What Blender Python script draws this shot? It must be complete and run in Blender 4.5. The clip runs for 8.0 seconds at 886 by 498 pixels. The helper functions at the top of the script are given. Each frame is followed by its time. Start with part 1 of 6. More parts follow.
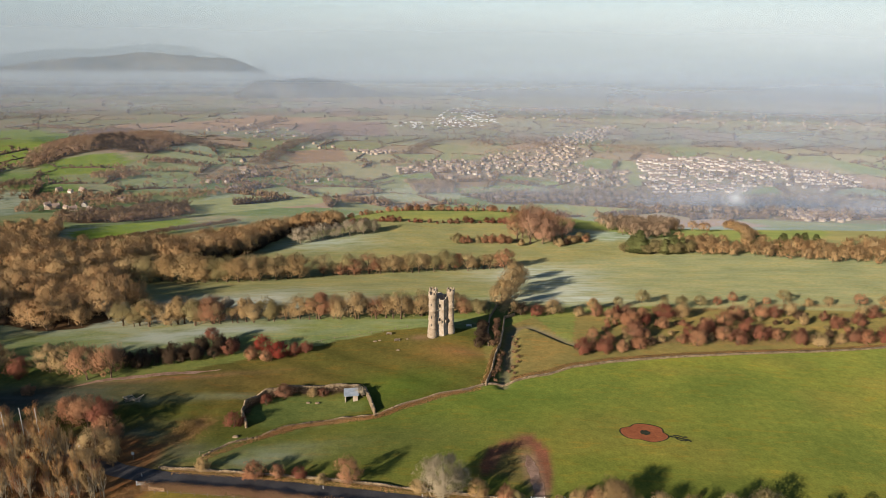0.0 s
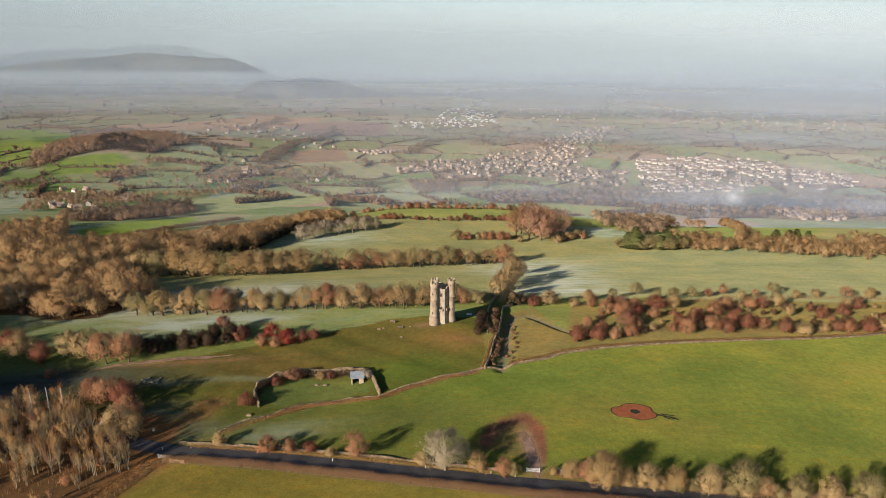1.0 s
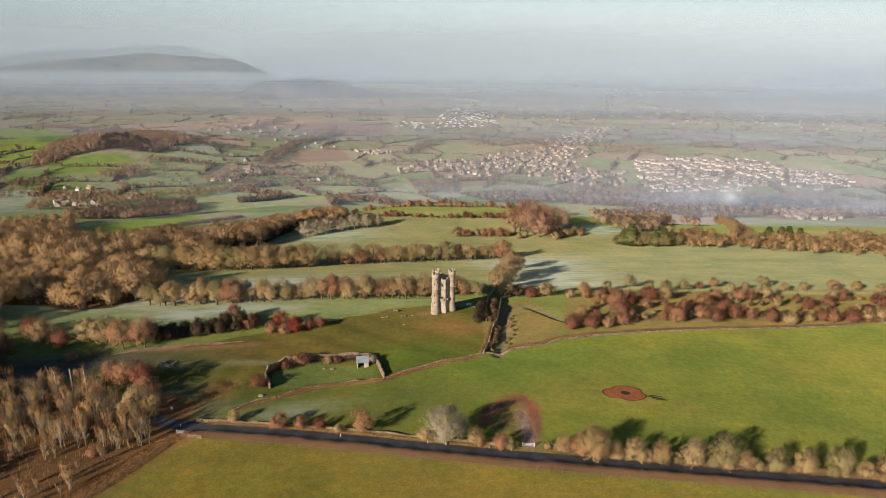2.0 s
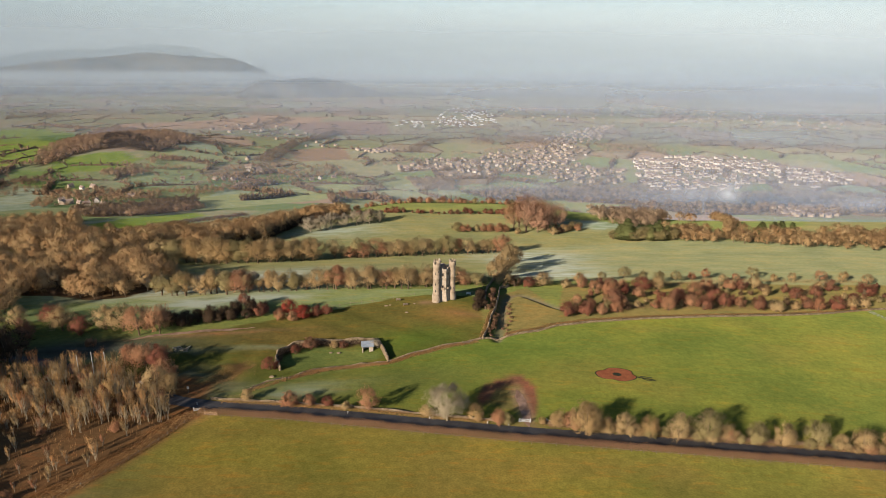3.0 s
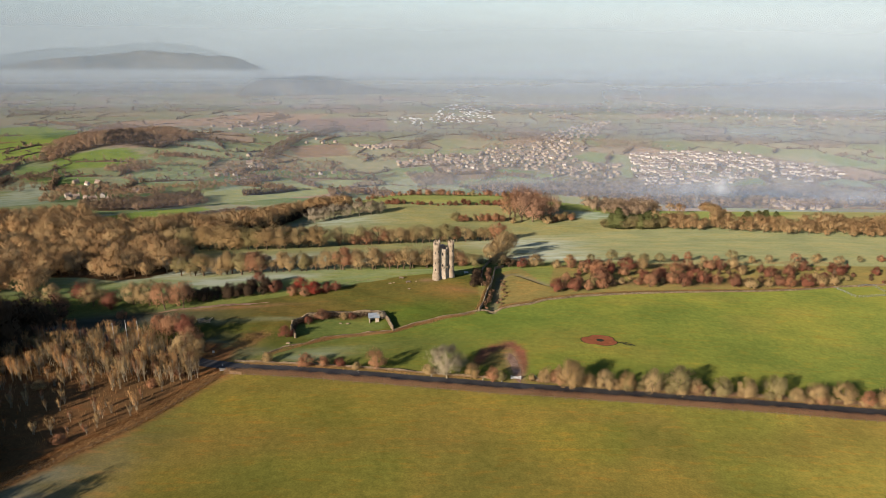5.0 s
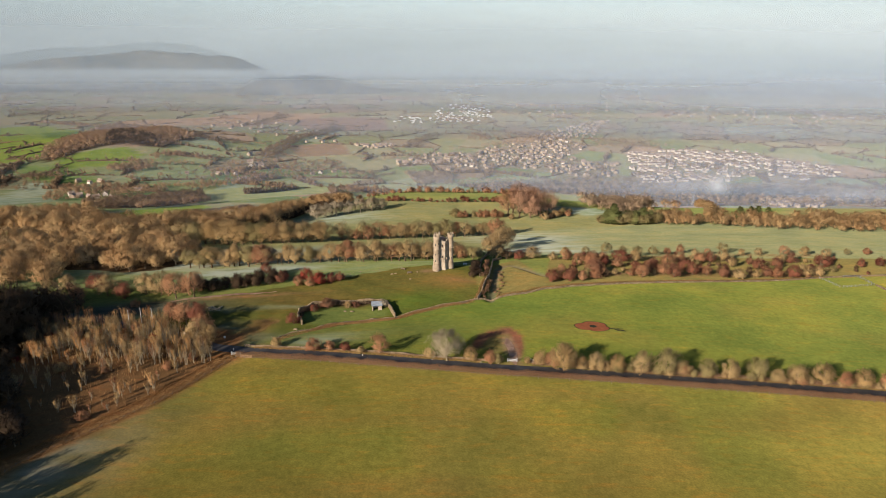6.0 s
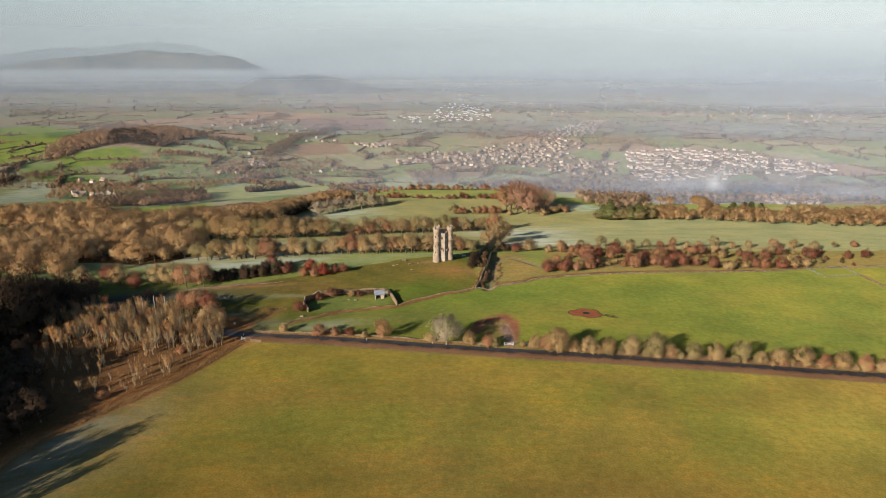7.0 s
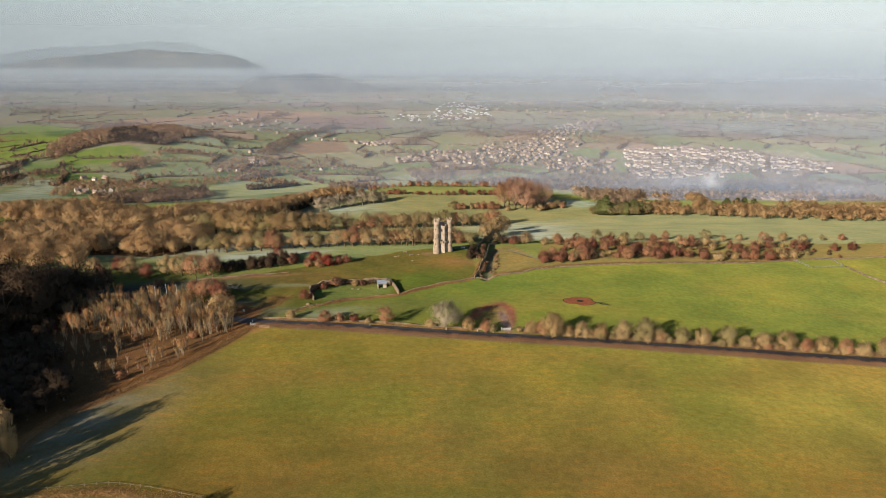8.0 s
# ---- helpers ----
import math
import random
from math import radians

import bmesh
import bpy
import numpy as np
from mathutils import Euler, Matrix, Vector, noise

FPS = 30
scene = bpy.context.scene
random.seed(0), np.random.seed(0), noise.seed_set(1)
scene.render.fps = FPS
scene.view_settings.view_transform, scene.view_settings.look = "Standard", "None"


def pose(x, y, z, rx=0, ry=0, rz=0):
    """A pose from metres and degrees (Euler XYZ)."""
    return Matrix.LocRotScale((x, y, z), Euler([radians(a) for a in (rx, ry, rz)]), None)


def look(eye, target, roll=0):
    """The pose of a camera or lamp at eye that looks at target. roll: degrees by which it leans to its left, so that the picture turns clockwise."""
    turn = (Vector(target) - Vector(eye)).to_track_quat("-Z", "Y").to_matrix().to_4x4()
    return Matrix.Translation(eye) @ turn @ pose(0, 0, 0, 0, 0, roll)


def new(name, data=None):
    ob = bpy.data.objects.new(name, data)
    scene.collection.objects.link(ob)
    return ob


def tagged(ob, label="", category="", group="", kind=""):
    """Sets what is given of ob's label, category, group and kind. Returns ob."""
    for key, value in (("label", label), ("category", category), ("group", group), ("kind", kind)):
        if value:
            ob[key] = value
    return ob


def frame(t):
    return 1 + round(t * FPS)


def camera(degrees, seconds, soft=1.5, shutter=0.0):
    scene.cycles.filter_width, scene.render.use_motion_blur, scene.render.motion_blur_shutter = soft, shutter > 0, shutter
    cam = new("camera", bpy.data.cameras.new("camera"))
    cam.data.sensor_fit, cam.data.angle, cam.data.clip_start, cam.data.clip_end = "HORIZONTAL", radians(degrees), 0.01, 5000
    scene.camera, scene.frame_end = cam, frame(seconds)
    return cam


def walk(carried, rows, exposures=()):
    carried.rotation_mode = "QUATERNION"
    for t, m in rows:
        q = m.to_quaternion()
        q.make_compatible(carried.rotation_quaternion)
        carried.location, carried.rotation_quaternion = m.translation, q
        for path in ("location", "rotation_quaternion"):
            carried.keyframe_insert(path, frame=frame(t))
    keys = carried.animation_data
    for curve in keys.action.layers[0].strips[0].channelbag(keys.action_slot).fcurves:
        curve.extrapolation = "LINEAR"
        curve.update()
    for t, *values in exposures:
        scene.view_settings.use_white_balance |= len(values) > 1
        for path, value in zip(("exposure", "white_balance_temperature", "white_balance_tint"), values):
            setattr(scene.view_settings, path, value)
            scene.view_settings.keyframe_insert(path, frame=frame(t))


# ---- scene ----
cam = camera(65.2, 8.0, soft=0.78)
PATH = [
    (0, (1.34, -246.937, 114.413), (1.333, -245.031, 113.807), 0.5),
    (0.5, (1.09, -253.522, 114.663), (1.084, -251.615, 114.059), 0.5),
    (1, (0.977, -260.141, 114.936), (0.97, -258.234, 114.331), 0.5),
    (1.5, (0.806, -266.839, 115.214), (0.799, -264.932, 114.611), 0.6),
    (3, (0.402, -286.913, 115.875), (0.395, -285.007, 115.27), 0.5),
    (3.5, (0.218, -293.535, 115.998), (0.211, -291.629, 115.391), 0.5),
    (4, (0.102, -300.156, 116.174), (0.097, -298.251, 115.565), 0.5),
    (4.5, (0.306, -307.012, 116.342), (0.301, -305.108, 115.731), 0.4),
    (6, (-0.018, -327.596, 117.007), (-0.019, -325.693, 116.394), 0.3),
    (6.5, (-0.005, -334.418, 117.086), (-0.006, -332.515, 116.472), 0.3),
    (7, (-0.024, -341.362, 117.268), (-0.024, -339.459, 116.654), 0.2),
    (7.5, (-0.151, -348.215, 117.437), (-0.15, -346.312, 116.821), 0.2),
    (8, (-0.468, -354.914, 117.668), (-0.465, -353.011, 117.051), 0.2),
]
walk(cam, [(t, look(eye, target, roll)) for t, eye, target, roll in PATH])

# ---- light ----
SUN_EL, SUN_AZ = radians(20.5), radians(221.0)  # the sun stands behind the walk, to its left
world = bpy.data.worlds.new("winter_sky")
scene.world = world
world.use_nodes = True
wn, wl = world.node_tree.nodes, world.node_tree.links
sky = wn.new("ShaderNodeTexSky")
sky.sky_type, sky.sun_disc = "NISHITA", False
sky.sun_elevation, sky.sun_rotation = SUN_EL, SUN_AZ
sky.air_density, sky.dust_density, sky.ozone_density = 1.0, 0.3, 2.5
wl.new(sky.outputs["Color"], wn["Background"].inputs["Color"])
wn["Background"].inputs["Strength"].default_value = 0.075

sun = new("sun", bpy.data.lights.new("sun", "SUN"))
sun.data.energy, sun.data.angle, sun.data.color = 5.0, radians(0.53), (1.0, 0.865, 0.72)
toward = Vector((math.sin(SUN_AZ) * math.cos(SUN_EL), math.cos(SUN_AZ) * math.cos(SUN_EL), math.sin(SUN_EL)))
sun.matrix_world = look(toward * 900, (0, 0, 0))
scene.view_settings.exposure = 0.65

# ---- materials ----


def shader(name, rough=0.9, spec=0.2):
    """A node material; returns it with its tree's nodes, its links and its main shader."""
    m = bpy.data.materials.new(name)
    m.use_nodes = True
    p = m.node_tree.nodes["Principled BSDF"]
    p.inputs["Roughness"].default_value = rough
    p.inputs["Specular IOR Level"].default_value = spec
    return m, m.node_tree.nodes, m.node_tree.links, p


def noise_node(n, l, scale, detail=4.0, coords="Object", stretch=None):
    tc = n.new("ShaderNodeTexCoord")
    t = n.new("ShaderNodeTexNoise")
    t.inputs["Scale"].default_value, t.inputs["Detail"].default_value = scale, detail
    if stretch:
        mp = n.new("ShaderNodeMapping")
        mp.inputs["Scale"].default_value = stretch
        l.new(tc.outputs[coords], mp.inputs["Vector"])
        l.new(mp.outputs["Vector"], t.inputs["Vector"])
    else:
        l.new(tc.outputs[coords], t.inputs["Vector"])
    return t.outputs["Fac"]


def ramp(n, l, fac, stops):
    r = n.new("ShaderNodeValToRGB")
    while len(r.color_ramp.elements) < len(stops):
        r.color_ramp.elements.new(0.5)
    for e, (at, c) in zip(r.color_ramp.elements, stops):
        e.position, e.color = at, (*c, 1) if len(c) == 3 else c
    l.new(fac, r.inputs["Fac"])
    return r.outputs["Color"]


def mixed(n, l, a, b, fac, mode="MIX"):
    x = n.new("ShaderNodeMix")
    x.data_type, x.blend_type = "RGBA", mode
    for socket, value in ((x.inputs[6], a), (x.inputs[7], b), (x.inputs[0], fac)):
        if isinstance(value, (tuple, float, int)):
            socket.default_value = (*value, 1) if isinstance(value, tuple) else value
        else:
            l.new(value, socket)
    return x.outputs[2]


def bumped(n, l, p, fac, strength, distance):
    b = n.new("ShaderNodeBump")
    b.inputs["Strength"].default_value, b.inputs["Distance"].default_value = strength, distance
    l.new(fac, b.inputs["Height"])
    l.new(b.outputs["Normal"], p.inputs["Normal"])


def weathered(name, dark, light, scale, rough=0.9, fine=8.0, bump=0.05, spec=0.2):
    """A surface whose colour wanders between two tones, in large stains and in fine grain."""
    m, n, l, p = shader(name, rough, spec)
    big = ramp(n, l, noise_node(n, l, scale, 5), [(0.32, dark), (0.68, light)])
    small = ramp(n, l, noise_node(n, l, scale * fine, 3), [(0.3, (0.72, 0.72, 0.72)), (0.7, (1.2, 1.2, 1.2))])
    l.new(mixed(n, l, big, small, 1.0, "MULTIPLY"), p.inputs["Base Color"])
    bumped(n, l, p, noise_node(n, l, scale * fine, 4), 0.6, bump)
    return m


def foliage(name, tones, by="object"):
    """Twigs or leaves: the tone changes from plant to plant and from twig to twig."""
    m, n, l, p = shader(name, 0.85, 0.1)
    one = n.new("ShaderNodeObjectInfo").outputs["Random"]
    twig = n.new("ShaderNodeNewGeometry").outputs["Random Per Island"]
    if by == "object":
        base = ramp(n, l, one, [(i / (len(tones) - 1), c) for i, c in enumerate(tones)])
    else:
        base = ramp(n, l, noise_node(n, l, 0.035, 4), [(0.3 + 0.4 * i / (len(tones) - 1), c) for i, c in enumerate(tones)])
    grain = ramp(n, l, twig, [(0.0, (0.86, 0.86, 0.86)), (1.0, (1.14, 1.13, 1.12))])
    l.new(mixed(n, l, base, grain, 1.0, "MULTIPLY"), p.inputs["Base Color"])
    return m


def ground_material():
    """Turf, soil and frost: the cover of each field comes with the land, the tufts and patches from noise."""
    m, n, l, p = shader("turf", 0.95, 0.05)
    cover = n.new("ShaderNodeAttribute")
    cover.attribute_name = "cover"
    frost = n.new("ShaderNodeAttribute")
    frost.attribute_name = "frost"
    patch = ramp(n, l, noise_node(n, l, 0.035, 6), [(0.3, (0.72, 0.78, 0.8)), (0.5, (1.0, 1.0, 1.0)), (0.72, (1.34, 1.16, 1.1))])
    tuft = ramp(n, l, noise_node(n, l, 0.45, 5), [(0.28, (0.84, 0.86, 0.84)), (0.7, (1.14, 1.12, 1.09))])
    streak = ramp(n, l, noise_node(n, l, 0.05, 5, stretch=(0.35, 3.0, 1.0)), [(0.3, (0.86, 0.88, 0.9)), (0.7, (1.14, 1.1, 1.06))])
    c = mixed(n, l, cover.outputs["Color"], patch, 0.8, "MULTIPLY")
    c = mixed(n, l, c, tuft, 0.95, "MULTIPLY")
    blades = ramp(n, l, noise_node(n, l, 1.7, 4), [(0.3, (0.82, 0.84, 0.84)), (0.7, (1.18, 1.15, 1.12))])
    c = mixed(n, l, c, blades, 0.9, "MULTIPLY")
    c = mixed(n, l, c, streak, 0.4, "MULTIPLY")
    fleck = ramp(n, l, noise_node(n, l, 0.3, 6, stretch=(0.5, 1.9, 1.0)), [(0.54, (1.0, 1.0, 1.0)), (0.68, (1.45, 1.03, 0.85))])
    c = mixed(n, l, c, fleck, 0.5, "MULTIPLY")
    rime = n.new("ShaderNodeMath")
    rime.operation = "MULTIPLY"
    l.new(frost.outputs["Fac"], rime.inputs[0])
    l.new(ramp(n, l, noise_node(n, l, 0.12, 6, stretch=(0.6, 1.4, 1.0)), [(0.3, (0.15, 0.15, 0.15)), (0.62, (1, 1, 1))]), rime.inputs[1])
    c = mixed(n, l, c, (0.3, 0.33, 0.3), rime.outputs[0])
    n.remove(p)
    rough = n.new("ShaderNodeBsdfDiffuse")  # blades scatter light back towards the sun
    rough.inputs["Roughness"].default_value = 1.0
    l.new(c, rough.inputs["Color"])
    l.new(rough.outputs[0], n["Material Output"].inputs["Surface"])
    bumped(n, l, rough, noise_node(n, l, 0.7, 6), 0.7, 0.14)
    return m


def mist_material(name, colour, build):
    """Mist as a thin veil: partly clear, partly a scattering white. build() returns its density."""
    m = bpy.data.materials.new(name)
    m.use_nodes = True
    n, l = m.node_tree.nodes, m.node_tree.links
    n.remove(n["Principled BSDF"])
    clear, white, glow, both, mix = (n.new("ShaderNode" + k) for k in ("BsdfTransparent", "BsdfDiffuse", "BsdfTranslucent", "MixShader", "MixShader"))
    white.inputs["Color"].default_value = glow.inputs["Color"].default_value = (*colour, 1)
    both.inputs["Fac"].default_value = 0.5
    l.new(white.outputs[0], both.inputs[1])
    l.new(glow.outputs[0], both.inputs[2])
    l.new(build(n, l), mix.inputs["Fac"])
    l.new(clear.outputs[0], mix.inputs[1])
    l.new(both.outputs[0], mix.inputs[2])
    l.new(mix.outputs[0], n["Material Output"].inputs["Surface"])
    return m


TURF = ground_material()
STONE = weathered("limestone", (0.26, 0.195, 0.13), (0.4, 0.315, 0.225), 0.5, 0.9, 9.0, 0.04)
PALE_STONE = weathered("dressed_limestone", (0.33, 0.26, 0.185), (0.46, 0.38, 0.285), 0.7, 0.9, 9.0, 0.02)
DRY_STONE = weathered("lichened_stone", (0.16, 0.112, 0.062), (0.31, 0.232, 0.145), 0.6, 0.95, 7.0, 0.06)
ASPHALT = weathered("asphalt", (0.03, 0.029, 0.031), (0.055, 0.052, 0.053), 0.25, 0.85, 12.0, 0.01)
EARTH = weathered("trodden_earth", (0.16, 0.09, 0.055), (0.3, 0.19, 0.13), 0.4, 0.95, 9.0, 0.03)
POPPY = weathered("red_paint_on_turf", (0.24, 0.07, 0.026), (0.33, 0.108, 0.04), 0.5, 0.95, 7.0, 0.03)
DARK_TURF = weathered("dark_paint_on_turf", (0.018, 0.02, 0.01), (0.04, 0.042, 0.02), 0.6, 0.95, 7.0, 0.03)
BARK = weathered("bark", (0.09, 0.06, 0.035), (0.2, 0.145, 0.09), 1.2, 0.95, 6.0, 0.03)
PALE_BARK = weathered("pale_bark", (0.24, 0.19, 0.12), (0.42, 0.35, 0.24), 1.2, 0.95, 6.0, 0.03)
TIMBER = weathered("grey_timber", (0.12, 0.09, 0.06), (0.24, 0.19, 0.135), 2.0, 0.9, 8.0, 0.01)
FRESH_TIMBER = weathered("tan_timber", (0.28, 0.17, 0.09), (0.42, 0.27, 0.15), 2.0, 0.85, 8.0, 0.01)
WHITE_PAINT = weathered("white_paint", (0.5, 0.5, 0.48), (0.66, 0.66, 0.64), 1.5, 0.6, 8.0, 0.003)
DARK_GLASS = shader("dark_window", 0.15, 0.5)[0]
DARK_GLASS.node_tree.nodes["Principled BSDF"].inputs["Base Color"].default_value = (0.02, 0.02, 0.022, 1)
STEEL = weathered("galvanised_steel", (0.2, 0.21, 0.21), (0.34, 0.35, 0.35), 2.0, 0.5, 8.0, 0.003, 0.5)
ROOF_TILE = weathered("roof_tiles", (0.19, 0.135, 0.105), (0.33, 0.25, 0.2), 0.15, 0.9, 9.0, 0.05)
SLATE = weathered("pale_roof_sheet", (0.22, 0.25, 0.27), (0.34, 0.37, 0.4), 0.8, 0.7, 8.0, 0.01)
WALL_STONE = weathered("house_stone", (0.34, 0.265, 0.18), (0.5, 0.4, 0.29), 0.08, 0.9, 9.0, 0.03)
RENDER_WALL = weathered("pale_render", (0.52, 0.45, 0.37), (0.7, 0.62, 0.52), 0.08, 0.9, 9.0, 0.02)
LEAVES = {
    "tan": ((0.28, 0.182, 0.08), (0.35, 0.245, 0.115), (0.31, 0.195, 0.082)),
    "straw": ((0.43, 0.23, 0.09), (0.5, 0.31, 0.13), (0.41, 0.185, 0.066)),
    "pale": ((0.27, 0.22, 0.14), (0.33, 0.27, 0.185)),
    "red": ((0.13, 0.042, 0.026), (0.2, 0.076, 0.044), (0.19, 0.1, 0.056)),
    "scarlet": ((0.19, 0.032, 0.02), (0.25, 0.05, 0.028)),
    "russet": ((0.26, 0.118, 0.06), (0.34, 0.18, 0.092)),
    "beech": ((0.34, 0.19, 0.115), (0.4, 0.23, 0.14)),
    "olive": ((0.19, 0.15, 0.062), (0.26, 0.205, 0.09)),
    "pine": ((0.09, 0.105, 0.035), (0.17, 0.165, 0.06)),
    "dark": ((0.08, 0.045, 0.026), (0.13, 0.08, 0.042)),
}
LEAF = {k: foliage(k + "_twigs", v) for k, v in LEAVES.items()}
WOOD_TAN = foliage("wood_twigs", ((0.25, 0.14, 0.064), (0.37, 0.245, 0.115), (0.31, 0.18, 0.08), (0.43, 0.305, 0.155)), "place")
FAR_WOOD = foliage("far_wood_twigs", ((0.2, 0.12, 0.07), (0.3, 0.2, 0.115), (0.26, 0.145, 0.078), (0.37, 0.25, 0.145)), "place")
WOOD_GREY = foliage("grey_wood_twigs", ((0.29, 0.195, 0.12), (0.38, 0.275, 0.17)), "place")
# wood tones darkened: the shade of dim woods is put into this colour
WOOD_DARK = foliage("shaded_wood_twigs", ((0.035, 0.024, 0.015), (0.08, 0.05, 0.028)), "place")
HEDGE = foliage("hedge_twigs", ((0.14, 0.075, 0.043), (0.2, 0.112, 0.062), (0.17, 0.1, 0.05)), "place")
FAR_HEDGE = foliage("far_hedge_twigs", ((0.095, 0.066, 0.04), (0.17, 0.112, 0.064), (0.23, 0.142, 0.08)), "place")
BRACKEN = foliage("bracken_fronds", ((0.22, 0.105, 0.04), (0.3, 0.165, 0.065), (0.2, 0.12, 0.05)), "place")

# ---- the lie of the land ----
YS = (-600, -200, -100, -40, 0, 30, 100, 180, 270, 320, 400, 480, 700, 1000, 1250, 1600, 6000)
MIDDLE = (-4, -1, -0.6, -0.6, 0, -4, -19, -39, -51, -53, -56.5, -69, -140, -212, -228, -230, -230)
WEST = (-12, -6, -3, -4, -9, -14, -26, -40, -56, -68, -88, -104, -147, -196, -222, -230, -230)
EAST = (-14, -12, -10, -9, -9.5, -12.5, -18, -34, -47, -53, -68, -94, -157, -216, -230, -230, -230)


def ease(a, b, v):
    t = np.clip((v - a) / (b - a), 0, 1)
    return t * t * (3 - 2 * t)


SUNKEN_TRACK = [(21.5, -37), (24, -22), (25.5, -9), (28, 8), (32, 17), (36, 18.5), (41, 12), (49, 1), (55, -4)]


def off_line(x, y, line):
    """How far points lie from a line of the plan."""
    best = np.full(np.shape(x), 1e9)
    for (ax, ay), (bx, by) in zip(line, line[1:]):
        dx, dy = bx - ax, by - ay
        t = np.clip(((x - ax) * dx + (y - ay) * dy) / (dx * dx + dy * dy), 0, 1)
        best = np.minimum(best, np.hypot(x - ax - t * dx, y - ay - t * dy))
    return best


def height(x, y):
    """The ground's height: a hilltop, a scarp towards +y and a wide vale."""
    x, y = np.asarray(x, float), np.asarray(y, float)

    def along(levels):
        return sum(np.interp(y + d, YS, levels) for d in (-24, -12, 0, 12, 24)) / 5

    west, east = 1 - ease(-240, -30, x), ease(30, 260, x)
    z = along(MIDDLE) * (1 - west - east) + along(WEST) * west + along(EAST) * east
    z = z + 1.9 * np.exp(-((x + 2) / 19) ** 2 - ((y - 3) / 18) ** 2)
    z = z - 2.2 * np.exp(-((x + 36) / 24) ** 2 - ((y + 50) / 16) ** 2)
    # unseen rise added in the southwest so its wood throws longer shade
    z = z + 22 * np.exp(-((x + 285) / 72) ** 2 - ((y + 175) / 105) ** 2)
    rough = np.exp(-((x + 92) / 26) ** 2 - ((y + 60) / 16) ** 2)  # old quarry humps
    z = z + rough * (1.3 * np.sin(0.42 * x + 0.25 * y) * np.sin(0.3 * y - 0.18 * x) + 0.5 * np.sin(0.9 * x - 0.5 * y))
    z = z + 0.35 * np.exp(-((x + 30) / 60) ** 2 - ((y + 25) / 30) ** 2) * np.sin(0.25 * x + 0.4 * y)
    z = z - 1.35 * np.exp(-(off_line(x, y, SUNKEN_TRACK) / 2.6) ** 2)
    z = z + 60 * np.exp(-((x + 820) / 330) ** 2 - ((y - 1500) / 420) ** 2)
    return z
# ---- end of height
def inside(x, y, corners):
    """Whether points lie in a polygon of the plan."""
    hit = np.zeros(np.shape(x), bool)
    for (ax, ay), (bx, by) in zip(corners, (*corners[1:], corners[0])):
        if ay != by:
            hit ^= ((ay > y) != (by > y)) & (x < (bx - ax) * (y - ay) / (by - ay) + ax)
    return hit


def blob(x, y, cx, cy, rx, ry, turn=0.0):
    c, s = math.cos(radians(turn)), math.sin(radians(turn))
    u, v = (x - cx) * c + (y - cy) * s, -(x - cx) * s + (y - cy) * c
    return np.exp(-(u / rx) ** 2 - (v / ry) ** 2)


def smooth_noise(x, y, scale, seed):
    """Cheap value noise in the plan, 0 to 1."""
    rng = np.random.RandomState(seed)
    g = rng.rand(64, 64)
    u, v = x / scale, y / scale
    i, j = np.floor(u).astype(int), np.floor(v).astype(int)
    fu, fv = u - i, v - j
    fu, fv = fu * fu * (3 - 2 * fu), fv * fv * (3 - 2 * fv)
    a, b, c, d = g[i % 64, j % 64], g[(i + 1) % 64, j % 64], g[i % 64, (j + 1) % 64], g[(i + 1) % 64, (j + 1) % 64]
    return (a * (1 - fu) + b * fu) * (1 - fv) + (c * (1 - fu) + d * fu) * fv


# the main lines of the plan
ROAD = [(-170, -52), (-145, -58), (-121, -69), (-102, -79), (-87, -86), (-75, -89), (-53, -91.5), (-15, -97), (21, -102.5), (55, -106), (90, -108.2), (135, -110), (190, -111), (420, -114)]
SOUTH_HEDGE = [(-77, -93.5), (-52, -96), (-15, -101.6), (21, -107), (55, -110.6), (90, -112.8), (135, -114.6), (190, -115.5), (420, -118.5)]
NORTH_WALL = [(-76, -85), (-53, -87), (-31, -89.5), (-8, -93), (14, -96.5), (21.5, -97.6)]
NORTH_WALL_EAST = [(31.5, -98), (50, -101.5), (74, -103), (110, -104.3), (150, -105), (230, -107)]
TOWER_WALL = [(-66, -79), (-61, -73), (-54.5, -70)]
TOWER_WALL_MID = [(-20.3, -55), (-10.3, -48.7), (-0.4, -43.9), (7.7, -41), (15.1, -37.4), (24.6, -34.5), (37.8, -29.5), (47.3, -23.7), (61.4, -18.8), (78, -14.4), (92, -10.9), (115, -5.4), (130, -2), (148, 2), (164, 6.4), (180, 11.4), (200, 19.5), (224, 27), (262, 33.5)]
FIELD_EDGE = [(-80, -94), (-83, -100), (-89, -113), (-97, -127), (-107, -139.5), (-116, -150), (-124, -160), (-128, -172), (-130, -190), (-131, -230)]

# woods, by their edges
HILL_WOOD = [(-929, 1241), (-886, 1220), (-894, 1268), (-863, 1343), (-829, 1388), (-803, 1429), (-705, 1379), (-693, 1480), (-671, 1579), (-796, 1746), (-994, 2013), (-1153, 2156), (-1183, 2096), (-1139, 1898), (-1067, 1641), (-991, 1403)]
COMBE_WOOD = [(-838, 1388), (-956, 1688), (-880, 1628), (-742, 1447), (-705, 1379), (-790, 1385)]
WEST_WOOD = [(-400, 240), (-308, 200), (-242, 136), (-216, 120), (-205, 140), (-210, 188), (-215, 280), (-248, 255), (-293, 257), (-400, 330)]
LOWER_WOOD = [(-520, 380), (-482, 472), (-478, 584), (-430, 498), (-335, 300), (-330, 250), (-420, 280)]
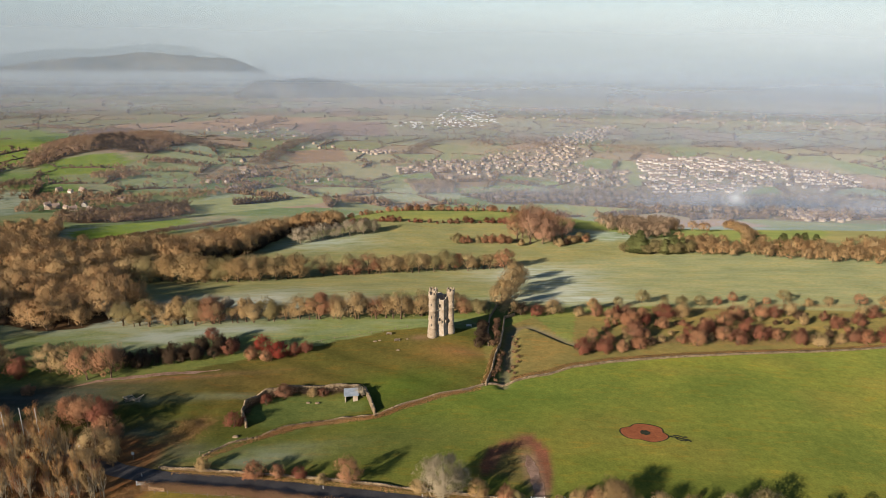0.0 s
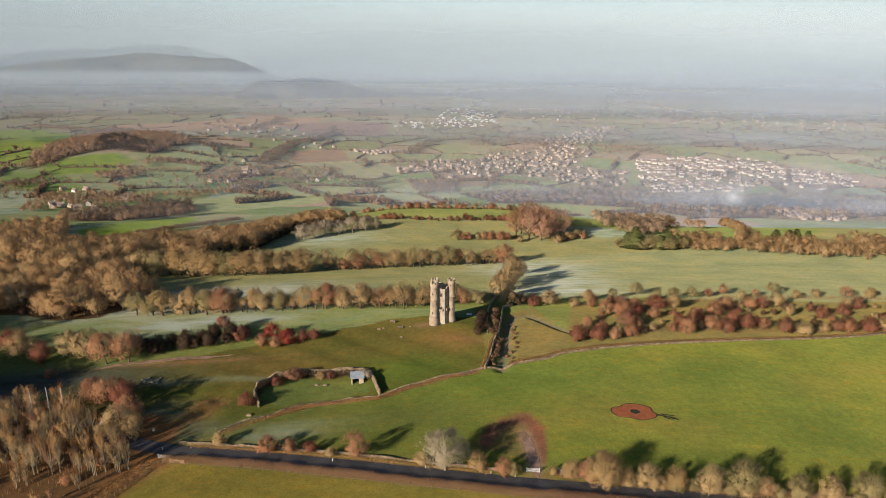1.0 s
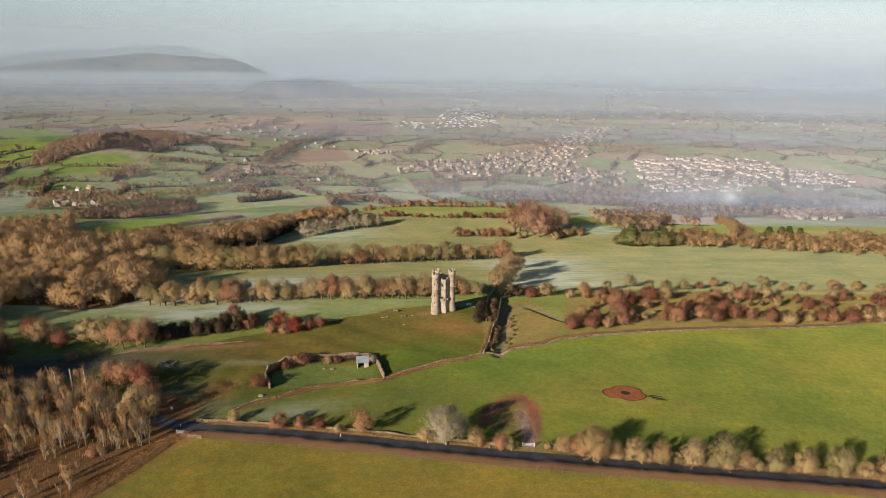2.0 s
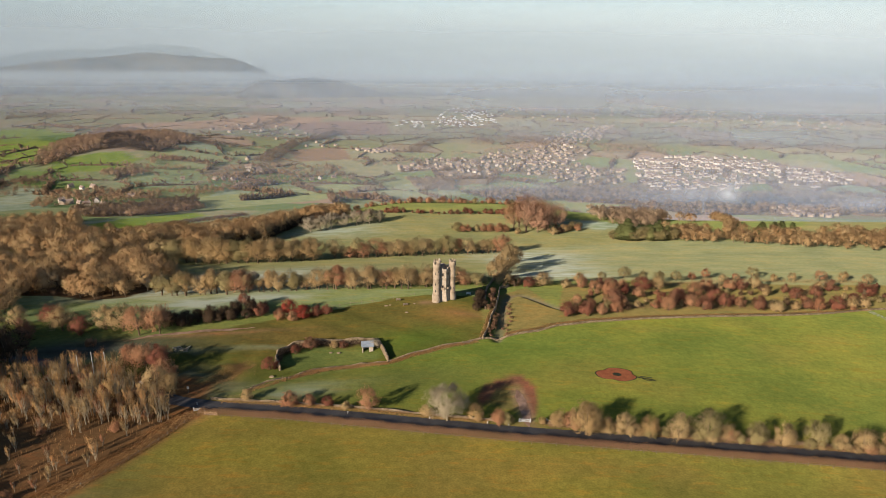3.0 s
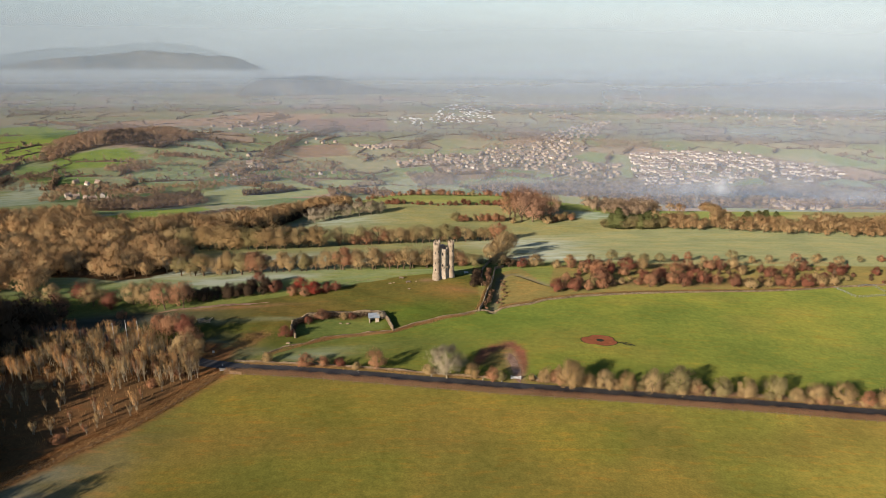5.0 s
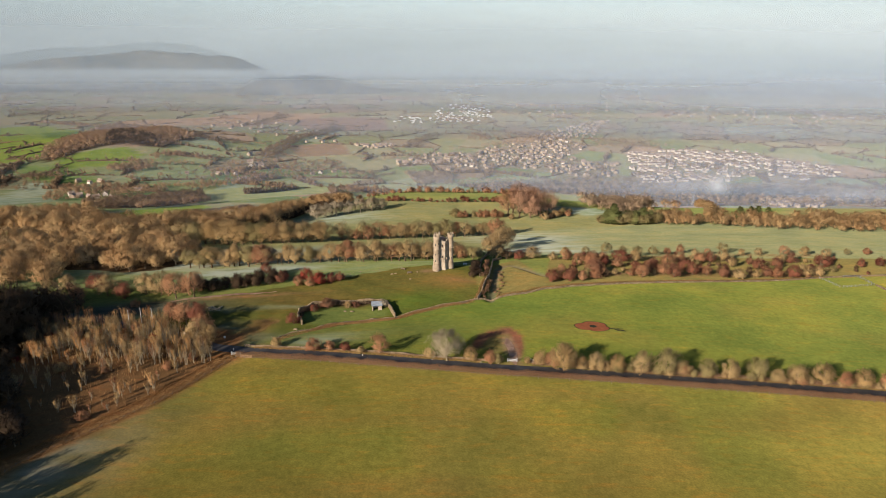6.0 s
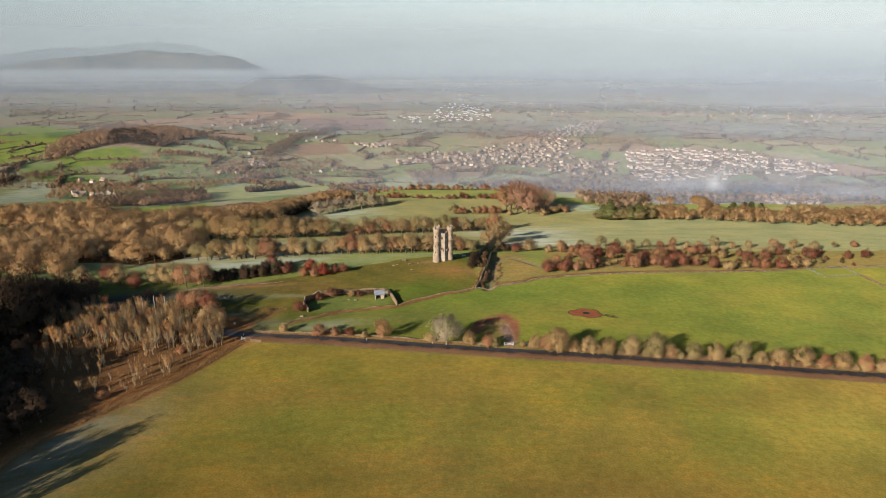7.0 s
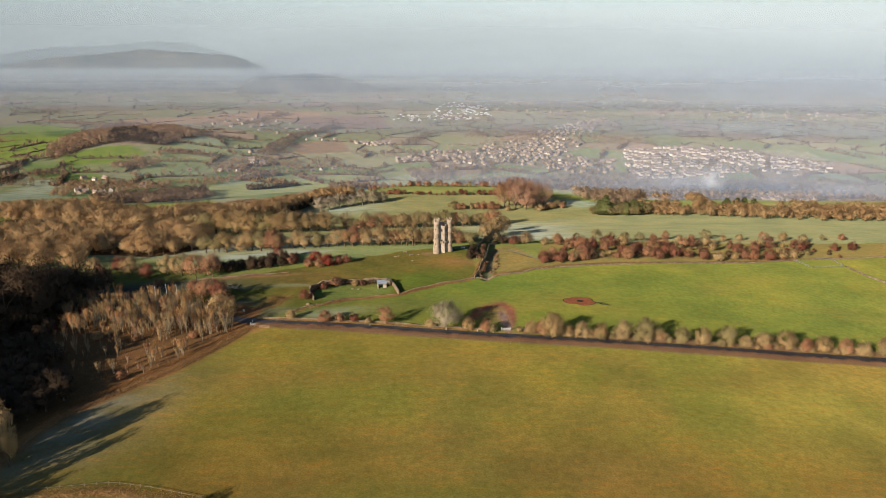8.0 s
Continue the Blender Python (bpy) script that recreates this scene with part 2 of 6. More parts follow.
MEADOW_WOOD = [(-196, 38), (-173, 24), (-155, 26), (-148, 46), (-150, 72), (-195, 135), (-242, 130), (-300, 170), (-330, 60)]
BELT = [(-96, 368), (-147, 385), (-150, 265), (-180, 211), (-222, 185), (-226, 300), (-215, 380), (-170, 425), (-110, 420)]
HAMLET = [(-642, 749), (-741, 966), (-705, 1014), (-617, 1005), (-552, 1025), (-478, 997), (-390, 1135), (-415, 1225), (-446, 1128), (-509, 1081), (-552, 1025), (-519, 947), (-550, 864), (-593, 806), (-616, 756)]
LOWER_BELT = [(-495, 615), (-439, 634), (-393, 770), (-440, 909), (-485, 844), (-513, 753), (-542, 684)]
LANE_END = [(-528, 1199), (-507, 1327), (-438, 1417), (-370, 1416), (-271, 1492), (-249, 1343), (-312, 1261), (-372, 1199), (-398, 1121), (-495, 1138)]
BELOW_VILLAGE = [(27, 1210), (141, 1268), (265, 1256), (348, 1293), (472, 1196), (610, 1180), (714, 1226), (844, 1217), (900, 1094), (880, 1010), (700, 1000), (560, 1010), (470, 1040), (411, 1130), (249, 1130), (105, 1100)]
WOODED = (HILL_WOOD, WEST_WOOD, LOWER_WOOD, MEADOW_WOOD, BELT, LOWER_BELT, BELOW_VILLAGE)
VILLAGE = [(-128, 1499), (-45, 1629), (64, 1637), (147, 1730), (278, 1867), (389, 1916), (457, 1815), (417, 1700), (323, 1610), (398, 1533), (488, 1540), (421, 1330), (329, 1327), (234, 1397), (155, 1435), (83, 1387), (16, 1381), (-12, 1471), (-95, 1428)]
ESTATE = [(526, 1660), (745, 1726), (850, 1705), (932, 1608), (969, 1562), (1017, 1436), (978, 1355), (869, 1287), (791, 1366), (625, 1248), (525, 1208), (457, 1269), (483, 1465)]
LOWER_HOUSES = [(656, 1124), (776, 1227), (804, 1101), (688, 899), (628, 932)]
HIGH_STREET = [(-110, 1470), (0, 1500), (90, 1530), (190, 1560), (300, 1590), (360, 1640)]

# the vale's fields: each belongs to the nearest of these scattered points
seed_rng = np.random.RandomState(11)
gu, gv = np.meshgrid(np.arange(-30, 31), np.arange(0, 34))
FIELD_X = (gu * 135.0 + seed_rng.uniform(-58, 58, gu.shape) + (gv % 2) * 60).ravel()
FIELD_Y = (440 + gv * 140.0 + seed_rng.uniform(-60, 60, gu.shape)).ravel()
VALE = np.array([(0.095, 0.125, 0.04), (0.13, 0.145, 0.06), (0.08, 0.115, 0.034), (0.16, 0.155, 0.085), (0.12, 0.14, 0.055), (0.19, 0.135, 0.095), (0.15, 0.12, 0.075), (0.11, 0.14, 0.075)])
FIELD_TONE = seed_rng.choice(8, len(FIELD_X), p=(0.18, 0.15, 0.13, 0.14, 0.12, 0.08, 0.1, 0.1))


def vale_fields(x, y):
    """For points of the vale: their field, and how near they lie to its hedge."""
    rows, cols = gu.shape
    j = np.clip(np.round((y - 440) / 140).astype(int), 0, rows - 1)
    i = np.clip(np.round(x / 135).astype(int) + 30, 0, cols - 1)
    near, second, which = np.full(len(x), 1e9), np.full(len(x), 1e9), np.zeros(len(x), int)
    for dj in (-2, -1, 0, 1, 2):
        for di in (-2, -1, 0, 1, 2):
            k = np.clip(j + dj, 0, rows - 1) * cols + np.clip(i + di, 0, cols - 1)
            d = np.hypot(x - FIELD_X[k], y - FIELD_Y[k])
            other = k != which
            closer = d < near
            second = np.where(closer & other, near, np.where(other & ~closer, np.minimum(second, d), second))
            which, near = np.where(closer, k, which), np.minimum(near, d)
    return which, second - near


def ground():
    """The land as one sheet, close-meshed round the tower, out to the misty distance."""
    def lines(fine, stops):
        out = list(np.arange(fine[0], fine[1] + 0.1, 3.4))
        for limit, step in stops:
            while out[-1] < limit:
                out.append(out[-1] + step)
        return np.array(out)
    xs = lines((-230, 240), [(460, 9), (1300, 20), (3600, 50)])
    xs = np.concatenate([-lines((230, 230), [(460, 9), (1600, 20), (3600, 50)])[:0:-1], xs])
    ys = np.concatenate([[-600, -500, -420, -360, -310, -280, -260, -245], lines((-235, 110), [(480, 7), (1000, 14), (2000, 18), (3000, 30), (4800, 70)])])
    xs, ys = np.union1d(xs, np.arange(11, 62, 1.15)), np.union1d(ys, np.arange(-42, 42, 1.15))
    x, y = (a.ravel() for a in np.meshgrid(xs, ys))
    z = height(x, y) + 0.5 * (smooth_noise(x, y, 17, 1) - 0.5) * ease(50, 110, y + 0 * x)
    c = np.empty((len(x), 3))
    # the vale, then the hill's fields over it
    which, gap = vale_fields(x, y)
    c[:] = VALE[FIELD_TONE[which]]
    frost = 0.25 * (FIELD_TONE[which] == 7) + 0.12

    def lay(mask, colour, rime=0.0):
        mask = np.clip(mask, 0, 1)[:, None]
        c[:] = c * (1 - mask) + np.array(colour) * mask
        frost[:] = frost * (1 - mask[:, 0]) + rime * mask[:, 0]

    big, mid, fine = smooth_noise(x, y, 60, 2), smooth_noise(x, y, 22, 3), smooth_noise(x, y, 7, 4)
    hill = 1 - ease(380, 470, y)
    lay(hill, (0.1, 0.115, 0.03), 0.02)
    lay(hill * ease(60, 120, y) * (x > -260), (0.135, 0.132, 0.05), 0.08)                       # pale pastures on the scarp
    lay(hill * inside(x, y, [(30, 90), (80, 60), (420, 80), (420, 250), (170, 245), (40, 215)]), (0.138, 0.145, 0.066), 0.08)
    lay(hill * inside(x, y, [(50, -6), (60, 40), (110, 62), (300, 72), (300, 20), (205, 22), (120, -3), (80, -12), (24, -33), (22, 10), (40, 32)]), (0.125, 0.105, 0.038))
    lay(hill * inside(x, y, [(-230, -10), (-120, -16), (-56, -13), (-20, 8), (20, 10), (12, 26), (-140, 24), (-230, 50)]), (0.1, 0.125, 0.035), 0.12)
    lay(blob(x, y, -112, 6, 20, 12) + blob(x, y, -85, 13, 24, 5), (0.11, 0.125, 0.058), 0.5)
    lay(blob(x, y, -150, 45, 45, 22) + blob(x, y, -95, 48, 50, 22), (0.16, 0.16, 0.08), 0.55)
    lay(blob(x, y, 55, 75, 30, 14) + blob(x, y, 60, 175, 36, 34) + 0.8 * blob(x, y, 66, 110, 26, 30), (0.14, 0.15, 0.07), 0.7)
    lay(blob(x, y, -100, 300, 40, 30) + blob(x, y, 140, 330, 40, 20), (0.12, 0.14, 0.06), 0.5)
    lay((blob(x, y, -100, 78, 55, 24, 8) + 0.7 * blob(x, y, -45, 62, 40, 16)) * (0.3 + 0.9 * mid), (0.17, 0.165, 0.1), 0.6)
    # the tower's hill: turf worn brown in places
    knoll = inside(x, y, [(-140, -40), (-105, -34), (-60, -14), (-20, 8), (14, 10), (18, -36), (-20, -54), (-62, -72), (-80, -86), (-125, -64)])
    lay(1.0 * knoll, (0.066, 0.072, 0.017))
    lay(knoll * ease(0.45, 0.75, mid) * 0.4, (0.098, 0.066, 0.022))
    lay(blob(x, y, -7.5, -2, 4, 3) * 0.8 + blob(x, y, 8, -13, 9, 3.5, -12) * 0.6, (0.16, 0.095, 0.06))
    lay(blob(x, y, 4, -14, 16, 11) * 0.7 + blob(x, y, -70, -35, 26, 8) * 0.5, (0.13, 0.08, 0.028))
    lay(blob(x, y, -14, -38, 18, 9, 20) * 0.8 + blob(x, y, -98, -56, 20, 5, 10) * 0.5, (0.062, 0.09, 0.016))
    lay(blob(x, y, -75.5, -66, 9, 4.5, 62) * 0.8, (0.19, 0.115, 0.035))
    lay(blob(x, y, -100, -34, 30, 1.8, 8), (0.2, 0.11, 0.06))                                   # sandy track by the trees
    # tree shade painted dark into clearing and west knoll, with a little frost
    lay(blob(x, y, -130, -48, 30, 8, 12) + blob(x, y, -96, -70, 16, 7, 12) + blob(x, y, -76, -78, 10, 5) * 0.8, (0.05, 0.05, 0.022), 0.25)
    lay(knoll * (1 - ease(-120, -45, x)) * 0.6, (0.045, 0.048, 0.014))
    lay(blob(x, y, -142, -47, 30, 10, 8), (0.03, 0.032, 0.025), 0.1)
    lay(blob(x, y, -82, -46, 26, 1.6, 5) * 0.6, (0.12, 0.13, 0.06), 0.4)
    lay(inside(x, y, [(-60, -60), (-60, -50), (-56, -44), (-28, -42), (-23, -52), (-50, -63)]), (0.085, 0.105, 0.03))
    # the tower field, bright green, and the field south of the road, olive
    bright = inside(x, y, [(-66, -80), (-54, -71), (-20, -55), (15, -38), (47, -24), (78, -15), (120, -4), (200, 19), (262, 33), (420, 60), (420, -112), (135, -108), (21, -101), (-75, -87)])
    lay(1.0 * bright, (0.102, 0.118, 0.024))
    # lighter eastward: the grass's down-sun brightness painted into its tone
    lay(bright * ease(60, 240, x) * 0.6, (0.136, 0.138, 0.033))
    lay(bright * ease(0.4, 0.8, big) * 0.4, (0.125, 0.116, 0.029))
    lay(bright * ease(0.5, 0.8, smooth_noise(x, y, 38, 14)) * 0.5, (0.075, 0.105, 0.024))
    lay(bright * ease(0.55, 0.85, smooth_noise(x, y * 2.2, 26, 15)) * 0.25, (0.13, 0.108, 0.032))
    lay(bright * blob(x, y, 10, -52, 34, 16, 20) * 0.5, (0.07, 0.115, 0.02))
    lay(bright * (1 - ease(-70, 40, x)) * 0.7, (0.072, 0.078, 0.02))
    lay(bright * (blob(x, y, -10, -70, 30, 10, 15) * 0.6), (0.082, 0.09, 0.027))
    lay(bright * blob(x, y, -50, -80, 18, 5, 20) * 0.6, (0.1, 0.12, 0.05), 0.4)
    arch = off_line(x, y, [(13, -84), (16, -76), (22, -71), (26.5, -69.5), (29.3, -75), (29, -85), (27.5, -93)])
    lay(bright * (1 - ease(1.2, 3.4, arch)) * 0.85, (0.12, 0.045, 0.036))
    lay(inside(x, y, [(13, -84), (16, -76), (22, -71), (26.5, -69.5), (29, -85), (27, -93), (20, -90)]) * 0.5, (0.11, 0.062, 0.04))
    lay((1 - ease(1.0, 3.6, off_line(x, y, [(26.8, -100.5), (26.6, -94), (25.8, -84), (25.2, -78)]))) * 0.7 + blob(x, y, 27, -100.5, 5, 1.8) * 0.8, (0.19, 0.125, 0.085))
    south = (y < np.interp(x, [p[0] for p in SOUTH_HEDGE], [p[1] for p in SOUTH_HEDGE])) & (x > np.interp(-y, [-p[1] for p in FIELD_EDGE], [p[0] for p in FIELD_EDGE]))
    lay(1.0 * south, (0.14, 0.122, 0.025))
    # same painted brightening to the east, south of the road
    lay(south * ease(20, 160, x) * 0.85, (0.19, 0.165, 0.038))
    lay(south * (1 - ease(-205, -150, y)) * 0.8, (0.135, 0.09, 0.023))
    lay(south * ease(0.5, 0.8, smooth_noise(x, y, 30, 16)) * 0.45, (0.1, 0.115, 0.024))
    lay(south * ease(0.5, 0.9, smooth_noise(x * 0.5, y * 1.4, 24, 18)) * 0.35, (0.15, 0.1, 0.03))
    lay(south * ease(0.45, 0.75, mid) * 0.35, (0.15, 0.105, 0.03))
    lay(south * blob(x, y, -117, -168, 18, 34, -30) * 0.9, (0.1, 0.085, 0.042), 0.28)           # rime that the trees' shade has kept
    lay(blob(x, y, -79, -97, 5, 2.2, 15) * 0.9, (0.24, 0.14, 0.07))
    lay(1.0 * inside(x, y, [(-132, -200), (-112, -198.3), (-90, -195.8), (-78, -198.5), (-66, -202), (-60, -210), (-60, -300), (-132, -300)]), (0.14, 0.095, 0.032))
    lay((1 - ease(0.8, 2.6, off_line(x, y, SUNKEN_TRACK))) * 0.7, (0.09, 0.075, 0.045), 0.12)          # muddy sunken track
    wood = (x < np.interp(-y, [-p[1] for p in FIELD_EDGE], [p[0] for p in FIELD_EDGE])) & (y < -70) & (y < -70 - 0.5 * (x + 90))
    lay(1.0 * wood, (0.115, 0.064, 0.03), 0.0)
    lay((1 - ease(2.5, 6.0, off_line(x, y, FIELD_EDGE))) * 0.9, (0.15, 0.075, 0.03))
    lay((1 - ease(4.0, 6.5, off_line(x, y, ROAD))) * 0.8 * (x > -80), (0.13, 0.1, 0.035))
    # known pieces of the vale
    # cover browns with distance, putting the far plain's haze tone into it
    lay(ease(1450, 2100, y) * 0.5, (0.15, 0.112, 0.08), 0.1)
    lay(inside(x, y, [(-60, 1200), (420, 1080), (620, 900), (1100, 800), (1200, 1250), (640, 1260), (430, 1350), (160, 1400), (-80, 1380)]) * 0.75, (0.12, 0.095, 0.06))
    for corners, colour, rime in (
            ([(-963, 2394), (-757, 2593), (-476, 2556), (-498, 2429), (-636, 2200), (-673, 2120), (-1201, 2173), (-1218, 2295)], (0.2, 0.14, 0.095), 0.0),   # ploughed
            ([(-620, 2300), (-498, 2429), (-240, 2452), (-189, 2084), (-430, 2052)], (0.15, 0.105, 0.085), 0.0),
            ([(-1700, 2000), (-1434, 2166), (-1187, 1991), (-1067, 1641), (-984, 1393), (-954, 1283), (-1100, 1237)], (0.125, 0.165, 0.035), 0.0),            # green spur
            ([(-1351, 1989), (-1194, 2005), (-1111, 1781), (-1253, 1851)], (0.07, 0.11, 0.022), 0.0),
            ([(-892, 1264), (-857, 1332), (-782, 1367), (-707, 1315), (-709, 1232), (-801, 1152), (-868, 1188)], (0.12, 0.165, 0.035), 0.0),
            ([(-952, 1207), (-818, 1162), (-691, 1049), (-720, 983), (-851, 1045)], (0.105, 0.15, 0.04), 0.05),
            ([(-825, 1003), (-775, 1007), (-720, 931), (-677, 798), (-730, 780)], (0.16, 0.18, 0.1), 0.4),
            ([(-699, 1496), (-535, 1515), (-470, 1435), (-585, 1292), (-652, 1338)], (0.145, 0.165, 0.08), 0.15),
            ([(-701, 1299), (-590, 1273), (-501, 1230), (-549, 1100), (-622, 1016), (-676, 1085)], (0.125, 0.155, 0.06), 0.2),
            ([(-512, 929), (-376, 1081), (-215, 1290), (-186, 1257), (-234, 978), (-326, 834), (-380, 758), (-431, 883)], (0.165, 0.185, 0.085), 0.12),
            ([(-456, 1676), (-319, 1813), (-257, 1604), (-388, 1504)], (0.16, 0.115, 0.08), 0.0),
            ([(15, 1275), (287, 1389), (256, 1278), (75, 1200)], (0.13, 0.165, 0.065), 0.1),
            ([(-173, 1149), (-88, 1297), (15, 1275), (50, 1177), (-99, 1094)], (0.165, 0.18, 0.095), 0.25),
            ([(-426, 498), (-422, 599), (-376, 725), (-345, 673), (-348, 514), (-343, 382)], (0.12, 0.165, 0.03), 0.0),
            ([(-285, 258), (-310, 371), (-285, 521), (-267, 611), (-263, 427), (-232, 288), (-258, 247)], (0.12, 0.16, 0.03), 0.0)):
        lay(1.0 * inside(x, y, corners), colour, rime)
    lay(1.0 * inside(x, y, [(-110, 445), (-85, 380), (60, 372), (130, 350), (165, 345), (150, 430), (10, 450)]), (0.125, 0.14, 0.04), 0.05)
    lay(1.0 * inside(x, y, [(100, 335), (155, 345), (165, 318), (136, 300), (112, 315)]), (0.1, 0.13, 0.06), 0.5)
    lay(1.0 * inside(x, y, [(125, 400), (150, 340), (200, 305), (262, 300), (330, 330), (420, 480), (420, 720), (150, 720)]), (0.115, 0.14, 0.042), 0.04)
    for corners in WOODED:                                                                       # leaf litter, kept extra dark as shade between the trees
        lay(1.0 * inside(x, y, corners), (0.06, 0.04, 0.022), 0.0)
    lay((inside(x, y, VILLAGE) | inside(x, y, ESTATE)) * 0.8, (0.15, 0.12, 0.09), 0.1)      # gardens and streets
    me = bpy.data.meshes.new("ground")
    nx, ny = len(xs), len(ys)
    i, j = np.meshgrid(np.arange(nx - 1), np.arange(ny - 1))
    q = (j * nx + i).ravel()
    faces = np.stack([q, q + 1, q + 1 + nx, q + nx], 1)
    me.vertices.add(len(x))
    me.vertices.foreach_set("co", np.stack([x, y, z], 1).ravel())
    me.loops.add(faces.size)
    me.loops.foreach_set("vertex_index", faces.ravel())
    me.polygons.add(len(faces))
    me.polygons.foreach_set("loop_start", np.arange(len(faces)) * 4)
    me.update()
    me.polygons.foreach_set("use_smooth", np.ones(len(faces), bool))
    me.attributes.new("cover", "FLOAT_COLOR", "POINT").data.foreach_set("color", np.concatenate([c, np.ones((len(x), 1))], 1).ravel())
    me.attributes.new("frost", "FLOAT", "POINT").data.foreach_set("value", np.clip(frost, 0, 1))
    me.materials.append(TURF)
    return tagged(new("ground", me), "rolling winter pasture with frosty hollows falling to a wide vale", "ground", kind="structure")


ground()


# ---- builders ----
def mesh_of(name, verts, faces, material, smooth=False):
    """A mesh from arrays; faces all have the same number of corners."""
    verts, faces = np.asarray(verts, float), np.asarray(faces, int)
    me = bpy.data.meshes.new(name)
    k = faces.shape[1]
    me.vertices.add(len(verts))
    me.vertices.foreach_set("co", verts.ravel())
    me.loops.add(faces.size)
    me.loops.foreach_set("vertex_index", faces.ravel())
    me.polygons.add(len(faces))
    me.polygons.foreach_set("loop_start", np.arange(len(faces)) * k)
    me.update()
    if smooth:
        me.polygons.foreach_set("use_smooth", np.ones(len(faces), bool))
    me.materials.append(material)
    return me


def part(name, bm, material, parent=None, label=""):
    """Links a bmesh, or a finished mesh, as one object under a thing or a part."""
    if isinstance(bm, bmesh.types.BMesh):
        me = bpy.data.meshes.new(name)
        bm.to_mesh(me)
        bm.free()
        me.materials.append(material)
    else:
        me = bm
    ob = new(name, me)
    ob.parent = parent
    return tagged(ob, label)


def box(bm, x, y, z, sx, sy, sz, turn=0.0, bevel=0.0):
    """A block with its base's middle at x, y, z."""
    made = bmesh.ops.create_cube(bm, size=1.0)["verts"]
    bmesh.ops.transform(bm, matrix=pose(x, y, z + sz / 2, 0, 0, turn) @ Matrix.Diagonal((sx, sy, sz, 1)), verts=made)
    if bevel:
        edges = {e for v in made for e in v.link_edges}
        bmesh.ops.bevel(bm, geom=list(edges), offset=bevel, segments=1, affect="EDGES")


def lathe(profile, sides=24, x=0.0, y=0.0):
    """A round body from (radius, height) pairs."""
    bm = bmesh.new()
    rings = [[bm.verts.new((x + r * math.cos(2 * math.pi * k / sides), y + r * math.sin(2 * math.pi * k / sides), h)) for k in range(sides)] for r, h in profile]
    for a, b in zip(rings, rings[1:]):
        for k in range(sides):
            bm.faces.new((a[k], a[(k + 1) % sides], b[(k + 1) % sides], b[k]))
    bm.faces.new(rings[0][::-1])
    bm.faces.new(rings[-1])
    return bm


def tube(points, radii, sides=6):
    """Arrays of a tapered tube along points."""
    pts = [Vector(p) for p in points]
    verts, faces = [], []
    for i, p in enumerate(pts):
        d = (pts[min(i + 1, len(pts) - 1)] - pts[max(i - 1, 0)]).normalized()
        u = d.orthogonal().normalized()
        w = d.cross(u)
        for k in range(sides):
            a = 2 * math.pi * k / sides
            verts.append(p + radii[i] * (math.cos(a) * u + math.sin(a) * w))
    for i in range(len(pts) - 1):
        for k in range(sides):
            faces.append((i * sides + k, i * sides + (k + 1) % sides, (i + 1) * sides + (k + 1) % sides, (i + 1) * sides + k))
    return [tuple(v) for v in verts], faces


def joined(pieces):
    """Arrays of many pieces as one."""
    verts, faces, n = [], [], 0
    for v, f in pieces:
        verts.append(np.asarray(v, float).reshape(-1, 3))
        faces.append(np.asarray(f, int) + n)
        n += len(verts[-1])
    return np.concatenate(verts), np.concatenate(faces)


def along(line, step):
    """Points at even steps along a line of the plan, with its heading in degrees."""
    out, left = [], 0.0
    for (ax, ay), (bx, by) in zip(line, line[1:]):
        d = math.hypot(bx - ax, by - ay)
        while left <= d:
            out.append((ax + (bx - ax) * left / d, ay + (by - ay) * left / d, math.degrees(math.atan2(by - ay, bx - ax))))
            left += step
        left -= d
    return out


def at(x, y, up=0.0):
    return (x, y, float(height(x, y)) + up)


def strip(name, line, half, lift, material, step=3.0, ragged=0.0, seed=0, taper=0):
    """A band of road or path laid over the ground."""
    rng = random.Random(seed)
    verts, faces = [], []
    pts = along(line, step)
    for k, (x, y, a) in enumerate(pts):
        nx, ny = -math.sin(radians(a)), math.cos(radians(a))
        for s in (-1, -0.5, 0, 0.5, 1):
            w = half * s * (min(1.0, (min(k, len(pts) - 1 - k) + 0.3) / taper) if taper else 1.0) + (rng.uniform(-ragged, ragged) if abs(s) == 1 else 0)
            verts.append(at(x + nx * w, y + ny * w, lift))
    for k in range(len(pts) - 1):
        faces += [(k * 5 + i, (k + 1) * 5 + i, (k + 1) * 5 + i + 1, k * 5 + i + 1) for i in range(4)]
    return new(name, mesh_of(name, verts, [f[::-1] for f in faces], material, True))

tagged(strip("road", ROAD, 2.7, 0.1, ASPHALT, 3.0, 0.12, 3), "narrow grey asphalt country road beside a stone wall", "road", kind="structure")
tagged(strip("gate_track", [(26.9, -100.2), (26.6, -96), (26.5, -92), (25.8, -84), (25.2, -77)], 1.5, 0.05, EARTH, 1.2, 0.3, 5, 4), "pale trodden earth track through the field gate", "track", kind="structure")

tagged(strip("sandy_track", [(-126, -39), (-120, -35), (-113, -32.8), (-102, -30.5), (-89, -28.8), (-76, -27.5)], 1.2, 0.06, EARTH, 1.5, 0.4, 7, 9), "pinkish sandy track along the meadow scrub", "track", kind="structure")


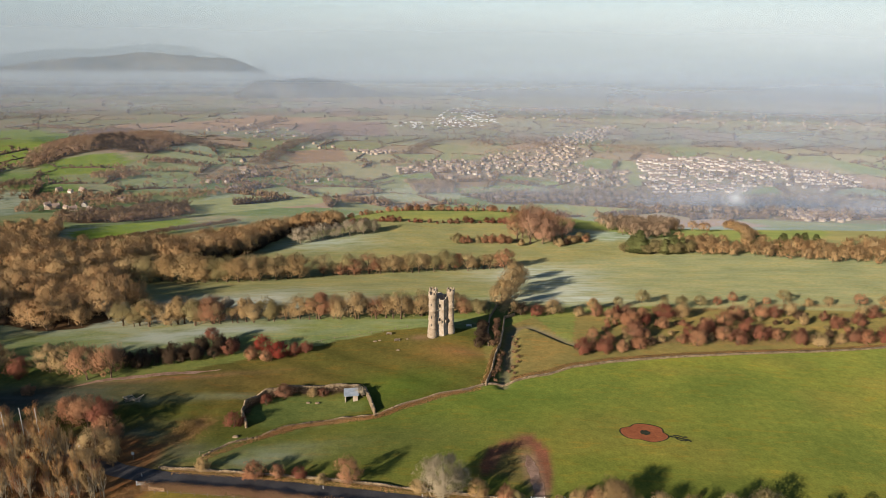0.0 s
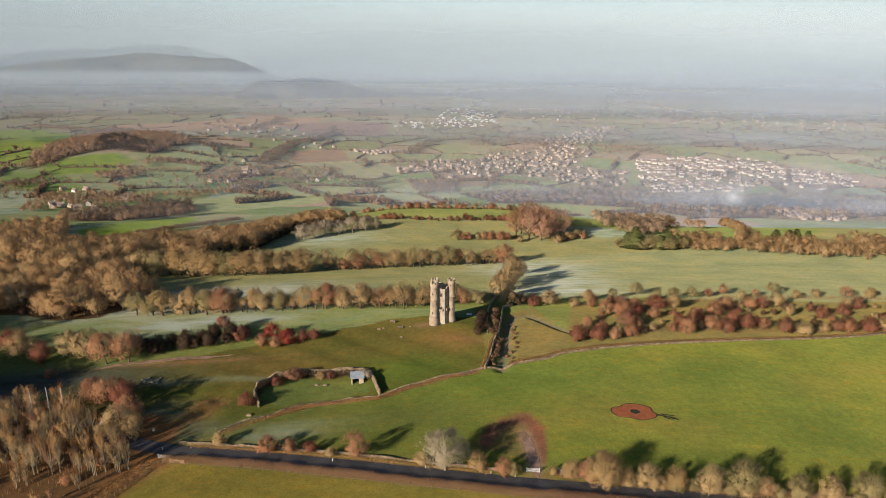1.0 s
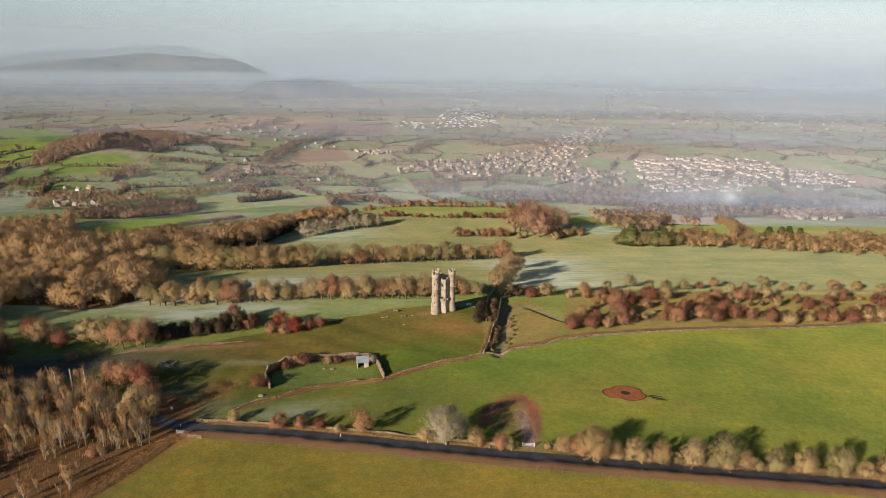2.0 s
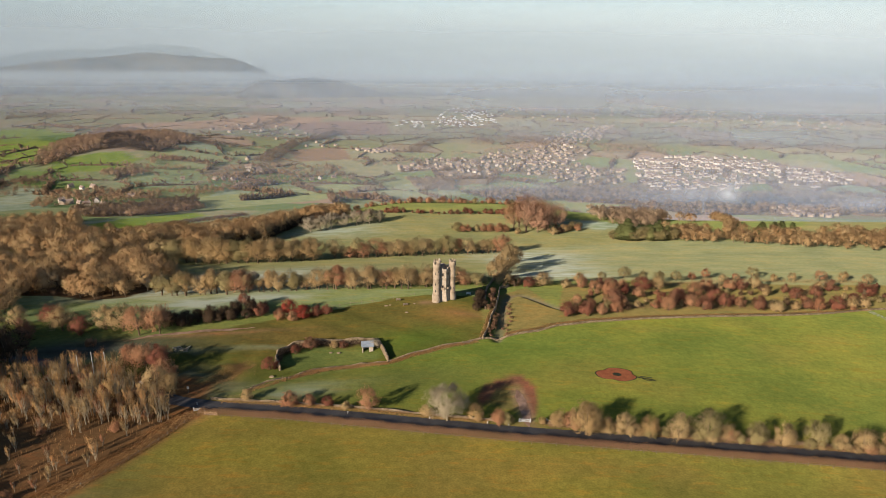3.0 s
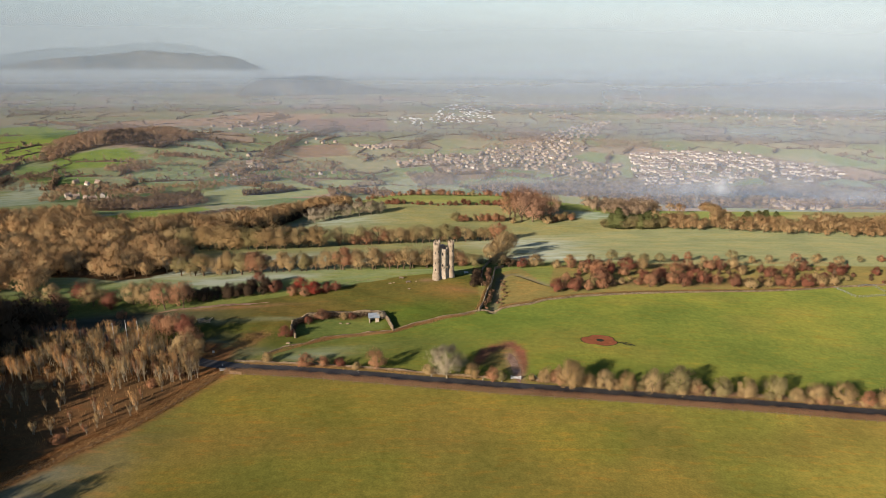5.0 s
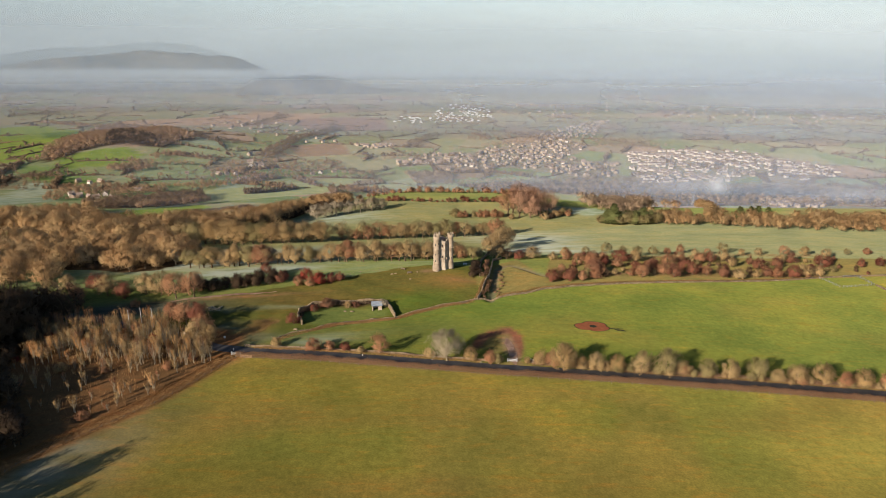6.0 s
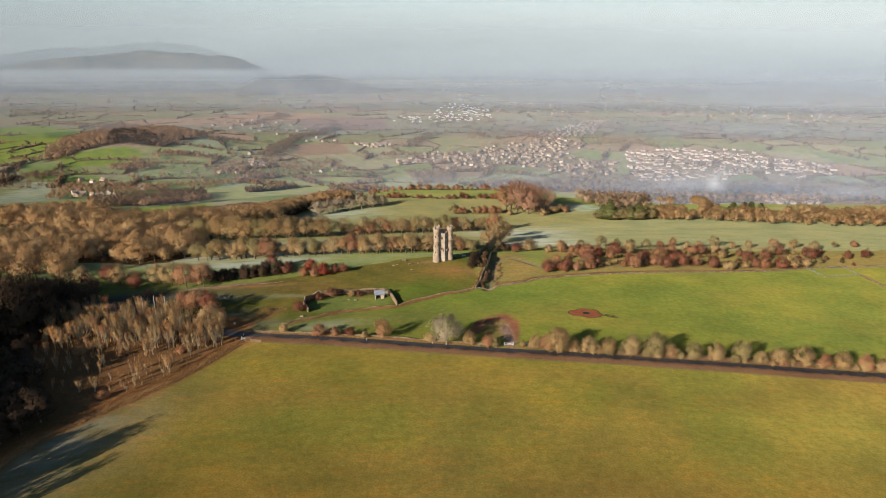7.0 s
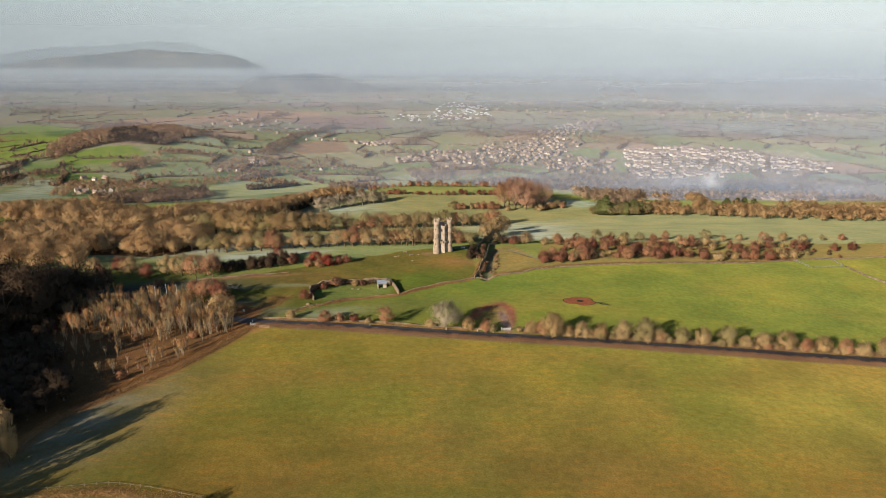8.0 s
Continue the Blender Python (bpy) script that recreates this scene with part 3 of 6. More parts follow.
# ---- the tower ----
def arch(w, t, deep):
    """A round-headed pane, its face towards -y."""
    bm = bmesh.new()
    outline = [(-w / 2, 0), (w / 2, 0)] + [(w / 2 * math.cos(a), t - w / 2 + w / 2 * math.sin(a)) for a in np.linspace(0, math.pi, 9)]
    front, back = [bm.verts.new((x, -0.02, z)) for x, z in outline], [bm.verts.new((x, deep, z)) for x, z in outline]
    bm.faces.new(front)
    bm.faces.new(back[::-1])
    for k in range(len(outline)):
        bm.faces.new((front[k - 1], back[k - 1], back[k], front[k]))
    return bm


def arch_frame(w, t, wide, proud):
    """The moulded stone round such a pane."""
    bm = bmesh.new()
    inner = [(-w / 2, 0)] + [(-w / 2 * math.cos(a), t - w / 2 + w / 2 * math.sin(a)) for a in np.linspace(0, math.pi, 9)] + [(w / 2, 0)]
    g = w / 2 + wide
    outer = [(-g, 0)] + [(-g * math.cos(a), t - w / 2 + g * math.sin(a)) for a in np.linspace(0, math.pi, 9)] + [(g, 0)]
    rows = [[bm.verts.new((x, y, z)) for x, z in o] for o, y in ((inner, 0.05), (inner, -proud), (outer, -proud), (outer, 0.05))]
    for a, b in zip(rows, rows[1:]):
        for k in range(len(inner) - 1):
            bm.faces.new((a[k], a[k + 1], b[k + 1], b[k]))
    return bm


def tower():
    """A folly on a six-sided plan: three round turrets on alternate corners, walls that meet at the corners between."""
    thing = tagged(new("stone_tower"), "honey-coloured limestone folly tower with round battlemented turrets on a hilltop", "tower")
    thing.location = (-1.0, 2.8, float(height(-1.0, 1.0)) + 0.1)
    thing.scale = (0.96, 0.96, 0.91)
    corners = [(4.7 * math.cos(radians(a)), 4.7 * math.sin(radians(a))) for a in (-121, -61, -1, 59, 119, 179)]
    turrets = (corners[0], corners[2], corners[4])
    corners = [(x * 0.87, y * 0.87) for x, y in corners]  # the walls stand back between the turrets
    # main walls, battered at the foot
    bm = bmesh.new()
    rings = []
    for grow, h in ((1.14, -1.2), (1.1, 1.2), (1.02, 3.6), (1.0, 3.9), (1.0, 11.6), (1.03, 11.7), (1.03, 12.1), (1.0, 12.2), (1.0, 16.2), (0.9, 16.2), (0.9, 15.2)):
        rings.append([bm.verts.new((x * grow, y * grow, h)) for x, y in corners])
    for a, b in zip(rings, rings[1:]):
        for k in range(6):
            bm.faces.new((a[k], a[(k + 1) % 6], b[(k + 1) % 6], b[k]))
    bm.faces.new(rings[-1])
    part("wall", bm, PALE_STONE, thing)
    # wall merlons
    for k in range(6):
        (ax, ay), (bx, by) = corners[k], corners[(k + 1) % 6]
        turn = math.degrees(math.atan2(by - ay, bx - ax))
        for f in (0.42, 0.58):
            bm = bmesh.new()
            box(bm, (ax + (bx - ax) * f) * 0.95, (ay + (by - ay) * f) * 0.95, 16.18, 0.6, 0.4, 0.75, turn, 0.04)
            part("merlon", bm, PALE_STONE, thing)
        # a tall round-headed window above a smaller one on each wall, with sills
        nx, ny = math.sin(radians(turn)), -math.cos(radians(turn))
        f = 0.62 if k % 2 == 0 else 0.38
        mx, my = ax + (bx - ax) * f, ay + (by - ay) * f
        for h, w, t in ((6.2, 0.7, 1.8), (12.9, 0.65, 1.5)):
            window = part("window", arch(w, t, 0.1), DARK_GLASS, thing)
            window.matrix_local = pose(mx + nx * 0.02, my + ny * 0.02, h, 0, 0, turn)
            surround = part("surround", arch_frame(w, t, 0.18, 0.12), STONE, window)
            bm = bmesh.new()
            box(bm, 0, -0.12, -0.2, w + 0.5, 0.3, 0.18, 0, 0.02)
            part("sill", bm, STONE, window)
        # a bracketed balcony before the first-floor window
        balcony = new("balcony")
        balcony.parent = thing
        bm = bmesh.new()
        box(bm, 0, -0.35, 0, 1.5, 0.7, 0.2, 0, 0.03)
        box(bm, 0, -0.64, 0.2, 1.5, 0.12, 0.7, 0, 0.02)
        for s in (-0.69, 0.69):
            box(bm, s, -0.32, 0.2, 0.12, 0.5, 0.7, 0, 0.02)
        part("parapet", bm, STONE, balcony)
        for s in (-0.5, 0.5):
            bm = bmesh.new()
            box(bm, s, -0.22, -0.45, 0.22, 0.42, 0.45, 0, 0.08)
            part("bracket", bm, STONE, balcony)
        balcony.matrix_local = pose(mx, my, 6.1, 0, 0, turn)
    # turrets
    for k, (x, y) in enumerate(turrets):
        r = (1.6, 1.48, 1.55)[k]
        profile = [(r + 0.55, -1.2), (r + 0.5, 0.8), (r + 0.2, 2.6), (r + 0.06, 3.7), (r + 0.1, 3.8), (r + 0.1, 4.05), (r, 4.15), (r - 0.02, 11.6), (r + 0.05, 11.7),
                   (r + 0.05, 11.9), (r - 0.03, 12.0), (r - 0.04, 17.0), (r + 0.02, 17.4), (r + 0.13, 17.7), (r + 0.13, 19.3), (r - 0.16, 19.3), (r - 0.16, 18.5)]
        if k == 2:
            profile = [(q, h if h < 16 else h - 1.6) for q, h in profile]
        turret = part("turret", lathe(profile, 28, x, y), STONE, thing)
        for f in turret.data.polygons:
            f.use_smooth = len(f.vertices) == 4 and abs(f.normal.z) < 0.6
        for j in range(7):
            a = 360 / 7 * j + 14 + 20 * k
            bm = bmesh.new()
            box(bm, x + (r - 0.06) * math.cos(radians(a)), y + (r - 0.06) * math.sin(radians(a)), 19.28 - 1.6 * (k == 2), 0.36, 0.75, 0.85, a, 0.05)
            part("merlon", bm, STONE, turret)
        # slit windows up the shaft and gargoyles under the parapet
        out = math.degrees(math.atan2(y, x))
        for j, (h, swing) in enumerate(((5.2, 12), (8.7, 14), (14.2, 10), (5.4, -60), (14.0, -58), (9.4, 70), (15.0, 66))):
            a = radians(out + swing)
            slit = part("window", arch(0.38, 1.15, 0.1), DARK_GLASS, turret)
            slit.matrix_local = pose(x + (r + 0.0) * math.cos(a), y + (r + 0.0) * math.sin(a), h, 0, 0, math.degrees(a) + 90)
            part("surround", arch_frame(0.38, 1.15, 0.1, 0.05), PALE_STONE, slit)
        for j in range(4):
            a = out - 105 + 70 * j
            bm = bmesh.new()
            box(bm, 0.2, 0, 0, 0.6, 0.2, 0.22, 0, 0.05)
            box(bm, 0.45, 0, 0.08, 0.22, 0.24, 0.24, 0, 0.06)
            g = part("gargoyle", bm, STONE, turret)
            g.matrix_local = pose(x + r * math.cos(radians(a)), y + r * math.sin(radians(a)), 11.75 if j % 2 else 17.2, 0, 0, a)
    # the leads, the stair head on them, and the flagpole
    bm = bmesh.new()
    box(bm, 0.3, 0.4, 15.2, 2.6, 2.6, 2.2, 20, 0.05)
    part("stair_head", bm, ROOF_TILE, thing, "dark stair housing on the roof")
    v, f = tube([(turrets[0][0] + 1.3, turrets[0][1] + 0.9, 18.5), (turrets[0][0] + 1.3, turrets[0][1] + 0.9, 21.9)], (0.07, 0.045), 8)
    part("flagpole", mesh_of("flagpole", v, f, WHITE_PAINT), WHITE_PAINT, thing, "slim white flagpole")
    return thing




tower()


# ---- trees ----
def rounded(v, f, foot, top):
    """Turns the twigs' faces outward; returns them with normals that follow the crown's swell."""
    v, f = np.asarray(v, float), np.array(f)
    a, b, c = v[f[:, 0]], v[f[:, 1]], v[f[:, 2]]
    flat = np.cross(b - a, c - a)
    flat /= np.linalg.norm(flat, axis=1)[:, None] + 1e-12
    out = (a + b + c) / 3 - np.array([0, 0, foot + 0.3 * (top - foot)])
    out /= np.linalg.norm(out, axis=1)[:, None] + 1e-12
    turned = (flat * out).sum(1) < 0
    f[turned] = f[turned][:, [0, 2, 1]]
    flat[turned] *= -1
    n = out + 0.22 * flat
    n /= np.linalg.norm(n, axis=1)[:, None]
    each = np.empty_like(v)
    each[f.ravel()] = np.repeat(n, 3, 0)
    return v, f, each


def leafy_mesh(name, v, f, normals, material):
    me = mesh_of(name, v, f, material, True)
    me.attributes.new("custom_normal", "FLOAT_VECTOR", "POINT").data.foreach_set("vector", np.asarray(normals, float).ravel())
    return me


def slivers(rng, anchors, out, length, width, along=0.0):
    """Twigs as long thin triangles that lie over the crown's surface, or, with along, point the way out."""
    n = len(anchors)
    out = out / (np.linalg.norm(out, axis=1)[:, None] + 1e-9)
    face = out + rng.normal(0, 0.32, (n, 3))
    face /= np.linalg.norm(face, axis=1)[:, None] + 1e-9
    d = rng.normal(0, 1, (n, 3)) + np.array([0, 0, 0.5])
    d -= face * (d * face).sum(1)[:, None] * 0.85
    d = d * (1 - along) + (out + rng.normal(0, 0.4, (n, 3))) * along
    d /= np.linalg.norm(d, axis=1)[:, None] + 1e-9
    side = np.cross(face, d)
    side /= np.linalg.norm(side, axis=1)[:, None] + 1e-9
    ln = length * rng.uniform(0.5, 1.4, (n, 1))
    w = width * rng.uniform(0.6, 1.4, (n, 1))
    base = anchors - d * ln * 0.35
    v = np.stack([base - side * w, base + side * w, anchors + d * ln * 0.65], 1).reshape(-1, 3)
    return v, np.arange(3 * n).reshape(-1, 3)


def crown(seed, n, radius=0.45, base=0.2, lumps=22, length=0.11, width=0.012, top=1.0, hollow=0.55, inner=0):
    """The twigs of a tree one metre high: lumps of twigs set round a dome, with gaps between them."""
    rng = np.random.RandomState(seed)
    mid, half = (base + top) / 2, (top - base) / 2
    a = rng.uniform(0, 2 * math.pi, lumps)
    u = rng.uniform(-0.75, 1.0, lumps)
    r = np.sqrt(np.clip(1 - u * u, 0, 1)) * rng.uniform(hollow, 0.9, lumps)
    wide = radius * rng.uniform(0.85, 1.1, lumps)
    c = np.stack([np.cos(a) * r * wide, np.sin(a) * r * wide, mid + u * half * rng.uniform(0.6, 0.86, lumps)], 1)
    size = radius * rng.uniform(0.2, 0.5, lumps) * (30 / lumps) ** 0.33
    k = rng.randint(0, lumps, n)
    g = rng.normal(0, 1, (n, 3))
    g /= np.linalg.norm(g, axis=1)[:, None]
    p = c[k] + g * (size[k] * rng.uniform(0.35, 1.0, n) ** 0.6)[:, None]
    heart = np.array([0, 0, base + 0.12 * (top - base)])
    out = p - heart
    out /= np.linalg.norm(out, axis=1)[:, None] + 1e-9
    p[:, 2] = np.maximum(p[:, 2], 0.02)
    if radius < 0.2:
        return slivers(rng, p, np.array([0, 0, 1.6]) + out + 0.5 * g, length, width, 1.0)
    loose = rng.uniform(0, 1, n) < 0.32
    a, fa = slivers(rng, p[~loose], (out * 0.9 + 0.6 * g)[~loose], length, width)
    b, fb = slivers(rng, p[loose], (out + 0.35 * g + np.array([0, 0, 0.35]))[loose], length * 1.7, width * 0.62, 0.93)
    if not inner:
        return np.concatenate([a, b]), np.concatenate([fa, fb + len(a)])
    # slivers added inside each lump to keep the light from passing
    k = rng.randint(0, lumps, inner)
    q = c[k] * np.array([0.8, 0.8, 0.96]) - np.array([0, 0, 0.02]) + rng.normal(0, 0.22, (inner, 3)) * size[k][:, None]
    q[:, 2] = np.maximum(q[:, 2], 0.03)
    d, fd = slivers(rng, q, rng.normal(0, 1, (inner, 3)), radius * 0.2, radius * 0.042, 0.5)
    return np.concatenate([a, b, d]), np.concatenate([fa, fb + len(a), fd + len(a) + len(b)])


def sapling(seed, n=430):
    """The fine upswept branches of a slender young tree one metre high."""
    rng = np.random.RandomState(seed)
    stem = rng.randint(0, 5, n)
    turn, fan = rng.uniform(0, 2 * math.pi, 5), rng.uniform(0.03, 0.26, 5)
    h = 0.28 + 0.66 * rng.uniform(0, 1, n) ** 0.75
    p = np.stack([np.cos(turn[stem]) * fan[stem] * h, np.sin(turn[stem]) * fan[stem] * h, h], 1)
    a, tilt = rng.uniform(0, 2 * math.pi, n), rng.uniform(0.15, 0.75, n)
    d = np.stack([np.cos(a) * np.sin(tilt), np.sin(a) * np.sin(tilt), np.cos(tilt)], 1)
    p += d * (0.16 * rng.uniform(0, 1, n))[:, None]
    return slivers(rng, p, d * 1.5, 0.16, 0.0036, 0.9)


def conifer(seed, n):
    """A pine's boughs: flat drooping sprays in tiers, narrowing upward."""
    rng = np.random.RandomState(seed)
    h = 0.12 + 0.88 * rng.uniform(0, 1, n) ** 1.2
    r = (0.3 * (1.05 - h) ** 0.7 + 0.02) * rng.uniform(0.3, 1.0, n) ** 0.5 * (0.8 + 0.3 * np.sin(h * 40))
    a = rng.uniform(0, 2 * math.pi, n)
    p = np.stack([r * np.cos(a), r * np.sin(a), h], 1)
    return slivers(rng, p, np.stack([np.cos(a), np.sin(a), 0.5 + 0 * a], 1), 0.1, 0.018, 0.5)


def limbs(seed, radius=0.45, base=0.2, stems=7, thick=0.026, top=0.9, boles=1, forks=(-0.7, 0.6)):
    """Trunk and limbs of a tree one metre high."""
    rng = random.Random(seed)
    pieces = []
    for b in range(boles):
        ox, oy = (0, 0) if boles == 1 else (rng.uniform(-0.06, 0.06), rng.uniform(-0.06, 0.06))
        lean = (rng.uniform(-0.05, 0.05), rng.uniform(-0.05, 0.05))
        trunk = [(ox, oy, -0.04), (ox + lean[0] * 0.3, oy + lean[1] * 0.3, base), (ox + lean[0], oy + lean[1], (base + top) / 2), (ox + lean[0] * 1.6, oy + lean[1] * 1.6, top)]
        pieces.append(tube(trunk, (thick * 1.5, thick, thick * 0.6, thick * 0.15), 5))
        for k in range(stems):
            a = 2 * math.pi * k / stems + rng.uniform(-0.4, 0.4)
            z0 = base * rng.uniform(0.75, 1.0) + rng.uniform(0, 0.35) * (top - base)
            reach, rise = radius * rng.uniform(0.6, 0.92), rng.uniform(0.25, 0.55) * (top - base)
            f = z0 / top
            start = (ox + lean[0] * f, oy + lean[1] * f, z0)
            knee = (start[0] + reach * 0.5 * math.cos(a), start[1] + reach * 0.5 * math.sin(a), min(z0 + rise * 0.7, top * 0.95))
            tip = (start[0] + reach * math.cos(a + 0.2), start[1] + reach * math.sin(a + 0.2), min(z0 + rise * 1.15, top))
            pieces.append(tube((start, knee, tip), (thick * 0.6, thick * 0.4, thick * 0.1), 4))
            for s in forks:
                end = (knee[0] + reach * 0.45 * math.cos(a + s), knee[1] + reach * 0.45 * math.sin(a + s), min(knee[2] + rise * 0.6, top))
                pieces.append(tube((knee, end), (thick * 0.35, thick * 0.08), 3))
    return joined([(v, f) for v, f in pieces])


FORMS = {  # form: (twigs, crown's radius, its foot, lumps, twig length, twig width, limbs)
    "dome": (2900, 0.48, 0.06, 46, 0.085, 0.0058, 7),
    "spread": (8000, 0.56, 0.1, 60, 0.08, 0.0038, 9),
    "airy": (1500, 0.42, 0.12, 34, 0.11, 0.0046, 9),
    "upright": (3600, 0.34, 0.1, 34, 0.08, 0.0065, 5),
    "slim": (380, 0.19, 0.06, 18, 0.3, 0.003, 5),
    "shrub": (1900, 0.62, 0.0, 36, 0.13, 0.0118, 2),
}
templates = {}


def template(form, tone, k):
    """The meshes of one kind of tree, made once."""
    key = (form, tone, k)
    if key not in templates:
        seed = 100 + 17 * k + sum(map(ord, form))
        bark = PALE_BARK if tone in ("pale",) or form == "slim" else BARK
        if form == "slim":
            v, f = sapling(seed)
            t = limbs(seed, 0.2, 0.12, 5, 0.011, 0.92, 3)
        elif form == "pine":
            v, f = conifer(seed, 2600)
            t = tube([(0, 0, -0.03), (0, 0, 0.5), (0.01, 0, 0.97)], (0.022, 0.014, 0.003), 6)
        else:
            n, r, b, lumps, ln, w, stems = FORMS[form]
            v, f = crown(seed, n, r, b, lumps, ln, w, inner=0 if form in ("slim", "spread", "airy") else 90)
            t = limbs(seed, r, max(b, 0.06), stems, 0.013 if form == "slim" else 0.025, 0.9, 3 if form == "shrub" else 1)
        crown_foot = 0.1 if form in ("pine", "slim") else FORMS[form][2]
        templates[key] = (mesh_of("trunk", *t, bark), leafy_mesh("crown", *rounded(v, f, crown_foot, 1.0), LEAF[tone]))
    return templates[key]


tree_count = 0


def plant(x, y, tall, form, tone, name, label, group="", wide=1.0):
    """One tree: trunk with limbs, and a crown of twigs."""
    global tree_count
    tree_count += 1
    rng = random.Random(tree_count * 7919)
    trunk, twigs = template(form, tone, rng.randrange(3))
    thing = tagged(new(name), label, "shrub" if form == "shrub" else "tree", group)
    thing.matrix_world = Matrix.Translation(at(x, y, -0.02)) @ pose(0, 0, 0, 0, 0, rng.uniform(0, 360)) @ Matrix.Diagonal((tall * wide * rng.uniform(0.85, 1.25), tall * wide * rng.uniform(0.85, 1.1), tall, 1))
    part("trunk", trunk, None, thing)
    part("crown", twigs, None, thing)
    return thing


def scatter(rng, corners, count, apart):
    """Points strewn in a polygon of the plan, no two too close."""
    xs, ys = [c[0] for c in corners], [c[1] for c in corners]
    kept, cells = [], {}
    for _ in range(30):
        tries = np.array([(rng.uniform(min(xs), max(xs)), rng.uniform(min(ys), max(ys))) for _ in range(count * 2)])
        for x, y in tries[inside(tries[:, 0], tries[:, 1], corners)].tolist():
            i, j = int(x // apart), int(y // apart)
            close = [q for di in (-1, 0, 1) for dj in (-1, 0, 1) for q in cells.get((i + di, j + dj), ())]
            if all((x - a) ** 2 + (y - b) ** 2 > apart ** 2 for a, b in close):
                kept.append((x, y))
                cells.setdefault((i, j), []).append((x, y))
                if len(kept) >= count:
                    return kept
    return kept


def wood(name, spots, sizes, material, label, twigs=700, form="dome", seed=1, category="wood", squat=1.0):
    """A stand of trees too many to count, as one mesh of twigs and one of stems."""
    rng = np.random.RandomState(seed)
    _, r, b, lumps, ln, w, stems = FORMS[form]
    scale = (FORMS[form][0] / twigs) ** 0.62
    kinds = [(rounded(*crown(seed * 31 + k, twigs, r, b, 40, ln * min(scale, 2.0) ** 0.3, w * scale, hollow=0.74, inner=(150 if twigs > 400 else twigs // 4) if form != "slim" else 0), b, 1.0), limbs(seed * 31 + k, r, max(b, 0.06), 3, 0.02 if form != "slim" else 0.011, forks=())) for k in range(5)]
    crowns, trunks, swell = [], [], []
    for x, y in spots:
        (cv, cf, cn), (tv, tf) = kinds[rng.randint(5)]
        s, a = rng.uniform(*sizes), rng.uniform(0, 6.28)
        turn = np.array([[math.cos(a), -math.sin(a), 0], [math.sin(a), math.cos(a), 0], [0, 0, 1]]) * np.array([s * squat, s * squat, s])
        foot = np.array(at(x, y))
        crowns.append((cv @ turn.T + foot, cf))
        swell.append(cn @ (turn / np.array([s * squat, s * squat, s])).T)
        trunks.append((np.asarray(tv) @ turn.T + foot, tf))
    ob = new(name, leafy_mesh(name, *joined(crowns), np.concatenate(swell), material))
    tagged(ob, label, category, kind="stuff")
    if twigs < 500:
        return ob
    stems_ob = part("stems", mesh_of("stems", *joined(trunks), PALE_BARK if form == "slim" else BARK), None, ob)
    tagged(stems_ob, kind="stuff")
    return ob


def row_points(line, step, jitter, seed):
    rng = random.Random(seed)
    return [(x + rng.uniform(-jitter, jitter), y + rng.uniform(-jitter, jitter)) for x, y, _ in along(line, step)]


# trees along the road, north side
ROADSIDE = [(-64, -86, 5.5, "shrub", "tan"), (-49, -89.5, 6.5, "shrub", "russet"), (-43, -89, 5, "shrub", "russet"), (-37, -89, 4.5, "shrub", "red"), (-23.5, -91.5, 8.5, "dome", "russet"),
            (1.5, -97, 12.5, "spread", "pale"), (10.5, -96.5, 7, "shrub", "tan"), (-5, -94.5, 5, "shrub", "tan"), (17.5, -98.5, 6.5, "shrub", "russet"), (20, -99, 5.5, "shrub", "olive"),
            (36, -100, 7.5, "shrub", "tan"), (40, -100.5, 7, "shrub", "russet"), (43.5, -104, 10.5, "spread", "tan"), (50, -102, 6.5, "shrub", "tan"), (56, -102.5, 8, "shrub", "tan"),
            (63, -103, 8, "shrub", "tan")]
ROADSIDE_EAST = [(71, -105.5, 9.5, "dome", "tan"), (80, -104.5, 10.5, "dome", "olive"), (86, -104.5, 7, "shrub", "tan"), (95, -105, 8.5, "shrub", "olive"), (103, -105, 9, "shrub", "tan"),
                 (113, -105, 9, "dome", "olive"), (120, -105.5, 6.5, "shrub", "tan"), (127, -105, 8.5, "shrub", "tan"), (136, -105.5, 8.5, "dome", "tan"), (144, -106, 7.5, "shrub", "russet"),
                 (151, -106, 8.5, "shrub", "tan"), (160, -106, 8, "shrub", "russet"), (167, -106.5, 7.5, "shrub", "tan"), (176, -106.5, 8.5, "dome", "tan"), (186, -107, 8, "shrub", "russet"), (196, -107, 8, "shrub", "tan")]
for x, y, tall, form, tone in ROADSIDE + ROADSIDE_EAST:
    word = {"pale": "pale grey", "tan": "tan-brown", "russet": "reddish-brown", "red": "dark red", "olive": "olive-brown"}[tone]
    if form == "shrub":
        plant(x, y, tall * 0.8, form, tone, "hedgerow_shrub", f"{word} twiggy shrub by the roadside wall", "roadside shrubs", 0.85)
    else:
        plant(x, y, tall, form, tone, "roadside_tree", f"bare {word} tree by the roadside wall", "roadside trees")

brng = random.Random(8)
for x, y, _ in along(NORTH_WALL_EAST, 4.6):
    plant(x + brng.uniform(-1, 1), y + brng.uniform(-2.2, -0.6), brng.uniform(2.6, 4.6), "shrub", brng.choice(("tan", "tan", "russet", "olive")), "hedgerow_shrub", "brown twiggy shrub by the roadside wall", "roadside shrubs", brng.uniform(0.8, 1.1))

# hawthorns on the rough slope east of the tower
rng = random.Random(5)
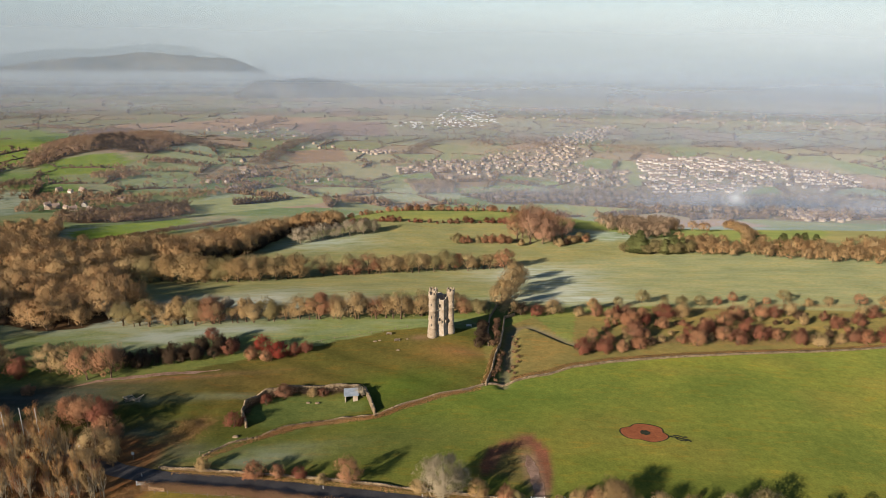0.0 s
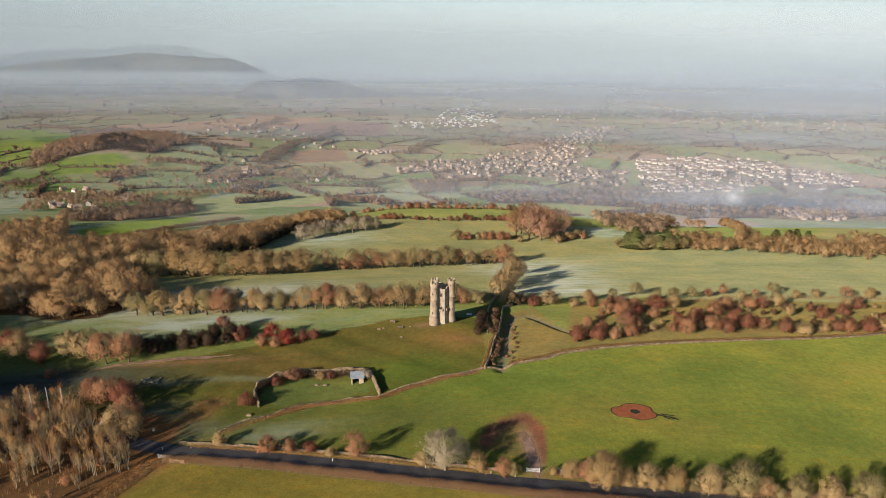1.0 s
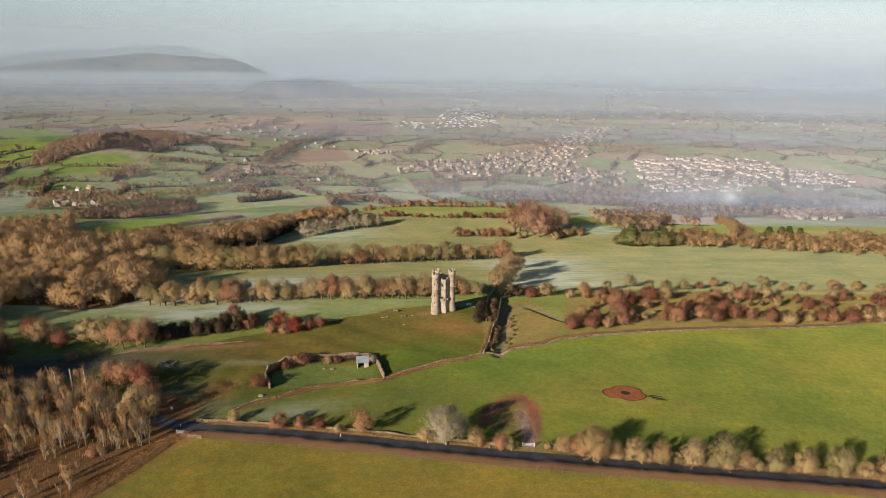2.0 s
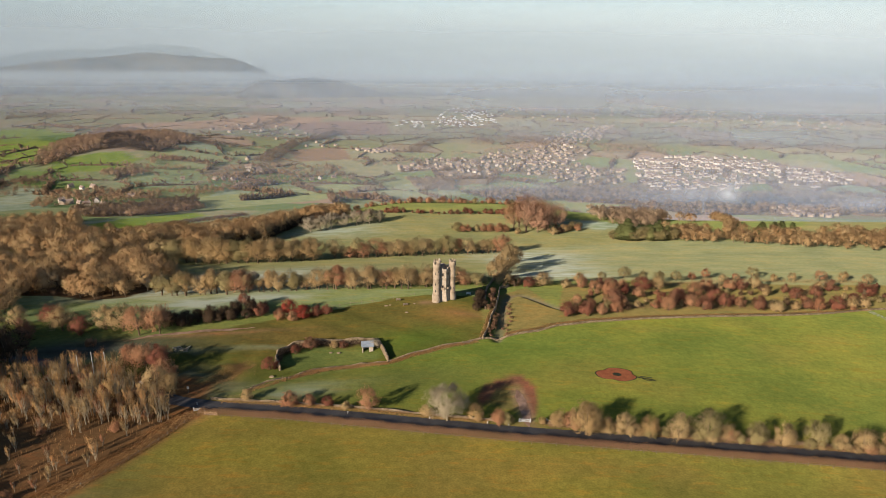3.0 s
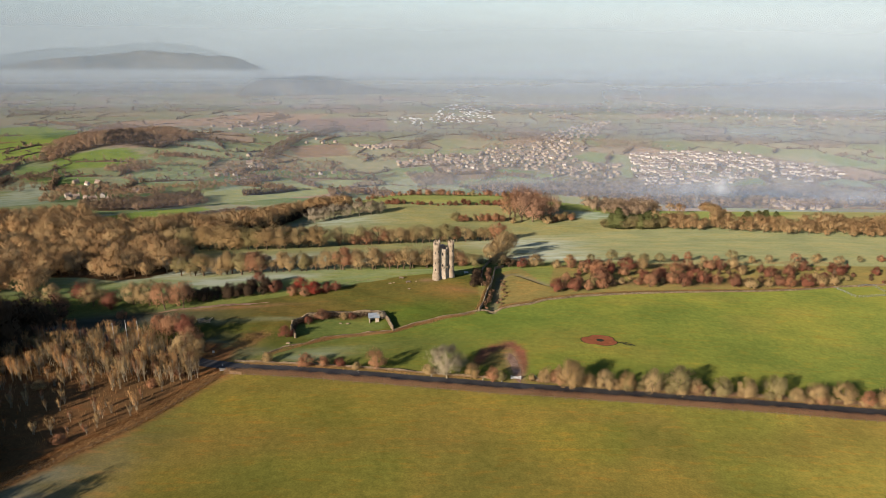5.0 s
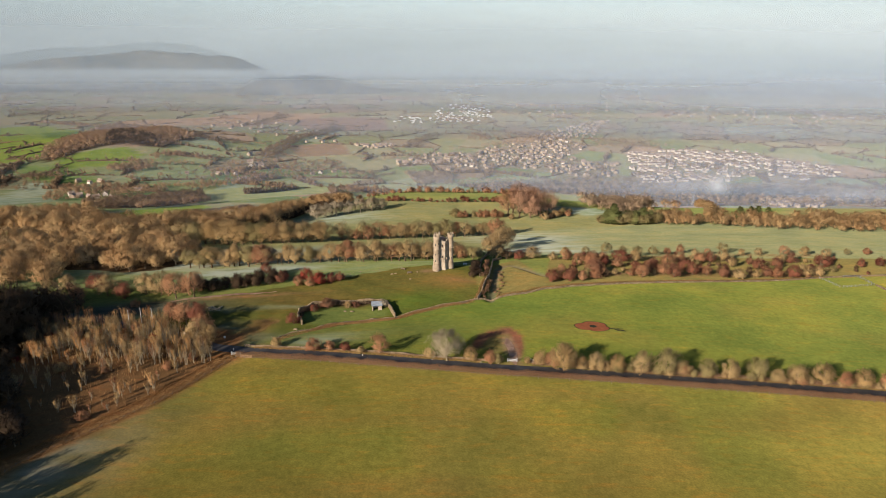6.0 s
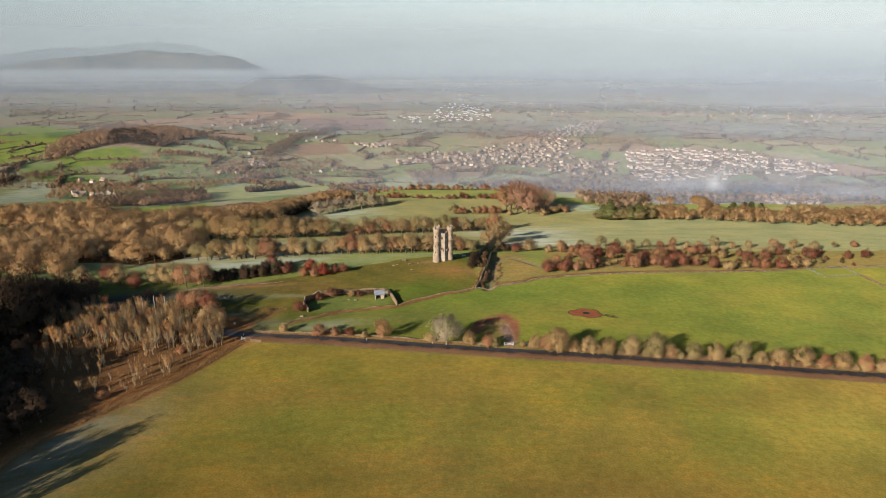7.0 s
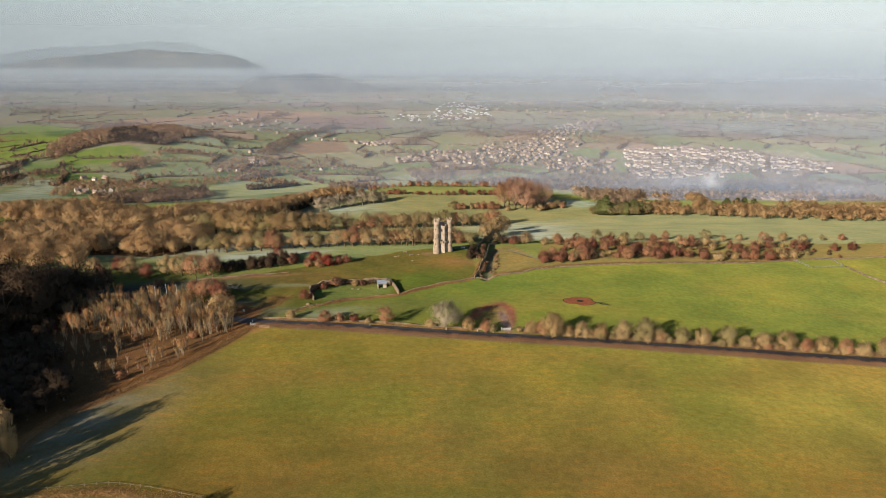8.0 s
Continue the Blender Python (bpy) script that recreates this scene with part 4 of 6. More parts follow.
HAW_SPOTS = [(42, 33), (50, 39), (61, 36), (68, 37), (73, 31), (78, 42), (84, 40), (89, 34), (98, 36), (60, 3), (56, -6), (65, -1), (61, -9), (77, 6), (68, -9), (52, -12), (76, -6), (99, 8), (101, 1), (86, 25), (92, 20), (80, 22)]
HAW_SPOTS_EAST = [(107, 10), (114, 10), (118, 5), (129, 10), (138, 12), (144, 10), (153, 9), (170, 16), (176, 15), (186, 17), (196, 22), (203, 25), (122, 29), (147, 47), (152, 48), (162, 52), (161, 38), (175, 46), (174, 35),
                  (187, 42), (196, 55), (204, 56), (214, 46), (223, 52), (112, 24), (108, 40), (132, 42), (128, 20), (135, 16), (110, 16), (148, 14), (165, 14), (239, 48), (252, 50)]
for x, y in HAW_SPOTS + HAW_SPOTS_EAST:
    tone = rng.choice(("red", "red", "russet", "russet", "red", "tan"))
    tall = rng.uniform(4.6, 7.4)
    word = {"red": "dark red", "russet": "russet", "tan": "brown"}[tone]
    plant(x + rng.uniform(-1, 1), y + rng.uniform(-1, 1), tall, "shrub", tone, "hawthorn", f"{word} berried hawthorn on rough pasture", "hawthorns on the slope", rng.uniform(0.7, 1.05))
for x, y in [(98, 70), (114, 60), (83, 57), (145, 76), (135, 70), (150, 66), (172, 79), (180, 70), (192, 74), (208, 75), (231, 70), (248, 78), (125, 66), (105, 58), (70, 52), (160, 72), (220, 74), (262, 80)]:
    plant(x, y, rng.uniform(4.5, 7.5), "dome" if rng.random() < 0.5 else "shrub", rng.choice(("tan", "tan", "olive", "russet")), "hedgerow_tree", "bare brown hedge tree above the frosty pasture", "field edge trees")
for k in range(75):
    x = rng.uniform(58, 235)
    y = rng.uniform(0.28 * (x - 58) - 8, 0.28 * (x - 58) + 20) if x < 140 else rng.uniform(14 + 0.1 * (x - 140), 62)
    plant(x, y, rng.uniform(1.6, 4.2), "shrub", rng.choice(("red", "russet", "olive", "dark", "tan")), "scrub_bush", "small dark scrub bush on rough pasture", "scrub on the slope", rng.uniform(0.7, 1.1))
# the lane by the tower
for x, y, tall, tone in [(26, 50, 11, "tan"), (29, 33, 9, "tan"), (36, 92, 13, "tan"), (38, 105, 13, "tan"), (19, 36, 7, "olive"), (10, 38, 6, "russet"), (35, 36, 6, "dark"), 
                         (30, 75, 11, "tan"), (33, 62, 10, "tan"), (44, 125, 12, "tan"), (44, 150, 13, "tan")]:
    plant(x, y, tall, "dome" if tall > 6 else "shrub", tone, "lane_tree" if tall > 6 else "lane_shrub", "bare brown tree beside the walled lane" if tall > 6 else "brown scrub bush between the lane walls", "trees on the lane")
# rows across the scarp's fields
for line, step, tall, form, tone, seed in (
        ([(-136, 26), (-101, 23), (-79, 24), (-63, 25), (-40, 25), (-18, 27), (-6, 33), (16, 39)], 3.4, (7, 13.5), "mixed", "tan", 1),
        ([(-78, 165), (-36, 180), (5, 190), (44, 200)], 4.4, (8, 15.5), "mixed", "tan", 2),
        ([(-190, 142), (-167, 148), (-145, 142), (-126, 139), (-85, 156)], 7.0, (14, 19), "wide", "tan", 3),
        ([(-84, 378), (-16, 362), (62, 366)], 6.5, (2.2, 7), "shrub", "red", 4),
        ([(-110, 432), (10, 436), (128, 440)], 6.0, (2.2, 7.5), "shrub", "russet", 5),
        ([(10, 290), (30, 292), (56, 290)], 6.0, (5, 9), "shrub", "russet", 6),
        ([(-60, 330), (-88, 318), (-120, 300)], 11.0, (12, 17), "dome", "pale", 7),
        ([(-150, 40), (-120, 42), (-96, 44)], 9.0, (7, 10), "upright", "pale", 8)):
    for x, y in row_points(line, step, 2.0, seed):
        t = rng.uniform(*tall)
        tone_here = rng.choice((tone, tone, tone, "russet" if tone == "tan" else tone, "olive" if tone in ("tan", "russet") else tone))
        word = {"tan": "brown", "russet": "reddish-brown", "olive": "olive-brown", "red": "dark red", "pale": "pale grey"}[tone_here]
        if form == "shrub":
            plant(x, y, t, form, tone_here, "hedge_shrub", f"{word} shrub in a field hedge", "hedge shrubs")
        else:
            shape = rng.choice(("airy", "upright", "airy", "dome")) if form == "mixed" else "dome" if form == "wide" else form
            plant(x, y, t, shape, tone_here, "field_tree", f"bare {word} tree between frosty pastures", "field trees", 1.3 if form == "wide" else rng.uniform(1.0, 1.35))
# the beech clump, pines and their neighbours
for x, y in [(60, 300), (70, 292), (80, 290), (90, 294), (76, 305), (66, 312), (88, 308), (98, 304), (82, 318), (72, 322)]:
    plant(x, y, rng.uniform(23, 30), rng.choice(("airy", "dome", "airy")), rng.choice(("russet", "beech", "beech")), "beech_tree", "tall reddish bare beech in a dense clump", "beech clump")
for x, y, t in [(103, 292, 7), (108, 296, 6), (98, 286, 6), (92, 282, 7), (116, 296, 6), (113, 304, 7), (62, 284, 6), (120, 312, 5), (138, 262, 5), (146, 262, 5), (152, 264, 5)]:
    plant(x, y, t, "shrub", rng.choice(("dark", "russet", "tan", "olive")), "clump_shrub", "dark scrub at the foot of the beech clump", "scrub under beeches")
for x, y, t in [(147, 251, 18), (143, 256, 13), (153, 252, 11), (165, 247, 12), (172, 250, 14), (179, 252, 12), (270, 262, 13), (279, 268, 13), (287, 266, 12), (264, 270, 12)]:
    plant(x, y, t, "pine", "pine", "pine_tree", "dark green pine at the pasture's far edge", "pines", rng.uniform(1.3, 1.7))
for x, y, t in [(151, 247, 9), (158, 249, 11), (162, 253, 12), (169, 246, 9), (175, 246, 10), (185, 250, 11), (138, 258, 8)]:
    plant(x, y, t, "dome", "olive", "edge_tree", "olive-brown tree among pines at the pasture's edge", "trees among the pines", 1.1)
# west of the tower: red-berried bushes and round trees at the meadow's edge
for x, y, t, form, tone in [(-87, -6, 8, "dome", "red"), (-66, -13, 6.5, "shrub", "scarlet"), (-59, -18, 6.5, "shrub", "scarlet"), (-54, -15, 5, "shrub", "red"), (-50, -14, 4.5, "shrub", "red"), (-69, -19, 5, "shrub", "russet"),
                            (-63, -21, 4.5, "shrub", "russet"), (-78, -14, 5.5, "shrub", "red"), (-122, -33, 13, "dome", "russet"), (-114.5, -31.5, 13, "dome", "russet"), (-131, -28, 12, "dome", "tan"), (-139, -26, 11, "dome", "tan"),
                            (-147, -30, 8, "shrub", "red"), (-157, -26, 11, "dome", "tan"), (-167, -36, 9, "shrub", "red"), (-178, -34, 10, "dome", "tan"), (-167, -15, 8, "shrub", "red"), (-180, -18, 9, "dome", "tan")]:
    word = {"red": "dark red", "scarlet": "bright red", "russet": "reddish-brown", "tan": "brown"}[tone]
    plant(x, y, t, form, tone, "berry_bush" if form == "shrub" else "meadow_tree", f"{word} {'bush heavy with winter berries' if form == 'shrub' else 'round-headed bare tree'} at the meadow's edge", "meadow edge")
for x, y, t, form, tone in [(-96, -80, 10, "dome", "tan"), (-90, -83, 8.5, "dome", "tan"), (-112, -62, 9.5, "dome", "russet"), (-106, -64, 11, "dome", "russet"), (-100.5, -66, 10.5, "dome", "red"), (-97, -70, 8, "shrub", "russet"), (-136, -44, 4, "shrub", "russet"),
                            (-62, -63, 5, "shrub", "red"), (-51, -44.5, 4.5, "shrub", "red"), (-56, -49, 3.5, "shrub", "red"), (-42, -43, 3.6, "shrub", "tan"), (-26.5, -42.5, 3.4, "shrub", "pale"), (-39, -42.5, 3, "shrub", "red"), (-31, -91, 3, "shrub", "tan")]:
    word = {"red": "dark red", "pale": "pale", "russet": "reddish-brown", "tan": "brown"}[tone]
    plant(x, y, t, form, tone, "bush" if form == "shrub" else "corner_tree", f"{word} leafless {'bush among frosty grass' if form == 'shrub' else 'tree at the road junction'}", "bushes near the junction")
plant(-69, -212, 7.5, "dome", "tan", "bank_tree", "bare round-headed tree on the near bank", "", 1.1)
plant(-80, -214, 6, "shrub", "russet", "bank_bush", "low russet bush on the near bank")
# the young plantation by the field corner
prng = random.Random(21)
PLANTATION = [(-158, -66), (-136, -64), (-116, -66), (-96, -84), (-86, -97), (-91, -110), (-100, -124), (-112, -138), (-124, -138), (-158, -110)]
for x, y in scatter(prng, PLANTATION, 400, 1.7):
    if y < -100 and prng.random() < 0.75:
        continue  # the stand thins out towards the hollow
    dense = prng.random()
    if dense < 0.8:
        plant(x, y, prng.uniform(4.0, 9.5) * (1.0 if y > -100 else 0.6), "slim", prng.choice(("straw", "straw", "tan", "straw", "russet", "tan")), "young_tree", "slender pale-stemmed young tree in a plantation", "plantation", prng.uniform(0.9, 1.3))
    else:
        plant(x, y, prng.uniform(2.4, 4.2), "shrub", prng.choice(("russet", "scarlet", "russet", "dark", "tan")), "plantation_shrub", "russet undergrowth bush in the young plantation", "plantation")



def whips(name, corners, count, tall, material, label, seed):
    """The mass of thin upright stems between the young trees."""
    rng = np.random.RandomState(seed)
    spots = np.array(scatter(random.Random(seed), corners, count, 0.5))
    spots = spots[(spots[:, 1] > -100) | (rng.uniform(0, 1, len(spots)) < 0.3)]
    n = len(spots) * 4
    x, y = np.repeat(spots, 4, 0).T + rng.normal(0, 0.35, (2, n))
    h = rng.uniform(tall[0], tall[1], n)
    foot = np.stack([x, y, height(x, y) - 0.1], 1)
    lean = np.stack([rng.normal(0, 0.1, n), rng.normal(0, 0.1, n), np.ones(n)], 1) * h[:, None]
    a = rng.uniform(0, math.pi, n)
    side = np.stack([np.cos(a), np.sin(a), 0 * a], 1) * rng.uniform(0.02, 0.045, (n, 1))
    v = np.stack([foot - side, foot + side, foot + lean], 1).reshape(-1, 3)
    return tagged(new(name, mesh_of(name, v, np.arange(3 * n).reshape(-1, 3), material)), label, "saplings", kind="stuff")


whips("plantation_whips", [q for q in PLANTATION if q[1] > -105] + [(-108, -112), (-150, -108)], 420, (1.5, 4.5), LEAF["straw"], "thicket of thin straw-coloured stems between young trees", 22)
whips("plantation_brush", PLANTATION, 2400, (0.5, 2.2), BRACKEN, "low russet brush under the young trees", 23)

# woods
wrng = random.Random(33)
wood("west_wood", scatter(wrng, WEST_WOOD, 120, 9.5), (13, 20), WOOD_TAN, "bare brown deciduous wood filling the combe", 1650, "dome", 2)
wood("meadow_wood", scatter(wrng, MEADOW_WOOD, 150, 7.5), (9, 16), WOOD_TAN, "brown and russet trees behind a small meadow", 1800, "dome", 3)
# low shrubs in the shade colour darken the gaps under the trees
wood("meadow_thicket", scatter(wrng, MEADOW_WOOD, 90, 7), (3, 5), WOOD_DARK, "thicket coloured as shade under the meadow trees", 500, "shrub", 14)
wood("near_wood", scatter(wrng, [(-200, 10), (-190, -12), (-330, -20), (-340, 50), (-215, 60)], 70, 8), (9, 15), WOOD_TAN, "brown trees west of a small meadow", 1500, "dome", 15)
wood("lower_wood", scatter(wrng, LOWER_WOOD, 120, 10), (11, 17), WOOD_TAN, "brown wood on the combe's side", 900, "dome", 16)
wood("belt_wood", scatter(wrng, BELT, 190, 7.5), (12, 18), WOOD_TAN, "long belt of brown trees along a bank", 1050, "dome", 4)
# dark-coloured shrubs give the belt its shaded lower side
wood("belt_edge", row_points([(-222, 190), (-184, 206), (-152, 260), (-148, 320), (-144, 376), (-100, 362)], 6, 2.5, 47), (6, 10), WOOD_DARK, "underwood in shade tones along the belt's edge", 900, "shrub", 17, squat=0.8)
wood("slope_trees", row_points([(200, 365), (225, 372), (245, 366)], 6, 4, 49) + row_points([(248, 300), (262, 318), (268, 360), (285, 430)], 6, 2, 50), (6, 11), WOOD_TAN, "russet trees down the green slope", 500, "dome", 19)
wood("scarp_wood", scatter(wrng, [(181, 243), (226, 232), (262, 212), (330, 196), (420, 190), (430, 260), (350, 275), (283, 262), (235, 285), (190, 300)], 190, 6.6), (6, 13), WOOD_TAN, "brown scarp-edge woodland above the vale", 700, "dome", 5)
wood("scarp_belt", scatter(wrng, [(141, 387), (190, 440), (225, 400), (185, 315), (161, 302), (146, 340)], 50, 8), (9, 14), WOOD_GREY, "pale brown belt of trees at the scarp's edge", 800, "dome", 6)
# scrub whose dark colour stands for the shadow behind the sandy track
wood("shaded_belt", row_points([(-112, -24), (-98, -21), (-88, -17), (-76, -11)], 2.6, 2.2, 44) + row_points([(-118, -19), (-98, -16), (-80, -7)], 3.5, 2.0, 45), (4, 6.5), WOOD_DARK, "belt of scrub darkened as shadow beside the frosty meadow", 1000, "shrub", 7, squat=0.8)
# dim woods to the southwest, their shade partly in the twig colour
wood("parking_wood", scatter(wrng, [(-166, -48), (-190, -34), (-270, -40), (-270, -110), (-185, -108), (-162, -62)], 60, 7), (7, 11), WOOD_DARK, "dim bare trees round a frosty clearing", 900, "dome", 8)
# largely out of view; made this tall to keep the hollow shaded
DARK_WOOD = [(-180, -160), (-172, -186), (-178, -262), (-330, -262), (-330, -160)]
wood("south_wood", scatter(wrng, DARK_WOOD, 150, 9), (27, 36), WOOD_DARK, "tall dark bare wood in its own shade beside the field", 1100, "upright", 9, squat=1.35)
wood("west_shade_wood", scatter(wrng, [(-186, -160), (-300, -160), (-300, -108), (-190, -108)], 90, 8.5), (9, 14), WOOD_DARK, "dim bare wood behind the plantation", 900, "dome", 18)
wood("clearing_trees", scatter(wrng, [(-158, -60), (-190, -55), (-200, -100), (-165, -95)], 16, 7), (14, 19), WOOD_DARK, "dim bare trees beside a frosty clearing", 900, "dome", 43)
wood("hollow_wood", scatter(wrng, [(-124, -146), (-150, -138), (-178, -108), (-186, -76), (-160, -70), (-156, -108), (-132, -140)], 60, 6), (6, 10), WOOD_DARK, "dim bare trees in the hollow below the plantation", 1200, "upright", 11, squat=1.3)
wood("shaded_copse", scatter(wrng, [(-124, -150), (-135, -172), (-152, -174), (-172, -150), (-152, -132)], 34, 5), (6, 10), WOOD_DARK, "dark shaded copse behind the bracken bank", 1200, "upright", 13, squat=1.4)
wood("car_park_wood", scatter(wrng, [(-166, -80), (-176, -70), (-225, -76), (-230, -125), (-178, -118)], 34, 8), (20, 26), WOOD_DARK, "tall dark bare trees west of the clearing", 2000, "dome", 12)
wood("south_wood_edge", scatter(wrng, [(-137, -200), (-139, -262), (-184, -262), (-184, -205), (-158, -190)], 40, 6.5), (23, 31), WOOD_GREY, "pale sunlit trees on the wood's edge", 900, "upright", 10, squat=0.4)
plant(-123.5, -186, 20, "upright", "tan", "edge_tree", "tall pale bare tree at the wood's edge", "", 0.6)

# hedge and bracken along the near field
def brush(name, line, half, tall, per_metre, material, label, category, seed, length=0.5, width=0.05, loose=False):
    """A hedge or a bank of bracken: twigs packed along a line."""
    rng = np.random.RandomState(seed)
    pts = along(line, 0.5)
    n = int(len(pts) * 0.5 * per_metre)
    k = rng.randint(0, len(pts), n)
    p = np.array(pts)[k]
    lump = 0.75 + 0.4 * smooth_noise(p[:, 0], p[:, 1], 2.3, seed)
    u = rng.normal(0, 0.5, n) if loose else rng.uniform(-1, 1, n)
    p[:, :2] += rng.normal(0, 1.6 if loose else 0.3, (n, 2))
    x = p[:, 0] - np.sin(np.radians(p[:, 2])) * u * half
    y = p[:, 1] + np.cos(np.radians(p[:, 2])) * u * half
    h = tall * lump * np.sqrt(np.clip(1 - 0.6 * u * u, 0, 1)) * rng.uniform(0.02, 1, n) ** 0.7
    a = np.stack([x, y, height(x, y) + h], 1)
    out = np.stack([-np.sin(np.radians(p[:, 2])) * u, np.cos(np.radians(p[:, 2])) * u, 0.6 + 0 * u], 1)
    return tagged(new(name, mesh_of(name, *slivers(rng, a, out, length, width), material)), label, category, kind="stuff")


brush("road_hedge", SOUTH_HEDGE[:-1] + [(260, -116)], 1.0, 2.1, 240, HEDGE, "clipped brown hawthorn hedge along the road", "hedge", 50)
brush("bracken_bank", FIELD_EDGE, 3.2, 1.0, 150, BRACKEN, "orange-brown bracken along the field's edge", "bracken", 51, 0.6, 0.05)
brush("verge_scrub", [(-72, -86.2), (-31, -90.6), (14, -97.6)], 1.0, 0.7, 50, BRACKEN, "dry brown verge grass under the wall", "verge", 52)
brush("verge_scrub", [(33, -99), (74, -104), (110, -105.4), (210, -107.6)], 1.5, 1.8, 120, HEDGE, "brown scrubby hedge under the roadside trees", "hedge", 53)
brush("wall_bracken", [(-66, -80), (-55, -71), (-41, -61), (-20, -55.8), (-4, -46.5), (14, -38.6)], 1.4, 0.6, 70, BRACKEN, "tawny dry grass along the old wall", "bracken", 54)
brush("south_bracken", [(-128, -202), (-112, -200), (-90, -197.6), (-78, -200.5), (-66, -204)], 2.2, 0.7, 80, BRACKEN, "orange bracken strip on the near bank", "bracken", 55)
brush("bracken_patch", [(-79, -72), (-75, -66), (-72, -59)], 4.0, 0.6, 260, BRACKEN, "golden bracken patch on the slope", "bracken", 56, loose=True)
brush("wall_grass", [(24.6, -33), (37.8, -28), (47.3, -22.2), (61.4, -17.3), (78, -12.9), (92, -9.4), (116, -3.6), (150, 4), (182, 13.5), (202, 21)], 1.3, 0.75, 120, BRACKEN, "dry tawny grass behind the long wall", "verge", 58)
brush("slope_scrub", [(58, -6), (70, -4), (84, 4), (98, 4)], 3.5, 1.6, 60, HEDGE, "low red-brown scrub on the slope", "scrub", 59, loose=True)
brush("slope_scrub", [(104, 8), (120, 7), (146, 12), (172, 17), (205, 25)], 2.6, 1.4, 50, HEDGE, "low red-brown scrub above the wall", "scrub", 60, loose=True)
brush("field_scrub", [(62, 38), (78, 42), (98, 40), (112, 52), (135, 62), (170, 72), (230, 74)], 3.0, 1.3, 50, WOOD_TAN, "low brown scrub at the pasture's lower edge", "scrub", 61, loose=True)
brush("lane_bank", [(14.6, -37), (17, -27), (19.2, -14), (21.4, -7)], 0.8, 0.8, 80, BRACKEN, "dry tawny grass against the lane wall", "scrub", 62)
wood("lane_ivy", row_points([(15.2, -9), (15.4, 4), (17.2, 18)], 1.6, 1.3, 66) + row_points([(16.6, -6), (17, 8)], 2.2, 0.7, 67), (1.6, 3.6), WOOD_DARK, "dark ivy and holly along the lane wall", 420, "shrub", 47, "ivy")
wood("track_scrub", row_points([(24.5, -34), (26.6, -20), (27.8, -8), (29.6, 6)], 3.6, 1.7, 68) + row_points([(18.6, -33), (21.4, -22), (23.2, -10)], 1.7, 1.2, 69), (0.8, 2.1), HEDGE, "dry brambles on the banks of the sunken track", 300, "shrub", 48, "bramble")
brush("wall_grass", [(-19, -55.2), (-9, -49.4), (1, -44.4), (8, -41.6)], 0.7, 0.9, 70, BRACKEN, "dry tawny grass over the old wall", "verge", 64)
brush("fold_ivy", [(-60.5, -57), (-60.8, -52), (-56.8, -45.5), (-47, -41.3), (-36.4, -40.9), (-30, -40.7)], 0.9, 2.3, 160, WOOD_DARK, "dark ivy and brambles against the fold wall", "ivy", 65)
brush("fold_rubble_grass", [(-21, -56), (-31, -58), (-39, -60.3), (-47, -64), (-53, -70)], 1.2, 0.7, 110, BRACKEN, "tawny grass over the fold's rubble wall", "bracken", 66)
wood("lane_scrub", row_points([(20.4, -8), (21.4, 4), (22.6, 14), (24, 24)], 1.5, 1.0, 57), (1.0, 2.4), HEDGE, "brown brambles between the lane walls", 420, "shrub", 49, "bramble")


